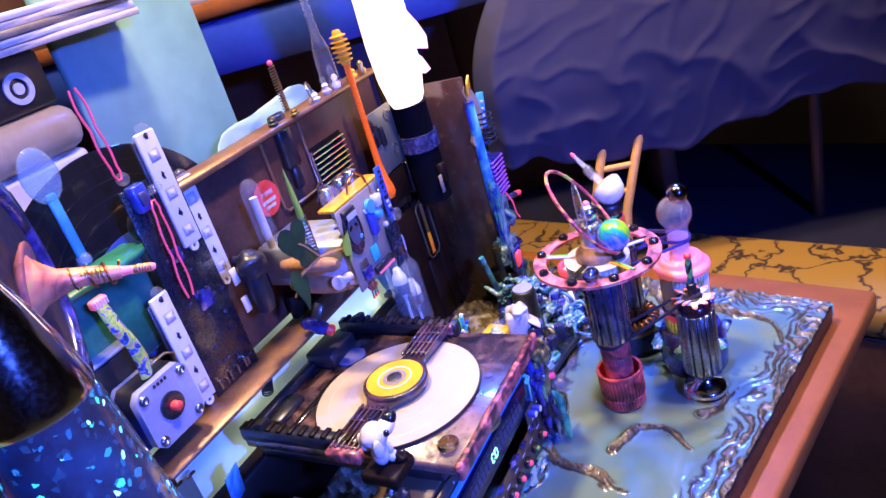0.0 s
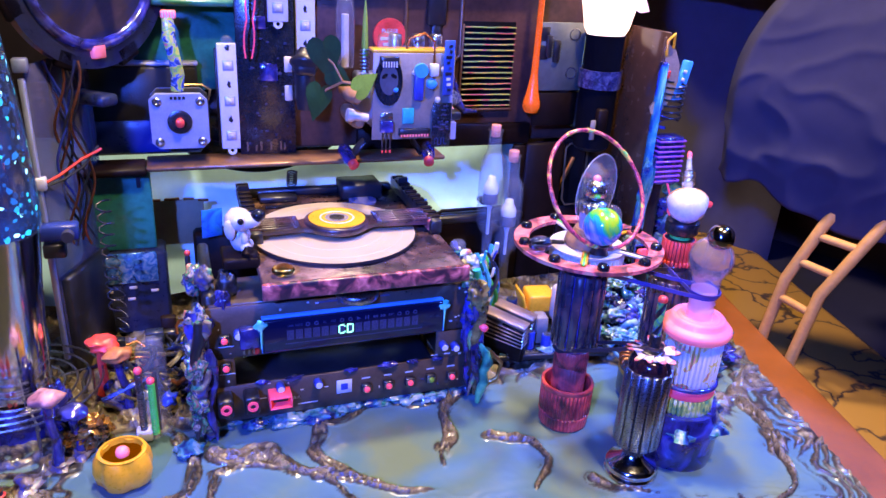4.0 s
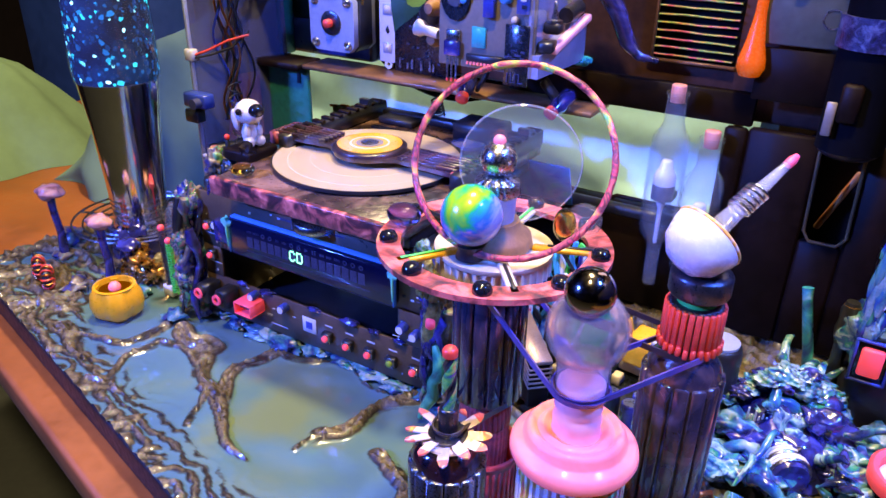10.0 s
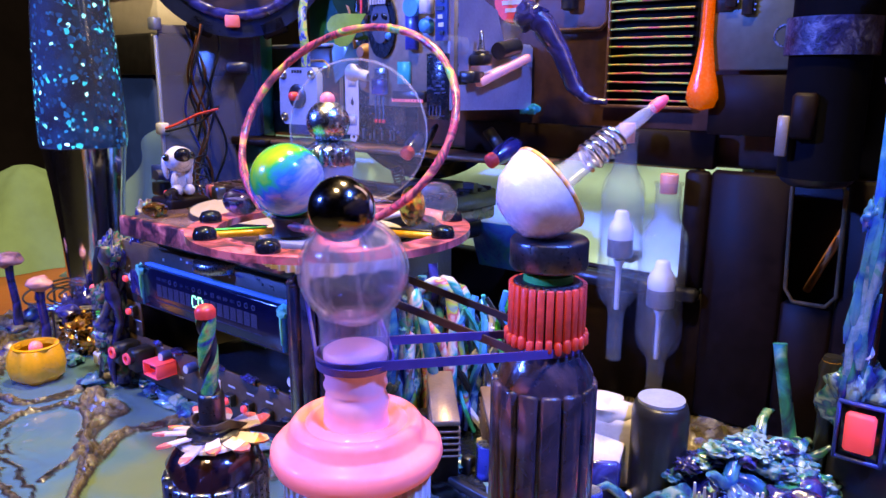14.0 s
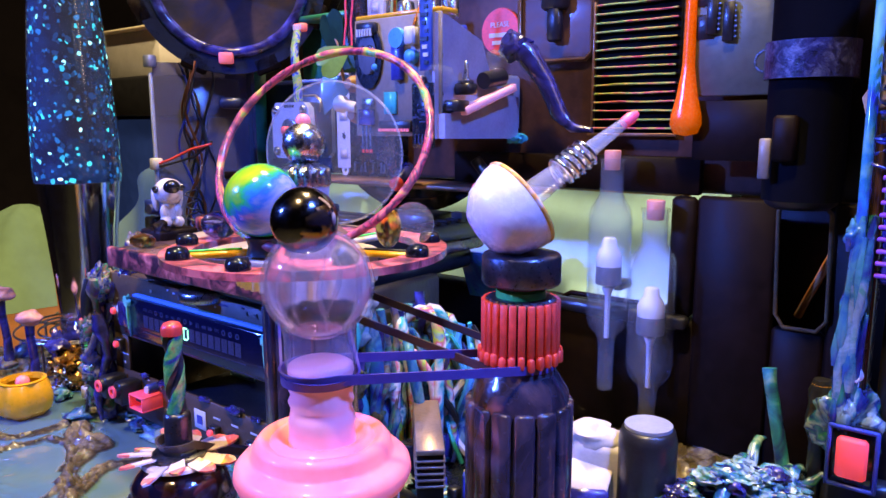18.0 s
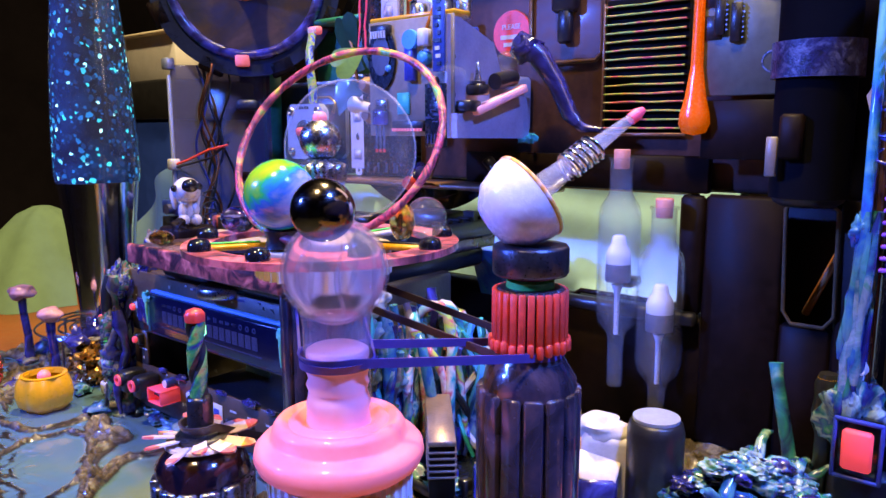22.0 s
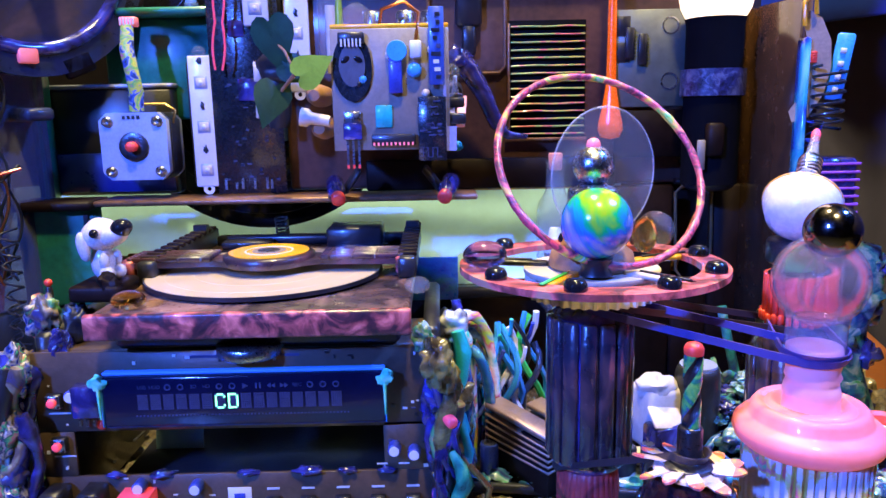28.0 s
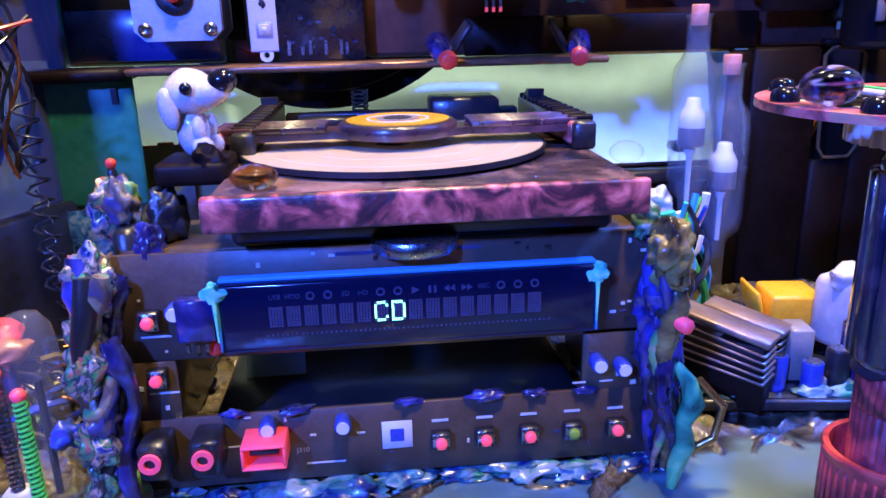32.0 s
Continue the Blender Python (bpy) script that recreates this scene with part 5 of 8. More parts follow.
for i, (bx, by, bz, rr, m_) in enumerate(((-100, 2, 87, 7, LUMP), (-102, -12, 43, 6, LUMP), (-101, -4, 24, 7, PURPLEDARK), (-98, -6, 9, 7, LUMP), (-94, 16, 109, 6.5, LUMP), (-80, 18, 103, 8, BLACK), (-84, 6, 96, 6, PURPLEDARK),
                                          (88, -13, 91, 8, OLIVE), (92, -6, 80, 8, OLIVE), (88, -2, 68, 9, PURPLEDARK), (90, -4, 50, 8, BLACK), (92, -6, 30, 8, BLACK), (82, -4, 100, 5, RESIN))):
    part("resin_lump", blob(rr, bx, by, bz, i + 3, 0.26, 0.85, 0.9, 1.3, 30, 22, 2.4), m_, player)
for side, xs in ((-1, (-104, -93)), (1, (84, 97))):
    for i in range(15):
        x0, y0 = random.uniform(*xs), random.uniform(-11, 8)
        top, low = random.uniform(58, 100), random.uniform(2, 40)
        k = 9
        pts = [Vector((x0 + 2.4 * math.sin(q * 1.2 + i) + side * 0.3 * q, y0 + 2.4 * math.cos(q * 0.9 + 2 * i) - 0.5 * q, top + (low - top) * q / (k - 1))) for q in range(k)]
        r0 = random.uniform(2.0, 4.2)
        rs = [r0 * f * random.uniform(0.75, 1.25) for f in (0.8, 1.2, 1.0, 0.8, 1.1, 0.8, 0.9, 0.7, 0.3)]
        part("resin_drip", tube(pts, rs, 12), random.choice((PURPLEDARK, LUMP, RESIN, PURPLEDARK, BLACK, OLIVE) if side > 0 else (LUMP, RESIN, PURPLEDARK, LUMP, BLACK, PURPLEDARK)), player)
for i, (bx, by, bz, rr) in enumerate(((-101, -4, 88, 8.5), (-104, -8, 72, 7), (-103, -12, 60, 7.5), (-104, -12, 34, 8), (-103, -12, 18, 7), (-100, 22, 106, 8))):
    part("painted_lump", blob(rr, bx, by, bz, i + 640, 0.34, 0.8, 0.8, 1.25, 28, 20, 2.2), splat("flank_paint", [(0.01, 0.012, 0.03), (0.02, 0.05, 0.22), (0.32, 0.28, 0.22), (0.02, 0.02, 0.05), (0.06, 0.28, 0.10), (0.35, 0.08, 0.09), (0.28, 0.34, 0.06)], 100, 0.2, coat=0.8) if i == 0 else MATS["flank_paint"], player, "daubed glossy lump" if i == 0 else "")
st = part("red_stud", mv(lathe([(3.4, 0), (3.4, 6), (4.4, 7), (4.4, 10), (2.6, 11)], 20), 86, -1, 68, 102, 0, 30), STEEL, player)
part("stud_tip", mv(lathe([(2.7, 0), (2.7, 7), (1.9, 8)], 18), 91.3, -10.3, 65.7, 102, 0, 30), PINK, st, "neon pink tip")
part("green_strap", tube([(94, -10, 48), (98, -13, 42), (100, -14, 34), (96, -15, 27), (97, -16, 19), (93, -18, 11), (91, -20, 4)], [1.6, 3.0, 4.2, 3.2, 3.8, 3.0, 1.6], 12), splat("green_dab", [(0.02, 0.10, 0.05), (0.05, 0.35, 0.15), (0.20, 0.55, 0.20)], 70, 0.3), player)
part("strap_loop", tube([(102, -12, 42), (111, -14, 32), (108, -15, 20), (100, -15, 16)], 1.6, 8), BRASS, player)
for i in range(9):
    part("leg_lump", blob(random.uniform(4, 7), -90 + 22 * i, random.uniform(-4, 2), 3, 20 + i, 0.4, 2.0, 1.0, 0.6, 24, 14, 2.2), RESIN, player)
part("needle_post", lathe([(1.8, 100), (1.8, 116), (1.2, 117)], 10, -103, 37), BLACK, player)
part("needle_tip", ball(2.0, -103, 37, 119, 12, 8), RED, player)

cd = thing("compact_disc", 0, 58, 117.6, "silver compact disc lying in the tray", "disc")
DISC = mat("silver_disc", (0.66, 0.51, 0.33), 0.40, metal=0.45, vary=0.05, scale=9, bump=0.0)
part("disc", ring_plate(7.5, 59.4, 0, 1.5, 96), DISC, cd)
part("rim", ring_plate(59.5, 60.4, -0.4, 1.6, 96), BLACK, cd)
for rr in (24, 36, 50):
    part("track_band", ring_plate(rr, rr + 0.3, 1.5, 1.55, 96), CREAM, cd)

br = thing("disc_clamp", 2, 58, 119.4, "dark fretted clamp bridge across the disc with an orange hub label", "clamp")
FRET = splat("clamp_plastic", [(0.012, 0.008, 0.012), (0.03, 0.016, 0.022), (0.10, 0.04, 0.05)], 40, 0.3)
hub = lathe([(23, 3.5), (23.5, 5), (23.5, 8), (22, 9)], 48)
part("hub", hub, FRET, br)
for sgn in (-1, 1):
    wing = [(18, -14), (26, -9), (36, -10), (70, -12), (70, 12), (36, 10), (26, 9), (18, 14)]
    part("wing", prism([(sgn * x, y) for x, y in (wing if sgn > 0 else wing[::-1])], 3.5, 6.2), FRET, br)
    for k in range(6):
        part("fret_rib", box(42, 1.5, 2.6, sgn * 49, -10 + 4 * k, 6.2, 0.4), FRET, br)
    for k in range(4):
        part("fret_cross", box(1.6, 23, 2.4, sgn * (32 + 12 * k), 0, 6.2, 0.4), FRET, br)
    part("end_block", box(8, 26, 9, sgn * 70, 0, -1.5, 1.2), TRAYEDGE, br)
part("label", ring_plate(5.5, 20.5, 9, 9.5, 48), YELLOW, br, "orange hub label")
part("label_ring", ring_plate(11.5, 12.6, 9.5, 9.7, 48), CREAM, br)
part("hub_cap", lathe([(5.6, 9), (5.6, 9.9), (3.4, 10.4), (0.1, 10.4)], 28), STEEL, br)
part("hub_ring", ring_plate(6, 8.6, 9.5, 9.8, 32), mat("grey_ring_print", (0.25, 0.22, 0.20), 0.4), br)

bead = solid("amber_bead", xf(ball(1, 0, 0, 0, 28, 16), Matrix.Diagonal((7.5, 7, 4.2, 1))), AMBER, "flattened brown glass bead on the tray", "bead", x=-46, y=-5, z=120)
bead2 = solid("clear_bead", xf(ball(1, 0, 0, 0, 24, 14), Matrix.Diagonal((6, 5, 4, 1))), DOME, "clear glass bead on the tray corner", "bead", x=80, y=12, z=120)


def dog():
    """A seated toy dog, one plain mesh of two paints."""
    white = [blob(9.8, 0, 0, 24, 5, 0.05, 0.95, 1.0, 0.92, 24, 16), xf(ball(1, 0, 0, 0, 20, 12), pose(8.5, -1, 24, 0, -16, 0) @ Matrix.Diagonal((9.5, 6.4, 5.8, 1))),
             xf(ball(1, 0, 0, 0, 18, 12), pose(0, 0, 9) @ Matrix.Diagonal((6.4, 6.2, 9.5, 1))), ball(4.2, 5.5, -4, 3.8, 14, 10), ball(4.2, 5.5, 4, 3.8, 14, 10), ball(3.2, 5, -4.6, 11, 14, 10, 0.8, 0.8, 1.5), ball(3.2, 5, 4.6, 11, 14, 10, 0.8, 0.8, 1.5),
             xf(ball(1, 0, 0, 0, 16, 12), pose(-4.5, -8.0, 18.5, 5, -6, 0) @ Matrix.Diagonal((4.0, 2.4, 8, 1))), xf(ball(1, 0, 0, 0, 16, 12), pose(-4.5, 8.0, 18.5, -5, -6, 0) @ Matrix.Diagonal((4.0, 2.4, 8, 1)))]
    black = [xf(ball(1, 0, 0, 0, 20, 14), pose(14.5, -1, 28, 0, -20, 0) @ Matrix.Diagonal((6, 5.4, 4.8, 1))), ball(2.4, 4.0, -9.0, 26, 14, 10), ball(2.4, 6, 7.4, 27, 14, 10)]
    w_, b_ = join(*white), join(*black)
    n = len(w_[1])
    me = mesh_of("toy_dog", join(w_, b_))
    me.materials.append(mat("ivory_glaze", (0.72, 0.64, 0.58), 0.25, vary=0.25, scale=90, bump=0.05, coat=0.5))
    me.materials.append(BLACKGLOSS)
    me.polygons.foreach_set("material_index", [0] * n + [1] * (len(me.polygons) - n))
    ob = new("toy_dog", me)
    ob.matrix_world = pose(-0.070, 0.027, 0.1225, 0, 0, -18) @ Matrix.Scale(0.9, 4)
    return tagged(ob, "glazed ivory toy dog with a large black nose", "toy dog")


dog()
solid("dog_perch", join(box(24, 26, 8, 0, 0, 0, 2, 2), blob(5, 6, -8, 8, 4, 0.4)), CHOCOLATE, "dark daubed block under the toy dog", "block", x=-70, y=26, z=114)
solid("spiral_spring", tube(helix(4, 2.4, 6, 12, 0), 0.7, 5), DARKSTEEL, "small dark spring behind the player", "spring", x=-14, y=168, z=118, rx=20)
dv = thing("blue_sheet", 82, 160, 74, "blue patterned plastic sheet leaning behind the player", "sheet")
part("sheet", mv(box(40, 1.2, 34, 0, 0, 0, 0.3), 0, 0, 0, 22), splat("blue_green_print", [(0.02, 0.08, 0.5), (0.03, 0.25, 0.65), (0.05, 0.45, 0.35)], 60, 0.3), dv)
curtain = thing("resin_drips", 91, 0, 2, "hanging drips of teal and blue resin beside the player", "resin shape")
random.seed(53)
for i in range(22):
    y0, top = 14 + 2.6 * i + random.uniform(-2, 2), random.uniform(62, 98)
    x0 = 4 + random.uniform(0, 7)
    low = random.uniform(2, 30)
    pts = [Vector((x0 + 2.2 * math.sin(q * 1.3 + i) + q * 0.4, y0 + 2.0 * math.cos(q * 1.1 + i), top + (low - top) * q / 7)) for q in range(8)]
    r0 = random.uniform(1.6, 3.6)
    part("drip", tube(pts, [r0 * k for k in (0.9, 1.2, 0.9, 0.7, 0.9, 0.6, 0.8, 0.3)], 8), random.choice((RESIN, RESIN, LUMP, PURPLEDARK, TEAL, OLIVE, LUMP)), curtain)
for i in range(20):
    part("lump", blob(random.uniform(4, 8), random.uniform(3, 9), 12 + 3.2 * i, random.uniform(24, 98), i + 400, 0.3, 0.9, 1.1, 1.0, 24, 16, 2.0), random.choice((RESIN, PURPLEDARK, OLIVE)), curtain)
part("backing", box(5, 70, 88, 1.5, 46, 1, 2), BLACK, curtain)
part("cream_cap", blob(6.5, 6, 26, 95, 611, 0.3, 1.0, 0.9, 0.95, 28, 20, 1.8), splat("cream_glaze", [(0.10, 0.10, 0.12), (0.50, 0.52, 0.46), (0.62, 0.60, 0.50)], 60, 0.2, coat=0.9), curtain, "glossy cream lump")
for i in range(13):
    y0, reach, lift = 44 + 3.0 * i, 8 + 22 * ((i * 7) % 13) / 13, 62 + 26 * ((i * 5) % 13) / 13
    pts = [Vector((5 + reach * math.sin(math.pi * 0.62 * q / 10), y0 + 3.0 * math.sin(q * 0.7 + i), lift * (math.sin(math.pi * (0.36 + 0.62 * q / 10))) + 3)) for q in range(11)]
    r0 = random.uniform(1.8, 3.2)
    part("rope", tube(pts, [r0 * random.uniform(0.85, 1.2) for q in range(11)], 10), (ROPE, DRIP, ROPE, ROPE, CORAL)[i % 5], curtain, "painted glossy rope")
for i in range(12):
    x0, y0, top = 4 + random.uniform(0, 5), 30 + 3.2 * i, random.uniform(66, 92)
    pts = [Vector((x0 + 2.4 * math.sin(q * 0.8 + i) + 0.8 * q, y0 + 1.6 * math.cos(q + i), top - (top - 6) * q / 7)) for q in range(8)]
    part("blue_drip", tube(pts, [k * random.uniform(2.2, 4.0) for k in (1.0, 0.9, 1.1, 0.8, 0.9, 0.7, 0.8, 0.5)], 10), random.choice((DRIP, PURPLEDARK, DRIP, CORAL)), curtain)
random.seed(71)
for i in range(46):
    bx, bz = random.choice(((random.uniform(-92, 84), random.uniform(9, 34)), (random.uniform(-92, -80), random.uniform(36, 92)), (random.uniform(66, 84), random.uniform(36, 92)), (random.uniform(-60, 60), random.uniform(88, 94))))
    part("solder_part", box(random.choice((0.9, 1.4, 2.2)), 0.5, random.choice((0.7, 1.0, 1.6)), bx, -1.1, bz), random.choice((DARKSTEEL, BLACK, INK, DIMSEG, CREAM)), player)

# ---- the four turning columns ----
def armature(parent, r, z0, z1, slots, material, bar):
    """A wound rotor: a dark core with bars round it."""
    part("core", lathe([(r * 0.55, z0), (r * 0.86, z0 + 5), (r * 0.9, z0 + 9), (r * 0.9, z1 - 9), (r * 0.86, z1 - 5), (r * 0.5, z1)], 36), PURPLEDARK, parent)
    for i in range(slots):
        a = 360 * i / slots
        w_ = 2 * math.pi * r / slots * 0.82
        part("lamination", mv(box(3, w_, z1 - z0 - 14, r * 0.93, 0, z0 + 7, 0.7), 0, 0, 0, 0, 0, a), bar, parent)


def winding(parent, r, z, material, n=16, up=1):
    for i in range(n):
        a = 2 * math.pi * i / n
        part("winding", tube([(r * math.cos(a), r * math.sin(a), z), (r * 0.8 * math.cos(a + 0.2), r * 0.8 * math.sin(a + 0.2), z + 4 * up), (r * 0.45 * math.cos(a + 0.5), r * 0.45 * math.sin(a + 0.5), z + 5.5 * up)], 1.5, 6), material, parent)


pc = thing("planet_column", 147, -50.5, 3.5, "black motor rotor on red knobs carrying a ring of planets", "machine")
part("base_knob", join(ribbed(17.5, 18.5, -2.5, 8, 40, 0.9), lathe([(17.2, 7), (18.4, 29.4), (18.9, 30.2), (18.4, 31.4), (16.6, 31.2), (15.8, 28), (15.2, 9), (0.5, 8.6)], 48, wob=0.01)), KNOB, pc, "wide hollow red knob")
for i in range(40):
    part("knob_rib", mv(box(0.9, 1.5, 19, 18.1, 0, 8.5, 0.3), 0, 0, 0, 0, 0, 9 * i), KNOB, pc)

part("neck_knob", ribbed(11.5, 12, 9, 46, 32, 0.6), KNOB, pc)
part("upper_knob", ribbed(12.2, 11.4, 46, 60, 32, 0.5), KNOB, pc)
armature(pc, 16, 56, 126, 14, ARMA, ARMA)
winding(pc, 13, 120, PURPLEDARK, 14)
part("gear", ring_plate(6, 23, 127, 134.5, teeth=40, tooth=1.6), CREAM, pc, "cream toothed gear")
part("hub_plate", lathe([(24, 134.5), (25, 135.5), (25, 137)], 48), CREAM, pc)
part("ring", ring_plate(39, 49, 136.4, 138.8, 80), RINGP, pc, "flat worn pink ring")
for i in range(9):
    a = 40 * i + 12
    part("bolt", mv(lathe([(3.9, 138.8), (3.9, 140.6), (3.1, 142.2), (1.2, 142.8), (0.1, 142.8)], 12, 44, 0), 0, 0, 0, 0, 0, a), BLACKGLOSS, pc)
for i, m_ in enumerate((YELLOW, CREAM, BLACK, YELLOW, CREAM)):
    part("spoke", mv(box(28, 4.4, 2.2, 30, 0, 136.6, 0.7), 0, 0, 0, 0, 0, 72 * i + 20), m_, pc)
    part("spoke_stripe", mv(box(20, 1.4, 0.6, 32, 0, 138.9, 0.2), 0, 0, 0, 0, 0, 72 * i + 20), NEON_G if i % 2 else BLACK, pc)
part("wood_seat", lathe([(15, 137), (16, 138.5), (15, 143), (11, 146), (10, 149)], 40), WOODTAN, pc, "brown wooden seat")
part("grey_cup", lathe([(7.4, 147), (8.2, 158), (8.4, 160)], 28), mat("frosted_grey", (0.35, 0.36, 0.46), 0.35, vary=0.2, scale=60), pc)
part("silver_collar", ribbed(9.0, 6.0, 160, 168, 16, 0.9), STEEL, pc)
part("chrome_head", ball(7.4, 0, 0, 174.5, 32, 20), mat("brushed_silver", (0.60, 0.59, 0.60), 0.24, metal=1.0, vary=0.25, scale=90), pc)
part("pink_button", ball(2.6, 0, 0, 182, 18, 12), ROSE, pc)
disc_m = pose(6, 8, 171, 90, 0, 28)
part("glass_disc", xf(lathe([(24, -0.7), (24.4, 0), (24, 0.7)], 64), disc_m), DOME, pc, "thin clear lens disc")
part("disc_rim", xf(tube(circle(24.5, 64), 0.35, 6, closed=True), disc_m), NEEDLE, pc)
hoop_pts = [(40 * math.cos(2 * math.pi * i / 72), 0, 40 * math.sin(2 * math.pi * i / 72)) for i in range(72)]
part("hoop", xf(tube(hoop_pts, [1.4 + 0.2 * math.sin(i * 1.9) * math.sin(i * 0.7) for i in range(72)], 10, closed=True), pose(4, 4, 174, -34, 0, 16)), HOOP, pc, "wrapped hoop daubed in neon colours")
GLOBE_AT = pose(-2, -17, 156, 20, 30, 0)
part("globe", xf(ball(12.4, 0, 0, 0, 40, 24), GLOBE_AT), GLOBE, pc, "marbled green and blue globe")
part("globe_seat", lathe([(6, 138), (5, 141), (6, 144)], 20, -2, -17), BLACK, pc)
part("blue_bead", xf(ball(1, 0, 0, 0, 24, 14), pose(-40, -8, 144) @ Matrix.Diagonal((8, 6, 5.2, 1))), BLUEGLASS, pc)
part("amber_bead", xf(ball(1, 0, 0, 0, 24, 14), pose(24, 16, 146) @ Matrix.Diagonal((5, 4, 7.4, 1))), AMBER, pc)
part("violet_bead", ball(7.5, 30, 22, 147, 24, 14), DOME, pc)

KNOB2 = mat("red_black_slots", (0.05, 0.012, 0.012), 0.5, vary=0.5, scale=80)
kc = thing("bowl_column", 229, -40, 0, "black motor rotor in a wound stator with a red knob and a white bowl", "machine")
armature(kc, 15.8, 20, 110.4, 14, ARMA, ARMA)
winding(kc, 13, 104.4, mat("varnished_copper", (0.16, 0.07, 0.03), 0.15, metal=0.6, vary=0.4, scale=100, coat=0.9), 18)
part("neck", lathe([(8, 106), (9, 118)], 28), DARKSTEEL, kc)
part("winding_dome", lathe([(14.8, 102), (14.4, 106), (12.6, 110), (10.2, 113), (9.2, 117)], 40, wob=0.03), ARMA, kc, "varnished winding dome")
part("knob", ribbed(10.6, 10.6, 117, 134.5, 26, 0.9), KNOB2, kc, "ribbed red knob")
for i in range(26):
    part("knob_rib", mv(box(1.5, 2.05, 15.4, 10.9, 0, 118.6, 0.3), 0, 0, 0, 0, 0, 360 * i / 26), RED, kc)
    part("knob_tooth", mv(box(2.6, 1.9, 4.0, 11.4, 0, 115.2 + 0.4 * math.sin(i * 2.1), 0.5), 0, 0, 0, 0, 0, 360 * i / 26), RED, kc)
part("knob_top", lathe([(7.5, 134), (7.2, 136.5), (6, 137)], 32), NEON_G, kc, "green ring on the knob")
part("shaft", lathe([(6, 135), (6, 140)], 24), SHELFGOLD, kc)
part("bearing", lathe([(7, 138), (11, 138.4), (11.6, 139.4), (11.6, 146.4), (11, 147.4), (7, 147.8)], 44), DARKSTEEL, kc, "steel ball bearing")
bowl_m = pose(-1, -2, 161, 0, 56, 58)
part("bowl", xf(lathe([(1, -14), (7, -12.6), (11.6, -8), (13.8, -1), (14, 1.6), (12.8, 1.6), (12.4, -1), (10, -7.4), (5, -11.4), (0.1, -12.4)], 44), bowl_m), MILK, kc, "small milky white bowl")
part("bowl_rim", xf(tube(circle(13.4, 44, 1.8), 0.9, 8, closed=True), bowl_m), splat("orange_rim", [(0.80, 0.70, 0.66), (0.85, 0.35, 0.05), (0.85, 0.60, 0.10)], 120, 0.4), kc)
part("needle", xf(lathe([(5.4, -10), (4.4, 0), (3.6, 12), (2.8, 24), (2.2, 34), (1.7, 42)], 24), bowl_m), NEEDLE, kc, "clear ridged acrylic needle")
part("needle_coil", xf(tube(helix(4.0, 2.3, 5, 16, 16), 0.7, 8), bowl_m), CHROME, kc)
part("needle_tip", xf(lathe([(1.8, 42), (1.9, 45), (1.0, 47.5), (0.1, 48)], 16), bowl_m), PINK, kc)
part("stator", ring_plate(19, 26, 4, 30, 56), DARKBLUE, kc, "dark stator ring")
part("stator_band", ring_plate(25.8, 26.6, 22, 25, 56), BRASS, kc)
for i in range(26):
    part("stator_winding", mv(tube([(18, 0, 28), (20, 0, 33), (25, 0, 33.5), (26.5, 0, 29)], 1.4, 6), 0, 0, 0, 0, 0, 360 * i / 26), COPPER, kc)

pk = thing("pink_column", 207, -99, 5, "bright pink bottle caps stacked under a clear glass ball", "machine")
part("foot", lathe([(27, -5), (28, 1), (28, 26), (24, 34)], 44), PURPLEDARK, pk, "dark glossy foot")
for i in range(6):
    part("foot_glue", blob(7, 26 * math.cos(i * 1.05), 26 * math.sin(i * 1.05), 24, i + 40, 0.5, 1.2, 1.2, 0.6, 14, 8), RESIN, pk)
part("lower_cap", ribbed(20.5, 20.2, 34, 46, 40, 1.8), splat("yellow_green_rib", [(0.05, 0.25, 0.10), (0.60, 0.62, 0.10), (0.75, 0.70, 0.45)], 120, 0.4), pk, "ribbed yellow-green cap")
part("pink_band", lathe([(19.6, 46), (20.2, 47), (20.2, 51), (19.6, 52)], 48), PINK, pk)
part("blue_band", tube(circle(19.8, 48, 54), 1.6, 8, closed=True), PURPLEDARK, pk)
part("middle_cap", ribbed(19.4, 19.6, 55, 88.5, 40, 1.8), STRIPES, pk, "white ribbed cap with neon drips")
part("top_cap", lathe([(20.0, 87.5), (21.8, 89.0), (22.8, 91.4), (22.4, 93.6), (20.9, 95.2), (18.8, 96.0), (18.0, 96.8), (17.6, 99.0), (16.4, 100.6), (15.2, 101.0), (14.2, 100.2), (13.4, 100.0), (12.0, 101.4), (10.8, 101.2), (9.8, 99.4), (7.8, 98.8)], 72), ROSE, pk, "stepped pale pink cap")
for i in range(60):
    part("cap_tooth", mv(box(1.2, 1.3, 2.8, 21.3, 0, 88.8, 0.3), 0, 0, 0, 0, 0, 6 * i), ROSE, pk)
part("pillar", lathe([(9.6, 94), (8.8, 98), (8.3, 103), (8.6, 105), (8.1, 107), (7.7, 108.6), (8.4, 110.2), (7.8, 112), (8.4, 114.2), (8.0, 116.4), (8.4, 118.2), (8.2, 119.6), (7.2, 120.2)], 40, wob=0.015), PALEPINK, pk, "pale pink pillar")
part("glass_neck", lathe([(8.7, 115), (9.0, 122), (8.9, 126), (9.5, 129.5)], 40), NECK_STREAK_GLASS, pk, "clear neck over the pillar")
part("glass_ball", ball(14.1, 0, 0, 140.4, 52, 36), GLASS_BALL, pk, "clear glass ball")
part("ball_core", ball(13.2, 0, 0, 140.4, 52, 36), BALL_CORE, pk)
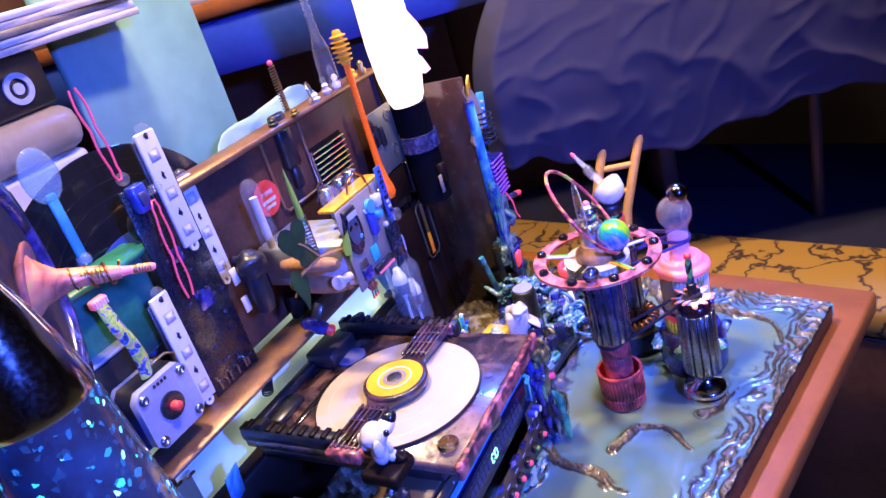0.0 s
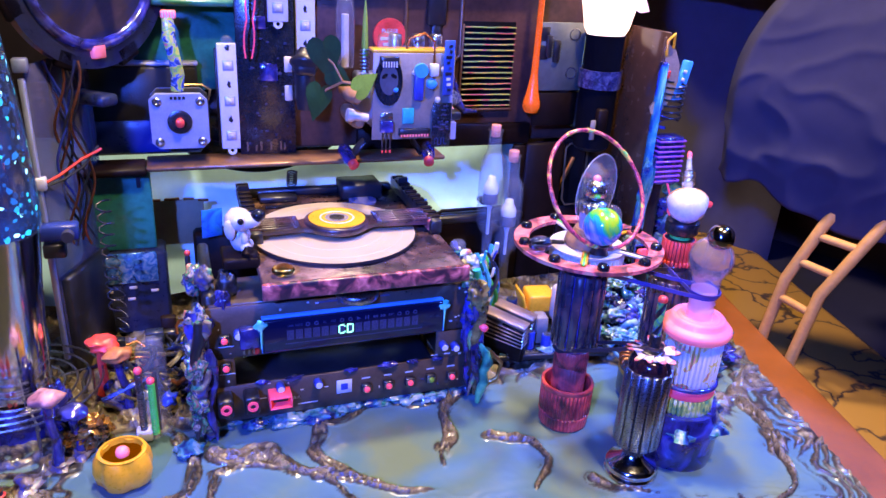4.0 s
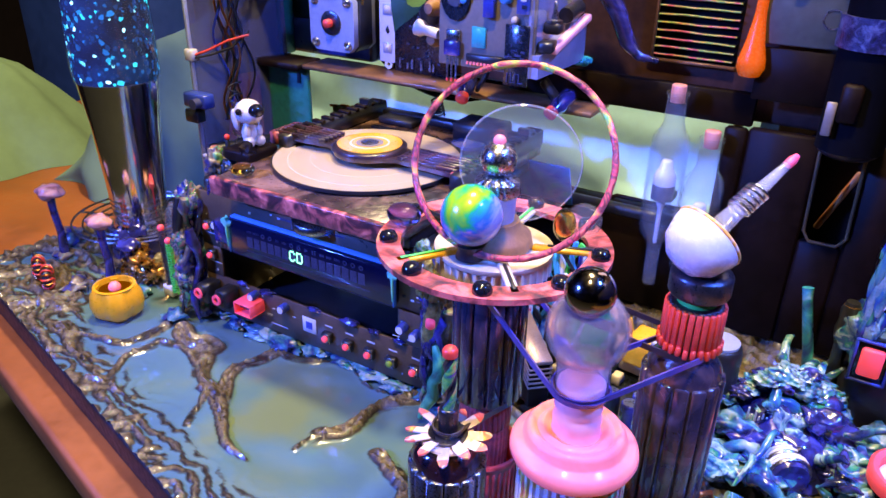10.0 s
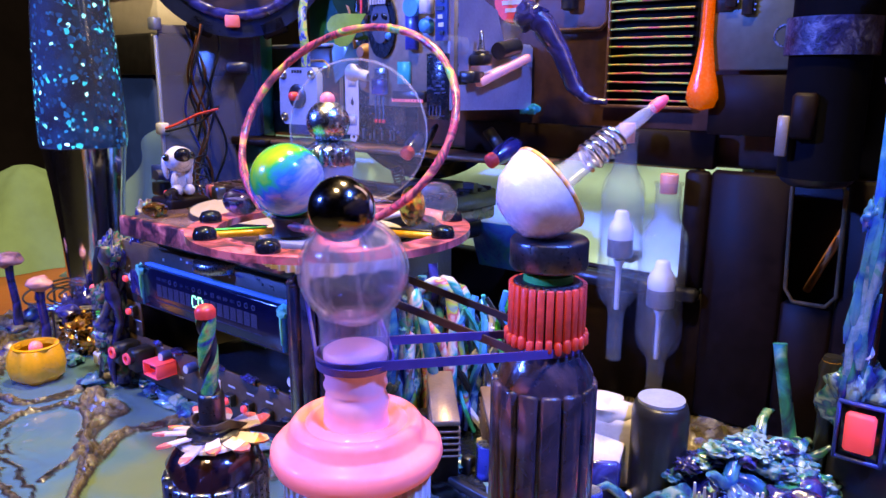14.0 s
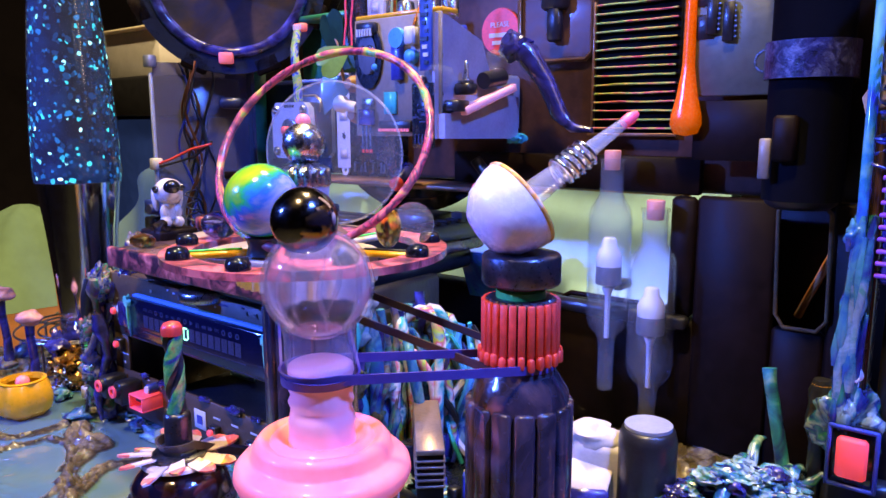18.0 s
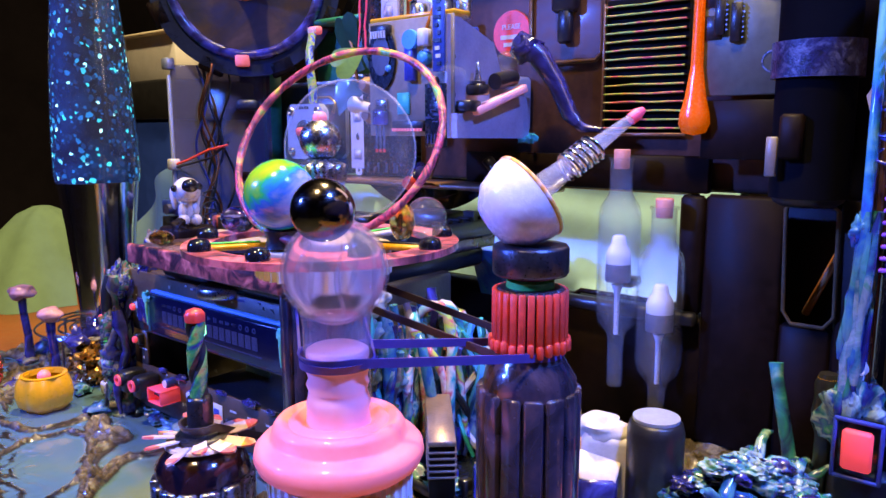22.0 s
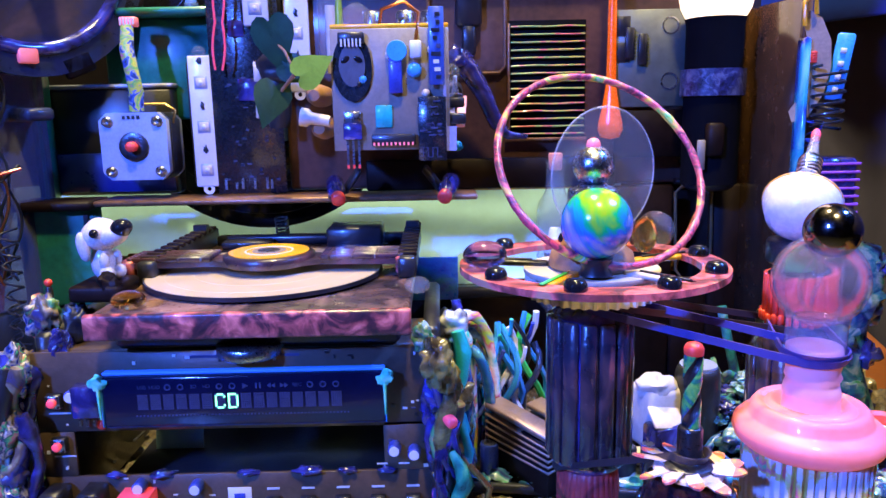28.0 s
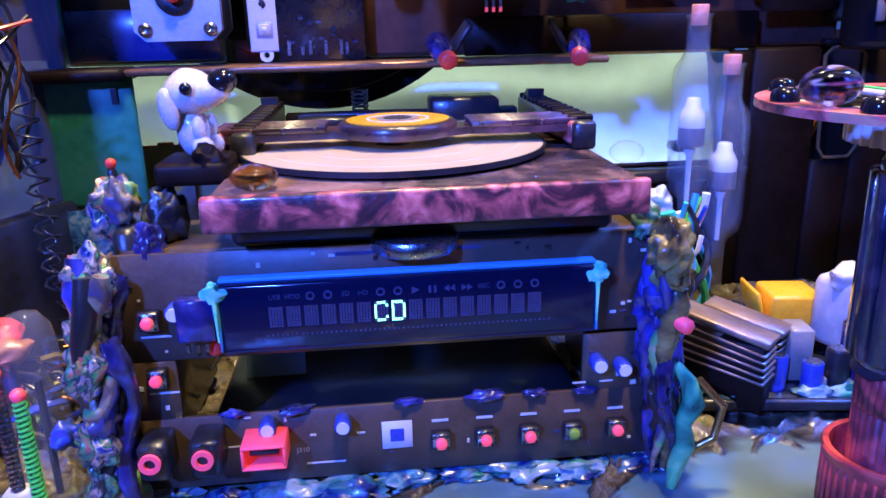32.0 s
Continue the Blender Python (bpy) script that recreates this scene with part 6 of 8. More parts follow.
# added strands imitate streaks of reflected light inside the ball
for i in range(7):
    a = 0.9 * i + 0.3
    fold = [(12.4 * math.sin(q) * math.cos(a + 0.12 * math.sin(3 * q)), 12.4 * math.sin(q) * math.sin(a + 0.12 * math.sin(3 * q)), 140.4 - 12.4 * math.cos(q)) for q in [0.5 + 0.13 * k for k in range(15)]]
    part("light_streak", tube(fold, [0.2 + 0.5 * math.sin(math.pi * k / 14) for k in range(15)], 8), NECK_STREAK_GLASS, pk)
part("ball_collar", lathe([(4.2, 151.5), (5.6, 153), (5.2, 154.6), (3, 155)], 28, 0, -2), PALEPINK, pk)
part("steel_ball", ball(8.2, 0.5, -4, 156.6, 40, 26), mat("black_steel", (0.30, 0.26, 0.25), 0.10, metal=1.0, vary=0.3, scale=60, bump=0.03), pk, "black polished ball")

dr = thing("drill_column", 164, -114, 1.5, "steel motor rotor with a petal fan and a painted twist drill", "machine")
part("foot", lathe([(17.5, -1.5), (17.5, 2.4), (16.6, 3), (16.6, 4.4), (17.2, 5), (17.2, 7), (15, 9), (8, 13), (6.5, 16)], 48), CHROME, dr, "turned chrome foot")
part("gear_neck", ring_plate(3, 6.4, 15, 24, teeth=20, tooth=0.8), DARKSTEEL, dr)
part("core", lathe([(9, 24), (12.6, 26), (12.8, 80), (10, 84)], 36), BLACK, dr)
for i in range(14):
    part("lamination", mv(box(3.4, 5.4, 56, 13, 0, 24.5, 0.5), 0, 0, 0, 0, 0, 360 * i / 14), STEEL, dr)
winding(dr, 12, 83, mat("plum_varnish", (0.05, 0.018, 0.025), 0.12, metal=0.4, vary=0.4, scale=100, coat=1.0), 14)
PETAL = splat("painted_petal", [(0.62, 0.48, 0.44), (0.72, 0.58, 0.54), (0.74, 0.62, 0.58), (0.70, 0.55, 0.20), (0.70, 0.20, 0.18)], 110, 0.35, coat=0.4, stops=[0.30, 0.45, 0.58, 0.66, 0.72])
PETALTIP = splat("painted_petal_tip", [(0.75, 0.60, 0.55), (0.85, 0.14, 0.12), (0.85, 0.18, 0.14), (0.80, 0.50, 0.08)], 160, 0.35, coat=0.4)
for i in range(11):
    a = 360 * i / 11
    tilt = pose(0, 0, 91.6, 14, 6 * math.sin(i * 2.3), a)
    part("petal", xf(prism([(4, -1.4), (9, -2.5), (13, -2.4), (13, 1.8), (9, 1.6), (4, 1.4)], 0, 0.5), tilt), PETAL, dr)
    part("petal_tip", xf(prism([(13, -2.4), (15.4, -1.4), (16.6, 0.0), (15.4, 1.4), (13, 1.8)], -0.1, 0.6), tilt), PETALTIP, dr)
part("winding_dome", lathe([(13.4, 80), (13.2, 84), (11.4, 87.6), (8, 89.6), (4, 90)], 40, wob=0.04), MATS["plum_varnish"], dr, "plum varnished winding dome")
part("fan_plate", lathe([(9.5, 89.6), (10.4, 90.2), (10, 91)], 32), PETAL, dr)
part("fan_hub", lathe([(7.4, 91.6), (7.4, 92.6), (5.6, 93.4)], 32), DARKSTEEL, dr)
part("chuck", lathe([(3.7, 88), (3.7, 103), (3.4, 104), (2.6, 104.4)], 28), DARKSTEEL, dr)


def twist_drill(r, z0, z1, turns, steps=44, n=20):
    """A drill bit: a round bar with two spiral flutes; the lands and the flutes apart."""
    land, flute = ([], []), ([], [])
    rows = []
    for k in range(steps + 1):
        c = k / steps
        turn = 2 * math.pi * turns * c
        row = []
        for j in range(n):
            q = 2 * math.pi * j / n
            deep = max(0.0, math.cos(2 * q)) ** 1.5
            rr = r * (1 - 0.42 * deep)
            row.append(Vector((rr * math.cos(q + turn), rr * math.sin(q + turn), z0 + (z1 - z0) * c)))
        rows.append(row)
    for k in range(steps):
        for j in range(n):
            w_ = (j + 1) % n
            into = flute if math.cos(2 * 2 * math.pi * (j + 0.5) / n) > 0.1 else land
            q = len(into[0])
            into[0].extend([rows[k][j], rows[k][w_], rows[k + 1][w_], rows[k + 1][j]])
            into[1].append((q, q + 1, q + 2, q + 3))
    return land, flute


land_geo, flute_geo = twist_drill(2.8, 103, 126.5, 0.85)
part("land", land_geo, splat("drill_green", [(0.02, 0.06, 0.08), (0.03, 0.05, 0.20), (0.04, 0.34, 0.10), (0.25, 0.55, 0.10), (0.60, 0.10, 0.08)], 110, 0.25, coat=0.6), dr, "green painted spiral land")
part("flute", flute_geo, BLACK, dr)
part("drill_tip", lathe([(2.8, 126.4), (2.9, 128.4), (2.2, 129.6), (0.6, 130.2)], 18), RED, dr)

# rubber bands between the columns
def flat_loop(pts, thick=0.7, tall=2.6):
    """A closed flat strip standing on edge along points."""
    vs, fs = [], []
    k = len(pts)
    mid = sum(pts, Vector((0, 0, 0))) / k
    for i, p in enumerate(pts):
        d = (pts[(i + 1) % k] - pts[i - 1]).normalized()
        n_ = Vector((d.y, -d.x, 0)).normalized()
        twist = 0.5 * math.sin(i * 2 * math.pi / k)
        u = Vector((0, 0, 1)) * math.cos(twist) + n_ * math.sin(twist)
        for sx, sz in ((0, -1), (1, -1), (1, 1), (0, 1)):
            vs.append(p + n_ * thick * sx + u * (tall / 2) * sz)
    for i in range(k):
        q = (i + 1) % k
        for j in range(4):
            w_ = (j + 1) % 4
            fs.append((i * 4 + j, i * 4 + w_, q * 4 + w_, q * 4 + j))
    return vs, fs


def band(name, a, b, ra, rb, z1, z2, material, label):
    """A flat rubber band running round two posts."""
    a, b = Vector((*a, 0)), Vector((*b, 0))
    d = (b - a).normalized()
    n_ = Vector((-d.y, d.x, 0))
    pts = []
    for i in range(13):
        t = math.pi * (0.5 + i / 12)
        pts.append(a + ra * (math.cos(t) * d + math.sin(t) * n_) + Vector((0, 0, z1)))
    for i in range(13):
        t = math.pi * (-0.5 + i / 12)
        pts.append(b + rb * (math.cos(t) * d + math.sin(t) * n_) + Vector((0, 0, z2)))
    vs, fs = flat_loop([p - a for p in pts])
    ob = solid(name, ([Vector((v.x, v.y, z1 + (v.z - z1) * 1.0)) for v in vs], fs), material, label, "rubber band", group="rubber bands")
    ob.location = (a.x * 0.001, a.y * 0.001, 0)
    return ob


BANDBLUE = mat("blue_rubber", (0.07, 0.05, 0.26), 0.5, vary=0.3, scale=60)
BANDDARK = mat("dark_rubber", (0.03, 0.02, 0.03), 0.5, vary=0.3, scale=60)
band("rubber_band", (207, -99), (229, -40), 9.3, 9.6, 123, 114.6, BANDBLUE, "blue rubber band stretched between two columns")
band("rubber_band", (207, -99), (147, -50.5), 9.3, 10.5, 121.5, 127.5, BANDBLUE, "blue rubber band stretched between two columns")
band("rubber_band", (164, -114), (147, -50.5), 5.2, 12.8, 97, 62, BANDDARK, "black rubber band stretched between two columns")
band("rubber_band", (147, -50.5), (229, -40), 10.6, 9.8, 128.6, 113, BANDDARK, "brown rubber band stretched between two columns")

# ---- the left side ----
lamp = thing("glitter_lamp", -216, 41, 28, "blue glitter lamp with a polished chrome foot", "lamp")
part("chrome_foot", lathe([(21.6, -4), (22, 0), (20.6, 2), (21.3, 4), (20.5, 6), (21.3, 8), (20.5, 10), (21, 13), (22.2, 40), (25.2, 80), (29, 115)], 72), CHROME, lamp, "polished chrome foot")


def fluid_material():
    m, ns, ln = nodes_of("blue_glitter_fluid")
    p = principled(ns)
    co = ns.new("ShaderNodeTexCoord")
    n = ns.new("ShaderNodeTexNoise")
    n.inputs["Scale"].default_value, n.inputs["Detail"].default_value = 45, 4
    ln.new(co.outputs["Object"], n.inputs["Vector"])
    r = ns.new("ShaderNodeValToRGB")
    r.color_ramp.elements[0].color, r.color_ramp.elements[1].color = (0.0002, 0.0025, 0.018, 1), (0.0008, 0.035, 0.11, 1)
    r.color_ramp.elements[0].position, r.color_ramp.elements[1].position = 0.38, 0.66
    ln.new(n.outputs["Fac"], r.inputs["Fac"])
    ln.new(r.outputs["Color"], p.inputs["Base Color"])
    ln.new(r.outputs["Color"], p.inputs["Emission Color"])
    p.inputs["Emission Strength"].default_value = 0.22
    p.inputs["Roughness"].default_value, p.inputs["Coat Weight"].default_value = 0.1, 0.6
    return m


def flake_material():
    m, ns, ln = nodes_of("glitter_flakes")
    p = principled(ns)
    g = ns.new("ShaderNodeNewGeometry")
    r = ns.new("ShaderNodeValToRGB")
    els = r.color_ramp.elements
    els[0].color, els[1].color = (0.001, 0.014, 0.06, 1), (0.50, 0.95, 1.0, 1)
    els[0].position, els[1].position = 0.55, 1.0
    els.new(0.78).color = (0.003, 0.08, 0.26, 1)
    els.new(0.91).color = (0.02, 0.42, 0.52, 1)
    ln.new(g.outputs["Random Per Island"], r.inputs["Fac"])
    ln.new(r.outputs["Color"], p.inputs["Base Color"])
    ln.new(r.outputs["Color"], p.inputs["Emission Color"])
    p.inputs["Emission Strength"].default_value = 2.6
    p.inputs["Roughness"].default_value = 0.2
    return m


FLUID = [(29, 115), (29.8, 121), (29.4, 150), (27.4, 190), (24.0, 232), (21.4, 260)]
part("fluid", lathe(FLUID, 64), fluid_material(), lamp, "lit blue fluid")
random.seed(11)


def flakes(count):
    vs, fs = [], []
    for _ in range(count):
        z = 116 + 142 * random.random() ** 1.15
        for (r0, z0), (r1, z1) in zip(FLUID, FLUID[1:]):
            if z0 <= z <= z1:
                r = r0 + (r1 - r0) * (z - z0) / (z1 - z0)
        a = random.uniform(0, 2 * math.pi)
        s = random.uniform(0.7, 1.6) + 1.5 * random.random() ** 3
        nrm = Vector((math.cos(a), math.sin(a), 0))
        t1, t2 = Vector((-math.sin(a), math.cos(a), 0)), Vector((0, 0, 1))
        rot = random.uniform(0, 6.28)
        u_, w_ = math.cos(rot) * t1 + math.sin(rot) * t2, -math.sin(rot) * t1 + math.cos(rot) * t2
        c = nrm * (r + 0.25) + Vector((0, 0, z))
        k = len(vs)
        pts = [c + s * (math.cos(q) * u_ + 0.75 * math.sin(q) * w_) for q in (0, 1.05, 2.1, 3.14, 4.19, 5.24)]
        pts = [p_ * random.uniform(0.994, 1.004) for p_ in pts]
        vs += pts + [p_ - 0.2 * nrm for p_ in pts]
        fs += [tuple(range(k, k + 6))] + [(k + i, k + 6 + i, k + 6 + (i + 1) % 6, k + (i + 1) % 6) for i in range(6)]
    return vs, fs


fl = part("glitter", flakes(1100), flake_material(), lamp, "floating glitter flakes", smooth=False)
tagged(fl, kind="stuff")
part("glass_bottle", lathe([(29.8, 114.5), (30.8, 121), (30.4, 150), (28.4, 190), (25.0, 232), (22.4, 260)], 64), thin_glass("bottle_glass", (0.85, 0.94, 1.0), 0.99, 0.03, 1.0), lamp)
part("top_cap", lathe([(22.4, 258), (22.8, 261), (19.5, 278), (14.5, 298), (10, 312), (6.5, 318), (0.1, 319)], 56), CHROME, lamp, "polished chrome cap")
stand = thing("wire_stand", -216, 41, 30, "spiral steel wire stand round the lamp foot", "stand")
for k, rr in enumerate((28, 36, 44, 52)):
    part("wire_ring", tube(circle(rr, 56, 0.6 * k), 0.8, 6, closed=True), STEEL, stand)
for k in range(4):
    part("wire_spoke", mv(box(30, 1.4, 1.2, 40, 0, -1.4), 0, 0, 0, 0, 0, 90 * k + 20), STEEL, stand)
    part("wire_leg", mv(tube([(46, 0, -1), (46, 0, -27)], 1.0, 6), 0, 0, 0, 0, 0, 90 * k + 20), STEEL, stand)
part("plinth", lathe([(27, -27), (26, -6), (24, -5)], 32), PURPLEDARK, stand)

pan = thing("lilac_plastic_sheet", -180, 120, 0, "clear lilac plastic panel with wires behind it", "panel")
part("panel", mv(box(2.4, 78, 214, 0, 0, 18, 0.6), 4, 8, 0, 0, 0, -22), PANELGLASS, pan, "clear lilac plastic sheet")
part("panel_edge", mv(box(4, 3, 206, 0, -31, 18, 0.6), -1, 0, 0, 0, 0, -22), ALU, pan)
part("base_block", mv(box(10, 74, 80, 0, 0, 2, 2), 6, 8, 0, 0, 0, -22), BLACK, pan)
part("clip", box(9, 7, 9, -12, -29, 150, 1), WHITEP, pan)
part("clip", box(9, 7, 9, -12, -29, 228, 1), ALU, pan)
part("blue_trimmer", box(24, 11, 11, -4, -34, 116, 1.2), BLUEP, pan)
part("trimmer_knob", mv(lathe([(4, 0), (4, 6)], 16), 2, -40, 121, 90), DIMSEG, pan)
part("black_trimmer", box(14, 9, 10, -8, -36, 104, 1), BLACK, pan)
WIRES = [BLACK, COPPER, DARKBLUE, BLACK, COPPER, BLUEP]
random.seed(7)
for i in range(8):
    x0, y0_ = random.uniform(2, 22), random.uniform(-14, 10)
    pts = [Vector((x0 + 5 * math.sin(j * 0.55 + i), y0_ + 4 * math.cos(j * 0.5 + i), 232 - 6.5 * j)) for j in range(21)]
    part("wire", tube(pts, 0.9, 5), WIRES[i % 6], pan)
part("cross_wire", tube([(-10, -30, 154), (0, -24, 158), (14, -14, 166), (26, -4, 170)], 1.0, 6), RED, pan)
part("cross_wire", tube([(-10, -30, 152), (2, -24, 155), (14, -12, 160), (24, -2, 172)], 1.0, 6), BLACK, pan)
part("coiled_wire", tube([(24 + 5 * math.cos(i * 0.9), -22 + 5 * math.sin(i * 0.9), 138 - 1.25 * i) for i in range(70)], 0.7, 5), BLACK, pan)
part("coiled_wire", tube([(28 + 4 * math.cos(i * 0.8 + 2), -30 + 4 * math.sin(i * 0.8), 100 - 1.1 * i) for i in range(60)], 0.35, 5), DARKSTEEL, pan)

clutter = thing("cable_clutter", -120, 70, 5, "heap of dark cables and small parts behind the player", "cables")
random.seed(19)
for i in range(30):
    a = random.uniform(0, 6.28)
    c = Vector((random.uniform(-40, 26), random.uniform(-30, 40), random.uniform(6, 26)))
    rr = random.uniform(8, 20)
    pts = [c + Vector((rr * math.cos(a + q * 0.5), rr * math.sin(a + q * 0.5) * random.uniform(0.7, 1), 5 * math.sin(q + i))) for q in range(9)]
    part("cable", tube(pts, random.choice((0.9, 1.3, 1.8)), 6), random.choice((BLACK, BLACK, DARKBLUE, COPPER, OLIVE, BLUEP)), clutter)
for i in range(12):
    part("component", box(random.uniform(6, 16), random.uniform(6, 12), random.uniform(8, 34), random.uniform(-44, 22), random.uniform(-10, 50), 0, 1), random.choice((BLACK, DARKBLUE, PCBGREY, CHOCOLATE)), clutter)
for i in range(10):
    part("lump", blob(random.uniform(5, 9), random.uniform(-44, 24), random.uniform(-34, 20), random.uniform(2, 12), i, 0.5, 1.2, 1.2, 0.8, 14, 10), random.choice((OLIVE, PURPLEDARK, LUMP)), clutter)

jar = thing("upturned_glass_tube", -131, 10, 2, "upturned clear glass tube with springs inside", "glass tube")
part("glass", lathe([(9.5, 0), (9.5, 58), (8.4, 66), (5, 71), (0.1, 72.5)], 32), DOME, jar)
part("rod", lathe([(1.4, 0), (1.4, 46)], 10, 1, 0), DARKSTEEL, jar)
for sx, sy, hh, m_ in ((-8, -10, 48, STEEL), (-1, -11, 40, NEON_G)):
    s_ = part("spring", tube([(sx + p.x, sy + p.y, p.z) for p in helix(2.0, 2.0, hh / 2, 8, 4)], 0.6, 5), m_, jar)
    part("spring_cap", ball(2.6, sx, sy, hh + 6, 14, 10), PINK, s_)
part("white_block", box(10, 8, 9, -8, -9, 0, 1), WHITEP, jar)
part("blue_dab", blob(5, 9, -4, 26, 3, 0.4), BLUEP, jar)


def mushroom(x, y, h, cap, stem, tilt, r=9):
    t = thing("mushroom", x, y, 0, "little clay mushroom with a pink cap and dark stem", "mushroom", group="mushrooms", rx=tilt, ry=tilt)
    part("stem", tube([(0, 0, 0), (1.5, 0.6, h * 0.4), (-0.6, 0, h * 0.75), (0, 0, h)], [4.2, 3.0, 2.8, 3.4], 12), stem, t)
    part("cap", blob(r, 0, 0, h + 2, x, 0.2, 1.15, 1.0, 0.62, 22, 14), cap, t)
    part("foot", blob(7, 0, 0, 2, x + 1, 0.4, 1.2, 1.2, 0.5, 14, 8), LUMP, t)


CAPP = splat("dusty_pink", [(0.20, 0.07, 0.07), (0.55, 0.24, 0.20), (0.65, 0.35, 0.30)], 70, 0.45)
mushroom(-263, -2, 56, CAPP, PURPLEDARK, 3, 9)
mushroom(-190, -13, 51, CAPP, PURPLEDARK, 0, 8)
mushroom(-150, 34, 46, splat("rust_cap", [(0.25, 0.07, 0.03), (0.60, 0.25, 0.08)], 60, 0.4), PURPLEDARK, -4, 8)
mushroom(-169, 58, 48, RED, RED, 6, 9)
mushroom(-178, -2, 30, PURPLEDARK, PURPLEDARK, -3, 8)
for i, (cx, cy) in enumerate(((-241, -36), (-221, -42))):
    to = thing("wound_coil", cx, cy, 11, "small ring coil wound with red and black wire", "coil", group="wound coils", rx=90, rz=143)
    part("core", tube(circle(5.6, 28), 3.3, 10, closed=True), BLACK, to)
    for k in range(15):
        a = 2 * math.pi * k / 15
        part("turn", tube([(5.6 * math.cos(a) + 3.7 * math.cos(q) * math.cos(a), 5.6 * math.sin(a) + 3.7 * math.cos(q) * math.sin(a), 3.7 * math.sin(q)) for q in [2 * math.pi * j / 10 for j in range(10)]], 0.8, 5, closed=True), COPPER if (k + i) % 2 else RED, to)
pot = thing("flower_pot", -150, -36, 0.5, "round yellow pumpkin pot with a pink bead inside", "pot")
prof = [(12, 0), (16.5, 4), (18, 11), (17, 18), (14.5, 22.5), (12.5, 22.5), (12, 16), (0.1, 14)]
vs_, fs_ = lathe(prof, 60)
part("shell", ([Vector((v.x * (1 - 0.13 * abs(math.cos(2.5 * math.atan2(v.y, v.x)))**4), v.y * (1 - 0.13 * abs(math.cos(2.5 * math.atan2(v.y, v.x)))**4), v.z)) for v in vs_], fs_), YELLOW, pot, "lobed yellow shell")
part("rim", lathe([(12.6, 20), (14, 23.4), (12.2, 23.8), (11.6, 20)], 48), YELLOW, pot)
part("pink_disc", lathe([(9, 14.4), (9.4, 17), (7, 18.4)], 32), PINK, pot)
part("pink_bead", ball(4.2, 0, 0, 21.5, 22, 14), ROSE, pot)
gl = thing("gold_nugget", -174, 4, 2, "crumpled gold-leaf nugget on the ground", "nugget")
for i, (gx, gy, gz, rr) in enumerate(((0, 0, 8, 9), (6, -5, 18, 7), (-5, 4, 22, 6), (9, 2, 8, 7), (-8, -3, 12, 7))):
    part("lump", blob(rr, gx, gy, gz, i + 60, 0.6, 1, 1, 0.85, 16, 12, 2.4), GOLDLUMP, gl)
cr = thing("blue_crystal", -192, 10, 2, "dark blue glassy crystal lump", "crystal")
for i in range(4):
    part("shard", blob(8, random.uniform(-8, 8), random.uniform(-6, 6), 8 + 8 * i, i + 80, 0.5, 0.8, 0.8, 1.2, 12, 10, 2.4), PURPLEDARK, cr)
for i, (bx, by, rr, m_) in enumerate(((-205, -30, 6, LUMP), (-280, 20, 8, LUMP), (-250, 20, 7, OLIVE), (-160, -8, 5, RESIN), (-112, -20, 6, RESIN), (-120, 30, 8, OLIVE), (-140, 44, 9, OLIVE), (-205, 70, 10, OLIVE), (-108, 60, 9, PURPLEDARK), (-262, 52, 9, OLIVE))):
    solid("resin_mound", blob(rr, 0, 0, rr * 0.45, i + 90, 0.5, 1.5, 1.3, 0.8, 16, 10), m_, "small glossy resin mound on the ground", "mound", group="resin mounds", x=bx, y=by, z=1)

# ---- the right side ----
SMOKY = mat("smoky_band", (0.16, 0.16, 0.19), 0.3, vary=0.3, scale=60)
CORK = mat("pink_dipped_cork", (0.62, 0.24, 0.17), 0.6, vary=0.35, scale=120)
for vx, vy, foot, wide in ((165, 150, 52, 1.22), (188, 156, 26, 1.32)):
    vial = thing("glass_vial", vx, vy, foot, "slim clear glass vial with a pink stopper", "vial", group="glass vials")

    def w(profile, k=wide):
        return [(r * k, z) for r, z in profile]

    part("glass", lathe(w([(3.6, -16), (3.8, -14), (3.8, 10), (4.6, 15), (8.6, 21), (9.8, 28), (9.8, 80), (9.0, 87), (6.4, 92), (5.2, 95), (5.2, 112), (5.8, 112.5), (5.8, 114), (4.8, 114), (4.6, 97), (9.1, 80), (9.1, 29), (4.0, 17), (3.2, -15)]), 40), VIALG, vial)
    part("inner_cap", lathe(w([(5.6, 55), (5.8, 60), (4.6, 64), (3.4, 66), (3.0, 70), (2.2, 71)]), 26), MILK, vial, "milky inner cap")
    part("inner_band", lathe(w([(5.7, 45), (5.8, 46), (5.8, 54), (5.6, 55)]), 26), SMOKY, vial)
    part("inner_funnel", lathe(w([(2.2, 16), (2.5, 32), (4.8, 38), (5.2, 45)]), 22), DOME, vial)
    part("inner_rod", lathe([(1.4, 14), (1.6, 38), (3.4, 43)], 12), MILK, vial)
    part("stopper", lathe(w([(3.4, 108), (3.7, 118), (3.3, 118.6)]), 20), CORK, vial, "pink-dipped cork")
    part("wall_clip", box(10, 14, 5, 0, 14, 40, 1), BLACK, vial)

eb = thing("electronics_board", 170, 62, 4, "dark circuit board crowded with capacitors and heat sinks", "circuit board", rz=-8)
part("board", box(128, 84, 3, 0, 0, 4, 0.6), PCBBLACK, eb)
for fx in (-56, 56):
    for fy in (-36, 36):
        part("foot", lathe([(4, -4), (4, 4)], 12, fx, fy), BLACK, eb)
TANMETAL = mat("worn_tan_metal", (0.33, 0.22, 0.15), 0.35, metal=0.4, vary=0.4, scale=80)
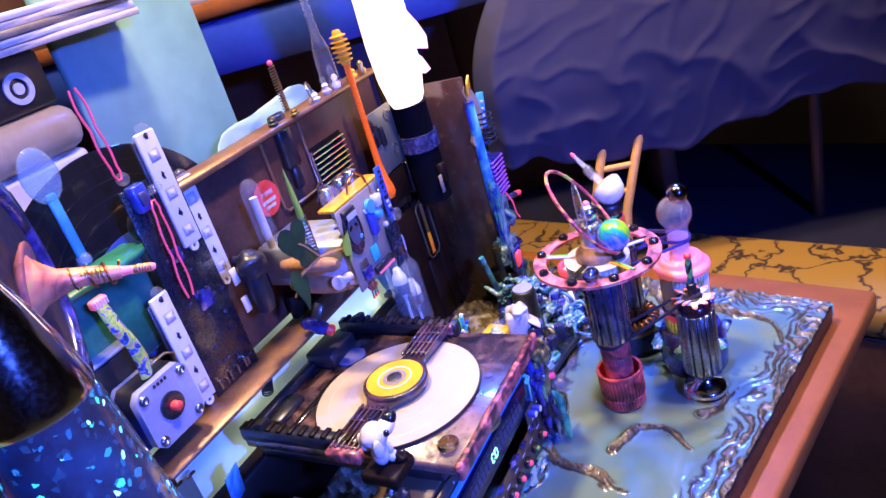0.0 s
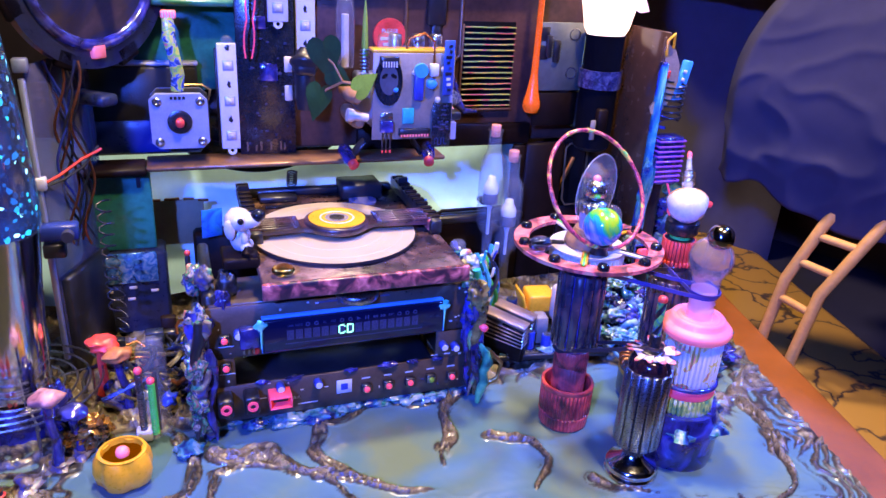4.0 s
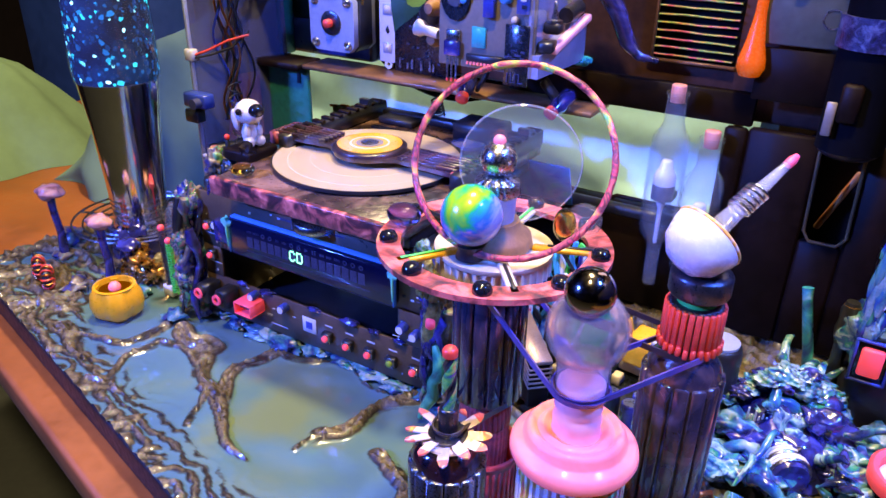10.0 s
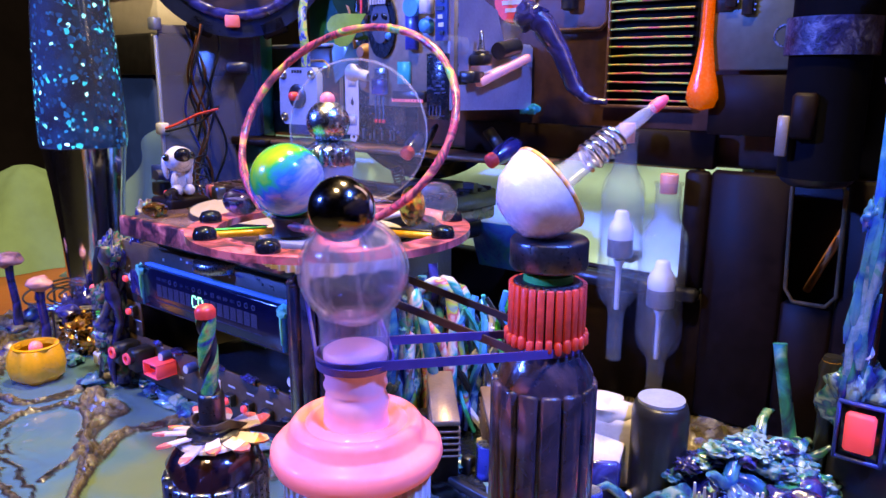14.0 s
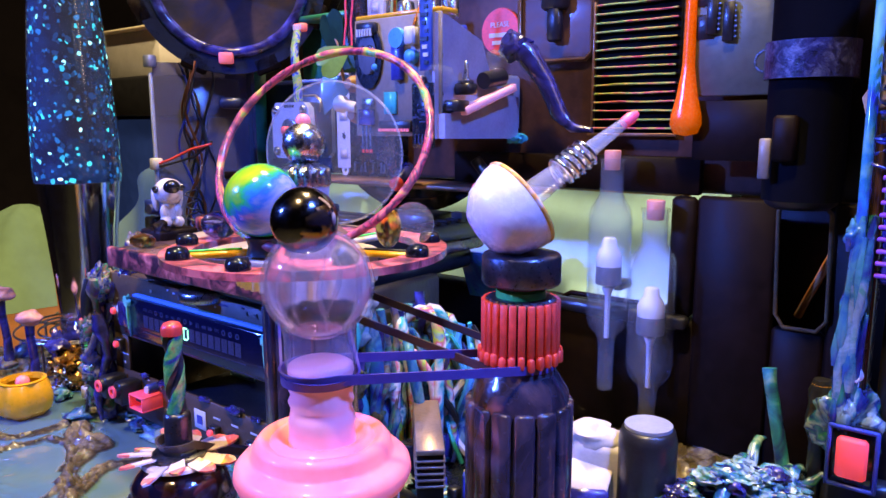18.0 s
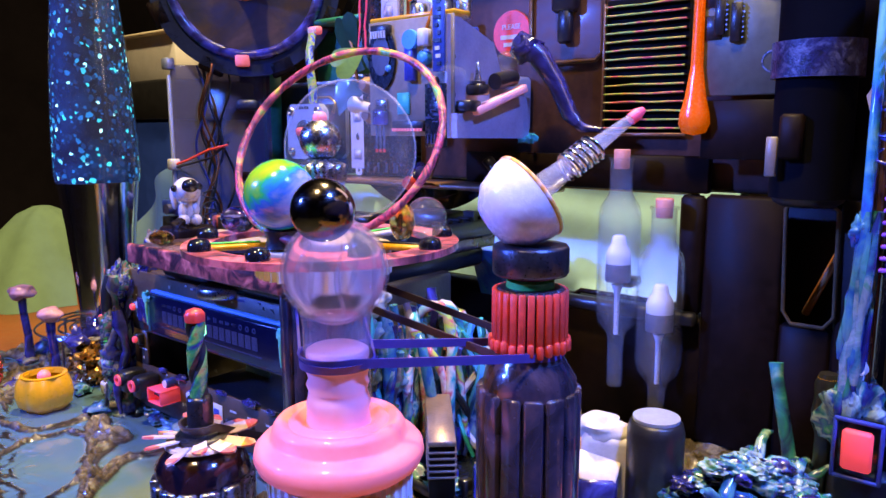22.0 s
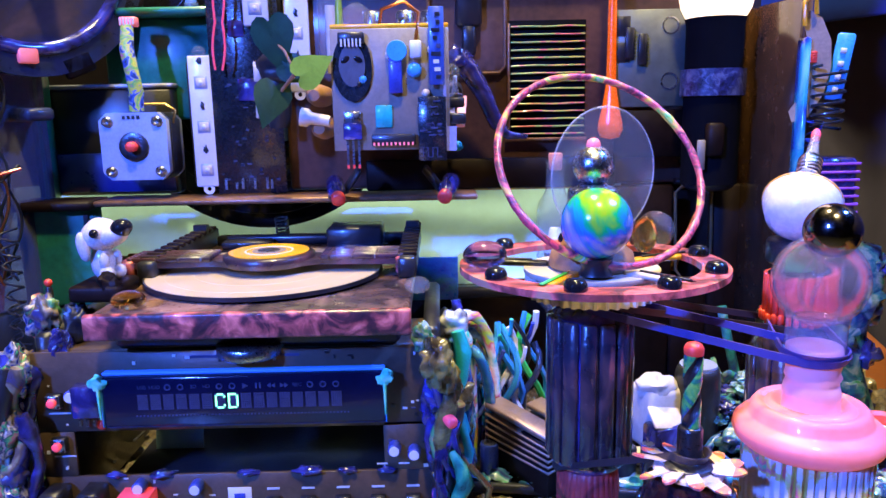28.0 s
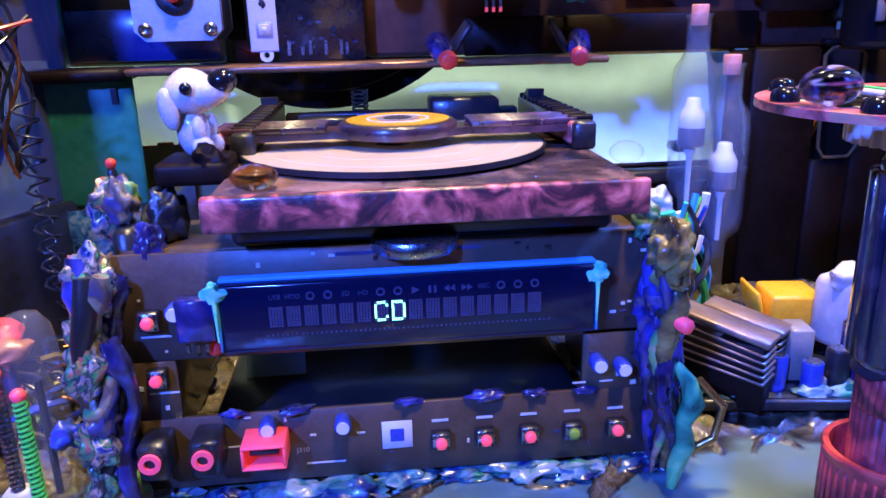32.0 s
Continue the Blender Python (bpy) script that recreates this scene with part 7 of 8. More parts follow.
for i, (hx, hy, ln_, top) in enumerate(((-34, -34, 44, 38), (-16, -14, 36, 32))):
    hs = part("heat_sink", mv(box(ln_, 13, 3, 0, 0, 0, 0.6), hx, hy, top, 0, 9, -39), TANMETAL, eb, "finned tan heat sink")
    for k in range(5):
        part("heat_fin", mv(box(ln_ - 1, 13.6, 0.9, 0, 0, 0, 0.2), hx, hy, top - 3.6 - 3.4 * k, 0, 9 - k, -39), TANMETAL, hs)
    part("heat_core", mv(box(ln_ - 3, 12, top - 9, 0, 0, 0, 0.5), hx, hy, 6, 0, 0, -39), CHOCOLATE, hs)
tr = part("transformer", box(24, 24, 16, 16, 20, 18, 2, 2), YELLOW, eb, "yellow-wrapped transformer")
part("transformer_core", box(30, 14, 9, 16, 20, 9, 1), CREAM, tr)
part("transformer_flap", mv(box(2, 24, 20, 0, 0, 0, 0.6), 2, 20, 16, 0, -14), YELLOW, tr)
part("white_block", box(26, 18, 22, 44, 12, 8, 1.5), PCBTAN, eb, "pale plastic block")
part("cream_block", box(20, 9, 7, 34, -12, 8, 0.8), CREAM, eb)
part("white_relay", box(10, 14, 24, 4, -20, 8, 1), PCBTAN, eb)


def capacitor(x, y, r, h, parent, body=PURPLEDARK):
    c = part("capacitor", lathe([(r * 0.92, 7), (r, 8), (r, 9), (r * 0.93, 10), (r, 11), (r, 7 + h - 1), (r * 0.93, 7 + h)], 24, x, y), body, parent)
    part("capacitor_top", lathe([(r * 0.78, 7 + h), (r * 0.78, 7.5 + h), (0.1, 7.6 + h)], 20, x, y), STEEL, c)


random.seed(23)
for x, y, r, h in ((-52, -30, 5, 17), (-46, -18, 5, 19), (-52, -6, 4.4, 16), (-48, 8, 5, 20), (-56, 20, 4.4, 15), (-8, -30, 5, 16), (6, -34, 4.4, 14), (18, -30, 5, 18), (-6, 28, 5, 16), (30, -32, 5, 17), (-40, 30, 6, 22), (30, -20, 4, 15), (50, -30, 5, 18), (52, 32, 5, 14)):
    capacitor(x, y, r, h, eb, random.choice((PURPLEDARK, BLUEP, BLACK)))
for i in range(26):
    part("component", box(random.uniform(3, 8), random.uniform(3, 8), random.uniform(3, 10), random.uniform(-58, 58), random.uniform(-38, 38), 7, 0.6), random.choice((BLACK, BLUEP, CREAM, PCBTAN, YELLOW, TEAL)), eb)
for i in range(9):
    part("glue", blob(random.uniform(4, 7), random.uniform(-60, 60), random.choice((-40, -36, 34)), 8, i + 120, 0.5, 1.4, 1.0, 0.7, 14, 8), RESIN, eb)
for i in range(16):
    a0, top = random.uniform(-8, 8), random.uniform(58, 84)
    pts = [Vector((-58 + 1.9 * i + 7 * math.sin(q * 0.7 + a0), -8 + 1.6 * i + 6 * math.cos(q * 0.6 + i), top - q * (top - 8) / 9)) for q in range(10)]
    part("hanging_cable", tube(pts, random.choice((1.2, 1.6, 2.0)), 6), random.choice((TEAL, NEON_G, WHITEP, BLACK, BLUEP, DARKBLUE, CYAN)), eb)
part("front_rail", box(120, 4, 5, -2, -44, 4, 1), BLACK, eb)

bigc = solid("big_capacitor", lathe([(11, 0), (12, 2), (12, 52), (11, 56), (9.6, 57)], 36), BLACK, "large black capacitor with a pale metal top", "capacitor", x=229, y=60, z=3)
part("metal_top", lathe([(9.8, 57), (9.8, 58.4), (0.1, 58.8)], 32), ALU, bigc)
wb = thing("crumpled_white_box", 208, 62, 14, "crumpled white plastic box", "box")
part("box", mv(join(box(26, 22, 34, 0, 0, 2, 4, 2), blob(9, -3, -2, 36, 4, 0.3, 1.3, 1.0, 0.7, 20, 14)), 0, 0, 0, 0, 0, 24), mat("aged_white", (0.60, 0.54, 0.46), 0.5, vary=0.3, scale=40), wb)
part("tan_flap", mv(box(20, 13, 2, 0, 0, 0, 0.6), 0, -16, 22, 40, 12, 20), CREAM, wb)
part("flap_box", mv(box(20, 14, 22, 0, 0, 0, 1.5), 0, -16, -2, 0, 0, 20), PURPLEDARK, wb)

coral = thing("resin_coral", 285, 30, 2, "heap of blue and green resin coral over small parts", "resin heap")
random.seed(31)
for i in range(46):
    a, d_ = random.uniform(0, 6.28), 54 * math.sqrt(random.random())
    x, y = d_ * math.cos(a), 1.3 * d_ * math.sin(a) + 8
    crest = 30 * math.exp(-((x + 18) / 30) ** 2 - ((y - 44) / 34) ** 2)
    part("coral_lump", blob(random.uniform(5, 10), x, y, random.uniform(3, 12) + max(0, 10 - d_ * 0.2) + crest * random.uniform(0.5, 1.0), i + 140, 0.42, 1.35, 1.2, 0.7, 26, 18, 2.0), random.choice((CORAL, CORAL, RESIN, PURPLEDARK, CORAL)), coral)
for i in range(64):
    a = random.uniform(0, 6.28)
    x, y = random.uniform(-48, 44), random.uniform(-56, 70)
    crest = 34 * math.exp(-((x + 18) / 32) ** 2 - ((y - 44) / 36) ** 2)
    r0 = random.uniform(1.6, 3.6)
    pts = []
    for q in range(9):
        a += random.uniform(-0.5, 0.5)
        x, y = x + 4.2 * math.cos(a), y + 4.2 * math.sin(a)
        pts.append(Vector((x, y, 9 + 0.9 * crest + 4.5 * math.sin(q * 0.9 + i))))
    part("coral_branch", tube(pts, [r0 * k for k in (0.6, 1.0, 1.15, 0.9, 1.1, 0.95, 0.8, 0.7, 0.3)], 10), random.choice((CORAL, CORAL, DRIP, PURPLEDARK, RESIN)), coral)
part("coral_bed", blob(30, -16, 40, 10, 77, 0.3, 1.1, 1.2, 0.75, 30, 20, 1.8), PURPLEDARK, coral)
arch = [Vector((-46 + 5 * q, 22 + 2.2 * q, 24 + 20 * math.sin(math.pi * (q + 1) / 11) + 2.5 * noise.noise(Vector((q * 0.9, 3, 1))))) for q in range(10)]
for dy in (0, 8, 15):
    for q, p in enumerate(arch):
        part("arch_lump", blob(random.uniform(2.6, 4.6), p.x + 2 * dy / 7, p.y + dy, p.z + random.uniform(-2, 2), 700 + q + dy, 0.5, 1.5, 1.1, 0.7, 22, 14, 2.0), (CORAL, PURPLEDARK, CORAL, RESIN)[(q + dy) % 4], coral)
for q in range(16):
    part("white_bristle", tube([(-34 + 1.7 * q, 16 + 0.7 * q, 20), (-34 + 1.8 * q, 14 + 0.7 * q, 32 + random.uniform(-2, 4))], [1.0, 0.5], 6), WHITEP, coral)
for q in range(7):
    part("green_bubble", ball(random.uniform(3, 6), random.uniform(-46, 0), random.uniform(-62, -30), random.uniform(6, 12), 18, 12), random.choice((NEON_G, CORAL, BLUEGLASS)), coral)

coil = thing("copper_coil_core", 270, 40, 16, "wound coil half buried in blue resin", "coil", rz=30)
part("core", mv(lathe([(9, -16), (10, -14), (10, 14), (9, 16)], 28), 0, 0, 0, 90), PURPLEDARK, coil)
for k in range(14):
    part("turn", mv(tube(circle(10.6, 24), 0.9, 5, closed=True), 0, -13 + 2 * k, 0, 90), WHITEP if k % 3 else STEEL, coil)
rc = thing("red_ring_cap", 324, 44, 22, "neon red ring cap lying on the resin", "cap", rx=8)
part("ring", lathe([(14, 0), (16, 1), (16.4, 8), (14.6, 9.6), (12, 8.4), (11.6, 2)], 40), PINK, rc)
part("inside", lathe([(11.6, 1), (11.4, 3), (0.1, 3.4)], 32), CREAM, rc)
part("prop", lathe([(10, -20), (9, 0)], 16), PURPLEDARK, rc)
solid("teal_stick", tube([(0, 0, 0), (-4, 1, 22), (-11, 3, 52), (-12, 4, 58)], [3.4, 3.0, 2.8, 3.2], 12), splat("teal_stick_paint", [(0.02, 0.05, 0.20), (0.04, 0.35, 0.38), (0.45, 0.70, 0.66)], 50, 0.3), "teal painted stick leaning by the wall", "stick", x=273, y=110, z=20)
yl = solid("yellow_eyelet", tube(circle(3.6, 20), 0.55, 6, closed=True), YELLOW, "small yellow ring on a dark knob", "ring", x=284, y=106, z=78)
solid("black_bollard", lathe([(4.6, 0), (3.8, 8), (3.6, 50), (5, 54), (5.6, 60), (4.8, 66), (5.2, 72), (3.4, 77)], 24), BLACK, "black turned post beside the tower", "post", x=284, y=106, z=3)

tower = thing("drip_tower", 306, 106, 0, "tall dark tower running with blue and green resin drips", "tower")
part("core", box(18, 18, 162, 6, 10, 2, 4, 2), BLACK, tower)
# coloured strip stands in for blue LED light on the brown sheet's edge
part("blue_lit_edge", box(3.5, 11, 172, -12, -6, 62, 1.2), splat("blue_led_reflection", [(0.004, 0.01, 0.08), (0.01, 0.04, 0.45), (0.02, 0.25, 0.50), (0.15, 0.45, 0.50)], 36, 0.12, bump=0.3, coat=1.0), tower, "glossy strip down the panel edge, coloured as if lit by the blue LED")
random.seed(41)
for i in range(26):
    x0, y0, top = random.uniform(-14, -7), random.uniform(-12, -3), random.choice((150, 142, 126, 112))
    low = top - random.uniform(36, 76)
    pts = [Vector((x0 + 0.7 * math.sin(q * 0.6 + i) - 0.3 * q, y0 + 0.6 * math.cos(q * 0.5 + 2 * i), top + (low - top) * q / 9)) for q in range(10)]
    r0 = random.uniform(1.2, 2.3)
    part("drip", tube(pts, [r0 * k for k in (0.5, 0.8, 1.0, 1.05, 0.9, 0.8, 0.8, 1.0, 1.35, 0.7)], 12), random.choice((DRIP, DRIP, CORAL, DRIP, PURPLEDARK, RESIN)), tower)
for i in range(6):
    part("drip_lump", blob(random.uniform(2.8, 4.6), random.uniform(-15, -9), random.uniform(-9, -3), 72 + 14 * i, i + 200, 0.35, 0.8, 0.9, 1.5, 24, 18, 2.2), random.choice((CORAL, DRIP, CORAL, MILK) if i in (0, 1, 6) else (DRIP, CORAL)), tower)
part("foot_drip", blob(12, -12, -2, 66, 231, 0.3, 1.0, 0.8, 1.3, 26, 20, 2.2), CORAL, tower)
sw = part("rocker_switch", box(17, 10, 25, -7, -9, 42, 1.5), BLACKGLOSS, tower, "black-framed rocker switch")
part("switch_frame", join(box(18, 2, 1.6, -7, -14, 42, 0.4), box(18, 2, 1.6, -7, -14, 66, 0.4), box(1.6, 2, 25, -15.4, -14, 42, 0.4), box(1.6, 2, 25, 1.4, -14, 42, 0.4)), BLUEP, sw)
part("rocker", mv(box(11, 5, 17, 0, 0, 0, 1.2), -7, -13.5, 46.5, 4), LED, sw, "lit neon red rocker")
part("switch_box", box(30, 26, 40, -4, 6, 3, 3), BLACK, tower)
part("coil_wire", tube([(8 * math.cos(i * 0.6), -12 + 8 * math.sin(i * 0.6), 184 + 0.5 * i) for i in range(70)], 0.9, 6), BLACK, tower)
fb = part("finned_box", box(26, 18, 44, 8, -2, 124, 2), PURPLEDARK, tower, "finned box with violet edges")
for i in range(9):
    part("violet_fin", box(28, 20, 1.6, 8, -2, 127 + 4.6 * i, 0.4), mat("violet_paint", (0.45, 0.10, 0.55), 0.4, vary=0.4, scale=60) if i == 0 else MATS["violet_paint"], fb)
part("pink_string", tube([(10, -10, 126), (14, -14, 112), (12, -16, 100), (18, -16, 92)], 1.0, 6), PINK, tower)

cr2 = thing("resin_creature", 345, 128, 2, "blue-green resin creature with a red-tipped stalk", "resin shape")
part("body", tube([(0, 0, 0), (-4, 4, 30), (2, 6, 60), (10, 0, 88), (8, -2, 104), (-4, 0, 108)], [22, 18, 15, 12, 10, 7], 14), RESIN, cr2)
for i in range(14):
    part("lump", blob(8, 14 * math.cos(i * 2.4), 12 * math.sin(i * 2.4), 6 + 7 * i, i + 240, 0.5, 1, 1, 1, 14, 10), random.choice((RESIN, PURPLEDARK)), cr2)
part("stalk", mv(lathe([(3.6, 0), (3.6, 12), (3.2, 20)], 14), 16, -6, 96, 0, 100, -20), PURPLEDARK, cr2)
part("red_tip", mv(lathe([(3.2, 0), (3.2, 8), (2, 9)], 14), 34, -12, 93, 0, 100, -20), PINK, cr2)

post = thing("smoked_plastic_sheet", 280, 120, 0, "brown translucent plastic side panel", "panel")
part("panel", mv(box(3, 72, 256, 0, 30, 2, 1), 17, -12, 0, 0, 0, 5), mat("smoked_brown", (0.10, 0.045, 0.02), 0.22, vary=0.5, scale=14, coat=0.5), post, "smoked brown sheet")
part("edge_strip", mv(box(5, 4, 252, 0, 0, 2, 1), 17, -14, 0, 0, 0, 5), BROWNCASE, post)
shell = thing("shell_charm", 298, 101, 196, "pale shell-shaped charm wired to the panel edge", "charm")
part("plate", mv(prism([(-9, -30), (-1, -27), (6, -15), (9, 0), (8, 14), (3, 26), (-4, 31), (-6, 24), (-3, 12), (-3, -4), (-6, -16), (-11, -24)], -2, 2), 2, 0, 22, 90, 0, -25), mat("worn_tan_shell", (0.42, 0.30, 0.19), 0.45, vary=0.45, scale=60), shell, "tan crescent plate")
part("back_board", mv(box(9, 3, 36, 0, 0, 0, 1), 13, -2, 4, 0, 8, -25), CYAN, shell, "pale blue strip")
for k in range(4):
    part("pale_chip", mv(box(3, 1, 3, 0, -2.2, 4 + 7 * k, 0.3), 13, -2, 4, 0, 8, -25), WHITEP, shell)
part("red_coil", tube(helix(3.2, 1.2, 5, 12, 24), 0.8, 6), RED, shell)
part("yellow_loop", tube([(-6, -4, 44), (-8, -6, 56), (-2, -6, 62), (0, -4, 50)], 1.2, 6), YELLOW, shell)
part("wire_coil", tube([(4 + 5 * math.cos(i * 0.7) - 0.1 * i, -2 + 4 * math.sin(i * 0.7), -8 - 0.5 * i + 3 * math.sin(i * 0.31)) for i in range(36)], 0.6, 6), BLUEP, shell)

tl = thing("table_lamp", 261, 146, 0, "glowing white fish-shaped glass lamp on a black tube", "lamp")
part("tube", lathe([(17, 150), (17, 246), (18, 250)], 36), mat("sooty_black_tube", (0.004, 0.004, 0.006), 0.75, vary=0.4, scale=40, spec=0.06, coat=0.0), tl, "black lamp tube")
part("collar", ring_plate(17.2, 19.4, 204, 220, 36), splat("glitter_band", [(0.006, 0.006, 0.015), (0.02, 0.02, 0.08), (0.10, 0.11, 0.20)], 200, 0.3), tl, "dark glittered band")
part("clip", box(10, 8, 20, -4, -18, 168, 1.5), CHOCOLATE, tl)
part("pale_tab", box(5, 2, 18, -12, -19, 160, 0.6), PCBTAN, tl)
part("wall_bracket", box(20, 26, 34, 0, 26, 160, 3), BLACK, tl)
part("tube_foot", lathe([(12, 146), (15, 148), (16.5, 151)], 32), BLACK, tl)
vs_, fs_ = lathe([(15, 248), (19, 256), (23, 276), (25, 310), (24, 350), (26, 390), (29, 430), (24, 470), (10, 490)], 44)
part("shade", ([Vector((v.x * 1.1, v.y * 0.85, v.z)) for v in vs_], fs_), VASE, tl, "glowing white glass body")
FIN = glow("lit_frosted_glass", (1.0, 0.62, 0.55), 0.9)
part("fin", mv(prism([(8, 300), (8, 345), (12, 350), (22, 336), (33, 318), (39, 303), (37, 291), (28, 294), (18, 298)], -1.2, 1.2), 0, 0, 0, 90, 0, -30), FIN, tl)
for k in range(5):
    part("fin_ray", mv(tube([(10, 304 + 5 * k, -1.6), (22 + 3 * (4 - k), 300 + 9 * k, -1.6)], 0.5, 5), 0, 0, 0, 90, 0, -30), CREAM, tl)
part("fin", mv(prism([(6, 300), (18, 297), (28, 286), (34, 272), (27, 270), (18, 274), (12, 268), (8, 256)], -1.2, 1.2), 0, 0, 0, 90, 0, -30), FIN, tl)
part("top_fin", mv(prism([(10, 360), (15, 368), (30, 404), (36, 404), (34, 386), (42, 376), (36, 370), (26, 362), (20, 350), (14, 346)], -1.2, 1.2), 0, 0, 0, 90, 0, -30), FIN, tl)
part("stick", tube([(31, -18, 374), (57, -33, 361)], 1.6, 8), STEEL, tl)
part("stick_tip", ball(2.0, 58.5, -34, 360, 10, 8), PINK, tl)
part("eye_ring", mv(ring_plate(4, 7, 0, 1.5, 24), -8, -20.5, 296, 90), FIN, tl)

# ---- the room behind ----
solid("cloth_backdrop", ([Vector((v.x, v.y * 0.45 + 34 * (v.z - 60) / 90, v.z)) for v in draped(430, 128, 3, 9, 2)[0]], draped(430, 128, 3, 9, 2)[1]), CLOTH, "pale green cotton cloth hung in loose folds", "cloth", x=-10, y=204, z=20)


def sloped_cloth(nx=90, nz=36):
    """A pale cloth pulled up to a peak beside the panel and falling away to one side."""
    vs, fs = [], []
    for back in (0, 1):
        for j in range(nz + 1):
            for i in range(nx + 1):
                a, c = i / nx, j / nz
                x = -472 + 258 * a
                top = -16 + 208 * a ** 0.62 + 5 * noise.noise(Vector((a * 6, 0, 3)))
                y = 9 * math.sin(a * 15 + 2.0 * c) * (1 - 0.5 * c) + 14 * noise.noise(Vector((a * 4 + c, c * 2, 6))) - 34 * (1 - c) + 2 * back
                vs.append(Vector((x + 10 * (1 - c) * (a - 0.6), y, -20 + (top + 20) * c)))
    k = (nx + 1) * (nz + 1)
    for j in range(nz):
        for i in range(nx):
            q = j * (nx + 1) + i
            fs.append((q, q + 1, q + nx + 2, q + nx + 1))
            fs.append((k + q + nx + 1, k + q + nx + 2, k + q + 1, k + q))
    return vs, fs


solid("green_cloth", sloped_cloth(), GREENCLOTH, "pale green cloth falling in folds behind the lamp", "cloth", y=158)
cone_vs, cone_fs = lathe([(118, -20.2), (92, 10), (60, 48), (30, 78), (10, 88), (0.5, 89)], 60)
solid("cloth_cone", ([Vector((v.x * (1 + 0.08 * math.sin(7 * math.atan2(v.y, v.x))), v.y * (1 + 0.08 * math.sin(7 * math.atan2(v.y, v.x))), v.z)) for v in cone_vs], cone_fs), GREENCLOTH, "pale green cloth bunched into a cone", "cloth", x=-624, y=160)
sb = thing("blue_cabinet", -770, 430, -719, "dark blue cabinet standing behind the table", "cabinet")
part("body", box(230, 140, 916, 0, 0, 0, 6, 2), mat("deep_blue_plastic", (0.015, 0.05, 0.34), 0.5, vary=0.3, scale=10), sb)
# block added in black for the dark gap between cabinet and carton
part("lid", box(250, 150, 58, 0, 0, 916, 5, 2), BLACK, sb, "black block filling the dark gap under the carton")
wc = thing("white_carton", -770, 430, 255.2, "white cardboard carton on the blue cabinet", "carton")
part("carton", box(230, 110, 66, 0, 0, 0, 2), WHITEP, wc)
part("tan_flap", box(240, 130, 4, 0, -4, 66, 1), CREAM, wc)
hump = thing("draped_heap", 196, 256, -20, "pale green cloth heaped high behind the chassis", "cloth")


def heap_geo():
    vs, fs = blob(1, 0, 0, 0, 12, 0.10, 165, 16, 300, 72, 48, 1.6)
    out = []
    for v in vs:
        k = 7 * noise.noise(Vector((v.x * 0.03, v.z * 0.02 + v.x * 0.02, 3))) + 3.5 * noise.noise(Vector((v.x * 0.09, v.z * 0.05 - v.x * 0.06, 8)))
        out.append(Vector((math.copysign(165 * (abs(v.x) / 165) ** 0.62, v.x), v.y + k, v.z + 10 * noise.noise(Vector((v.x * 0.02, 0, 5))) + 24 * math.exp(-((v.x + 46) / 30) ** 2) * max(0, v.z) / 300)))
    return out, fs


part("cloth_fold", heap_geo(), HEAPCLOTH, hump)
SKY = mat("pale_blue_board", (0.16, 0.33, 0.27), 0.5, vary=0.3, scale=6)
bb = thing("pale_blue_board", 110, 292, -20, "pale blue painted board standing behind the machine", "board")
part("board", box(150, 8, 452, 0, 0, 0, 2), SKY, bb)
pr = thing("cream_printer", -72, 290, -20, "cream and white office machine behind the loudspeaker", "printer")
part("body", box(170, 60, 342, 0, 10, 0, 6, 2), WHITEP, pr, "white body")
part("top_cover", box(178, 66, 34, 0, 6, 342, 14, 3), mat("cream_gold_plastic", (0.50, 0.38, 0.24), 0.35, vary=0.2, scale=20), pr, "cream rounded cover")
part("paper_tray", box(70, 10, 14, 40, -28, 300, 2), WHITEP, pr)
part("dark_slot", box(110, 4, 40, -10, -20, 272, 2), BLACK, pr)
bx = thing("black_set_top_box", -90, 286, 356, "black electronic box with a round control pad", "electronic box")
part("body", box(200, 90, 40, 0, 30, 0, 3), BLACK, bx)
part("pad_ring", mv(ring_plate(7, 11, 0, 1.5, 32), 74, -15, 18, 90), INK, bx)
part("pad_centre", mv(lathe([(4, 0), (4, 1.5)], 20), 74, -15, 18, 90), INK, bx)
for i in range(8):
    part("key", box(5, 1.5, 5, -60 + 16 * (i % 4), -15.6, 10 + 14 * (i // 4), 0.6), INK, bx)
papers = thing("paper_stack", 20, 300, 396, "stack of old papers on the black box", "papers")
for i in range(5):
    part("sheet", mv(box(150, 90, 5, 0, 0, 0, 0.6), 0, 0, 5.2 * i, 0, 0, 6 * (i % 3) - 4), (CREAM, WHITEP, PCBTAN)[i % 3], papers)

shelf = thing("wall_shelf", 520, 420, -720, "dark wooden shelf unit with an orange edge", "shelf", rz=-66)
DW = mat("dark_wood", (0.07, 0.03, 0.02), 0.45, vary=0.5, scale=14)
part("shelf_board", box(900, 200, 16, 0, 80, 1078, 2), DW, shelf)
part("shelf_edge", box(900, 10, 22, 0, -22, 1074, 2), WOOD, shelf, "orange varnished edge")
part("back_board", box(900, 16, 1500, 0, 190, 0), DW, shelf)
for lx in (-440, 440):
    part("upright", box(24, 200, 1500, lx, 84, 0, 3), DW, shelf)
for i, (sx, w_, h_, m_) in enumerate(((-260, 120, 12, PCBTAN), (-120, 90, 18, CREAM), (-10, 120, 9, BLUEP), (110, 80, 22, WOODTAN), (220, 110, 14, WHITEP), (-340, 60, 26, BLACK))):
    part("shelf_item", box(w_, 110, h_, sx, 50, 1094, 2), m_, shelf)
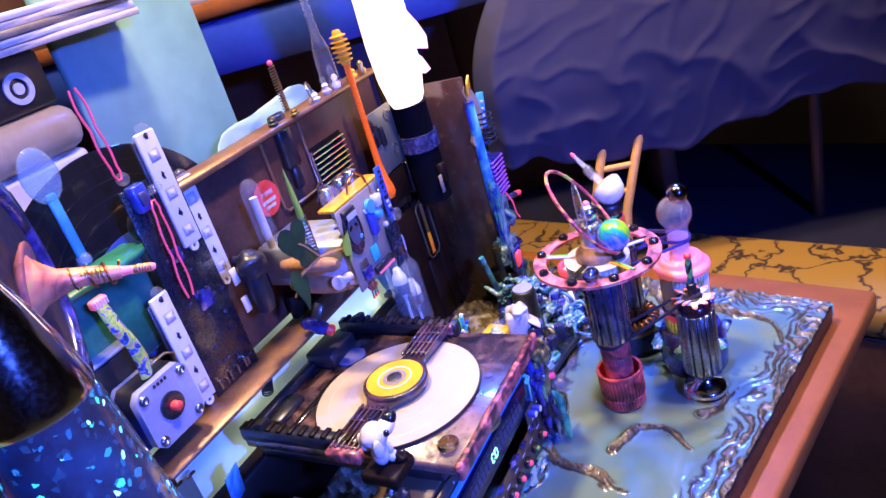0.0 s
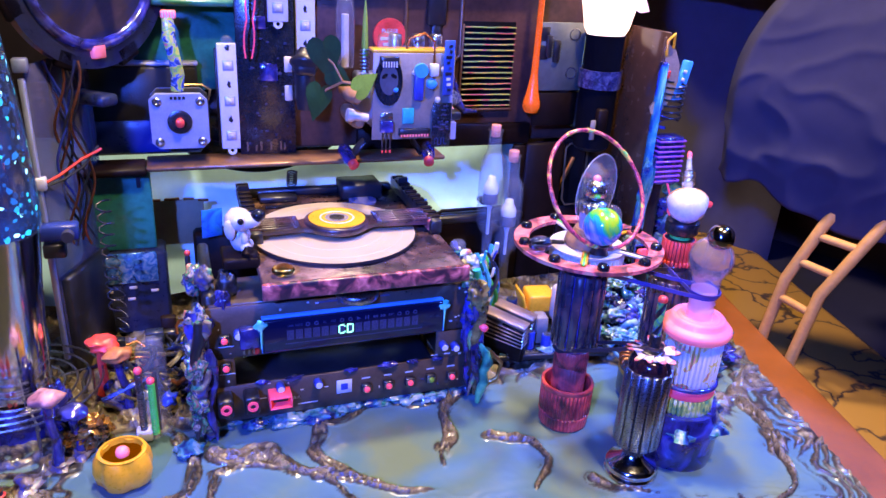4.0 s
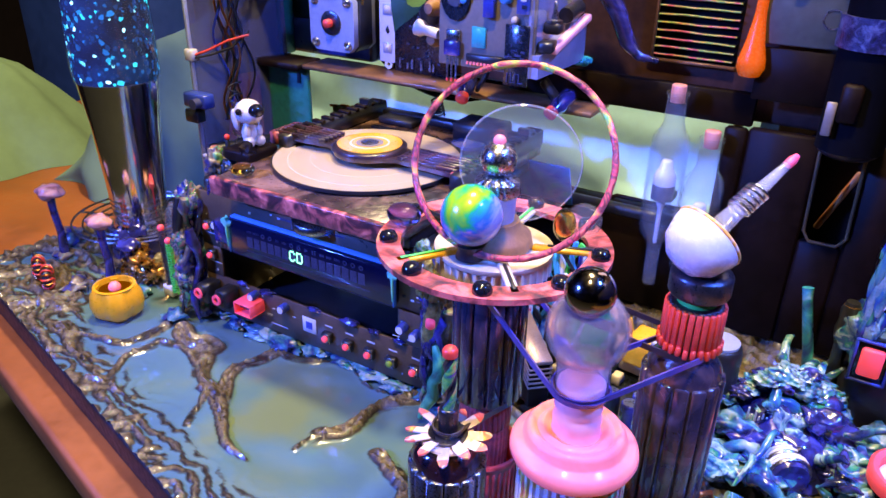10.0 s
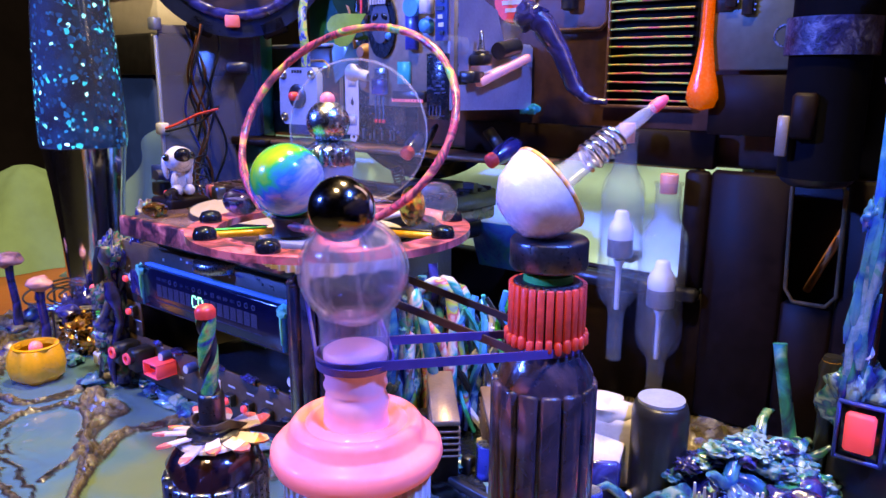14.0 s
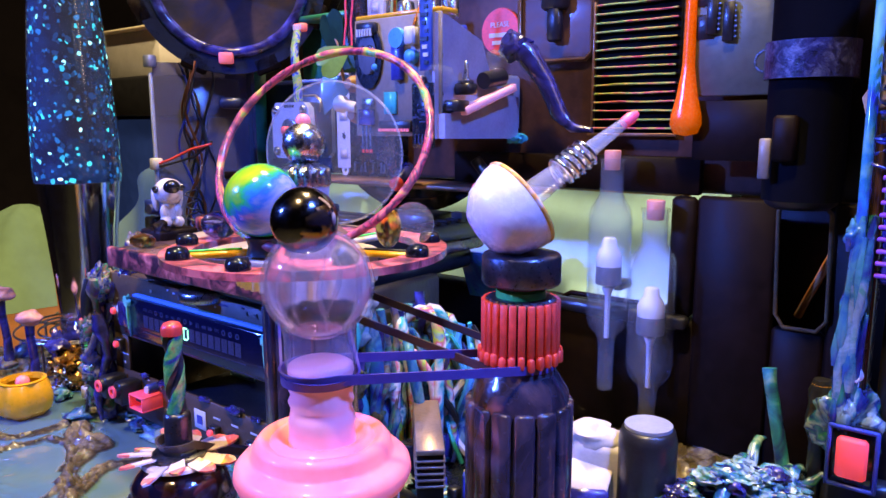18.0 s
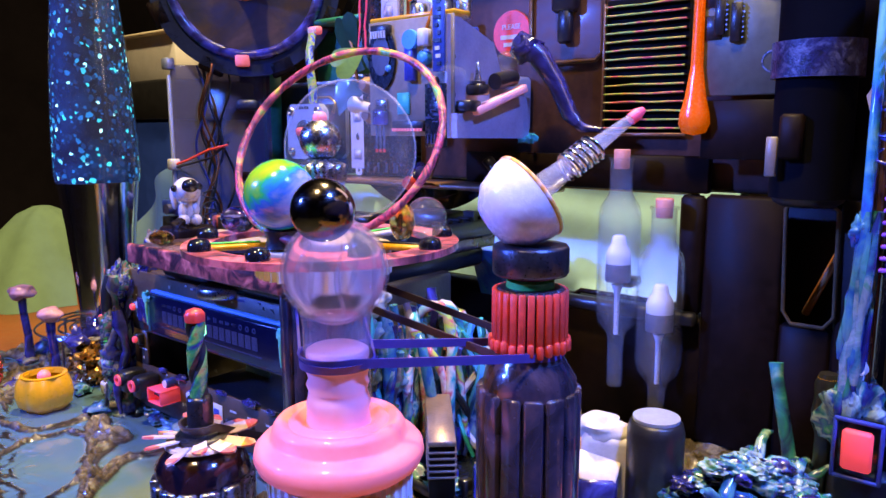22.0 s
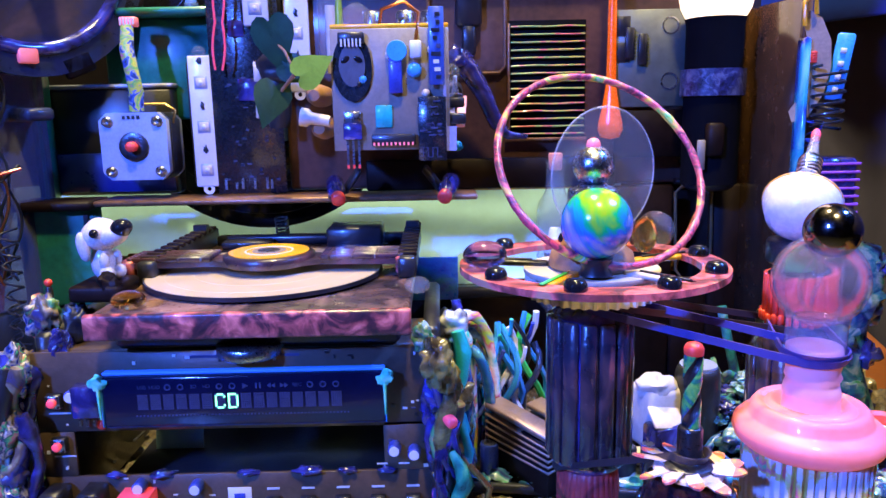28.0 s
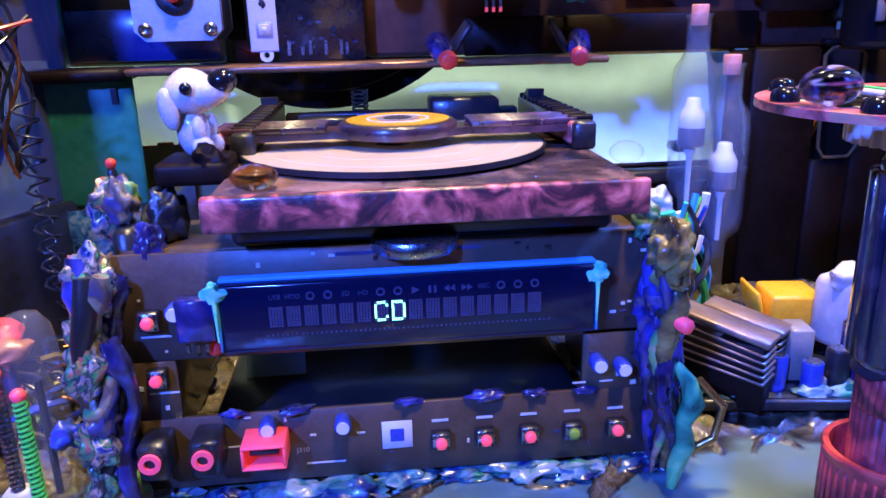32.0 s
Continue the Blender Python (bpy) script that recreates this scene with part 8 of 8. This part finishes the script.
# blue light below the shelf edge, put in as a coloured strip
part("blue_lit_strip", box(890, 6, 72, 0, -18, 998, 2), mat("blue_light_strip", (0.02, 0.06, 0.45), 0.4, vary=0.3, scale=10), shelf)

# the draped chair and the yellow bench beside the table
CA, CB = Vector((368, 172, 0)), Vector((548, -236, 0))
cd_ = (CB - CA).normalized()
cn = Vector((-cd_.y, cd_.x, 0))
if cn.x < 0:
    cn = -cn


def cover(nx=150, nz=90):
    vs, fs = [], []
    for j in range(nz + 1):
        for i in range(nx + 1):
            a, c = i / nx, j / nz
            top = 334 + 6 * math.sin(a * 5)
            bottom = 104 + 12 * math.sin(a * 11 + 1) + 12 * noise.noise(Vector((a * 14, 0, 4)))
            h = min(c * 1.25, 1)
            z = bottom + (top - bottom) * h
            left = 36 + 78 * max(0, (z - 190) / 156) ** 2.2
            s = left + (660 - left) * a ** 1.1
            back = max(0, c - 0.8) * 5
            crease = 1 - abs(noise.noise(Vector((a * 5 + h * 2.2, h * 1.6 - a * 1.5, 2))))
            fine = 1 - abs(noise.noise(Vector((a * 13 - h * 3.5, h * 4 + a * 5, 7))))
            fold = -4 * crease ** 6 * (1.1 - 0.7 * h) - 2.2 * fine ** 7 * (1.3 - h) + 3 * noise.noise(Vector((a * 4, h * 3, 12)))
            fold += 70 * max(0, 0.05 - a) * 20 * 0.5
            bulge = -22 * math.sin(h * math.pi * 0.9)
            p = CA + cd_ * s + cn * (bulge + fold + 20 + back * 240)
            vs.append(Vector((p.x, p.y, z + 12 * back * 0.3)))
    for j in range(nz):
        for i in range(nx):
            q = j * (nx + 1) + i
            fs.append((q, q + 1, q + nx + 2, q + nx + 1))
    return vs, fs


far_vs, far_fs = draped(260, 700, 2, 16, 8)
solid("dark_drape", (far_vs, far_fs), DARKCLOTH, "dark blue cotton sheet hanging over furniture", "cloth", x=590, y=400, z=-370, rz=-50)
chair = thing("draped_chair", 0, 0, -720, "wooden ladder-back chair under a dark blue creased cover", "chair")
cov = part("cover", mv(cover(), 0, 0, 720), DARKCLOTH, chair, "dark blue creased cotton cover")
sol = cov.modifiers.new("thick", "SOLIDIFY")
sol.thickness = 0.002
ORW = mat("orange_chair_wood", (0.70, 0.36, 0.10), 0.45, vary=0.3, scale=20)


def at_chair(s, d_, z):
    p = CA + cd_ * s + cn * d_
    return (p.x, p.y, z + 720)


RAIL_A = [(490, 16, 225), (466, 22, 140), (447, 32, 98), (434, 46, 40), (434, 56, -30), (434, 60, -90), (434, 62, -719)]
RAIL_B = [(504, -22, 225), (480, -16, 140), (461, -6, 98), (438, 8, 40), (434, 16, -30), (434, 20, -90), (434, 22, -719)]


def rail_at(rail, z):
    for p, q in zip(rail, rail[1:]):
        if q[2] <= z <= p[2]:
            return Vector(p).lerp(Vector(q), (z - p[2]) / (q[2] - p[2])) + Vector((0, 0, 720))


for rail in (RAIL_A, RAIL_B):
    part("leg", tube([(x, y, z + 720) for x, y, z in rail], 5.5, 8), ORW, chair)
for zz in (180, 88, 60, 20, -40, -300):
    part("rung", tube([rail_at(RAIL_A, zz), rail_at(RAIL_B, zz)], 4, 8), ORW, chair)
for s0 in (430, 600):
    part("leg", tube([at_chair(s0, 90, 250), at_chair(s0, 110, -719)], 8, 8), DW, chair)
part("seat_box", box(260, 160, 40, 660, 60, 960, 6), DW, chair)

bench = thing("yellow_bench", 0, 0, 0, "low bench covered in yellow cloth printed with dark branching lines", "bench")


def crackle():
    m, ns, ln = nodes_of("yellow_branch_print")
    p = principled(ns)
    co = ns.new("ShaderNodeTexCoord")
    n = ns.new("ShaderNodeTexNoise")
    n.inputs["Scale"].default_value, n.inputs["Detail"].default_value = 14, 4
    ln.new(co.outputs["Object"], n.inputs["Vector"])
    mixv = ns.new("ShaderNodeMix")
    mixv.data_type = "RGBA"
    mixv.inputs[0].default_value = 0.12
    ln.new(co.outputs["Object"], mixv.inputs[6])
    ln.new(n.outputs["Color"], mixv.inputs[7])
    v = ns.new("ShaderNodeTexVoronoi")
    v.feature = "DISTANCE_TO_EDGE"
    v.inputs["Scale"].default_value = 15
    ln.new(mixv.outputs[2], v.inputs["Vector"])
    r = ns.new("ShaderNodeValToRGB")
    r.color_ramp.elements[0].position, r.color_ramp.elements[1].position = 0.010, 0.045
    r.color_ramp.elements[0].color, r.color_ramp.elements[1].color = (0.025, 0.010, 0.008, 1), (0.27, 0.14, 0.02, 1)
    ln.new(v.outputs["Distance"], r.inputs["Fac"])
    ln.new(r.outputs["Color"], p.inputs["Base Color"])
    p.inputs["Roughness"].default_value = 0.7
    b = ns.new("ShaderNodeBump")
    b.inputs["Strength"].default_value, b.inputs["Distance"].default_value = 0.4, 0.002
    ln.new(n.outputs["Fac"], b.inputs["Height"])
    ln.new(b.outputs["Normal"], p.inputs["Normal"])
    return m


part("seat", rotated_slab(100, 230, -160, 700, -110, -64, 14), crackle(), bench, "yellow cloth with dark branching print")
part("frame", rotated_slab(108, 560, -150, 700, -719, -111, 4), DW, bench)
part("dark_cloth", rotated_slab(231, 560, -150, 700, -110, -76, 8), mat("navy_cloth", (0.016, 0.016, 0.034), 0.9, vary=0.3, scale=10, spec=0.1, coat=0.0), bench)
tin = thing("printed_tin", 0, 0, 345, "tall pale printed carton standing behind the cover", "carton")
tp = CA + cd_ * 215 + cn * 95
part("carton", mv(box(66, 40, 120, 0, 0, 0, 2), tp.x, tp.y, -2, 0, 4, -66), splat("grey_print_carton", [(0.25, 0.28, 0.40), (0.60, 0.62, 0.72), (0.80, 0.80, 0.85)], 60, 0.4), tin)
part("carton_edge", mv(box(10, 42, 121, -34, 0, 0, 2), tp.x, tp.y, -2, 0, 4, -66), CREAM, tin)
part("gold_badge", mv(box(22, 2, 18, 4, -21, 92, 2), tp.x, tp.y, -2, 0, 4, -66), BRASS, tin)
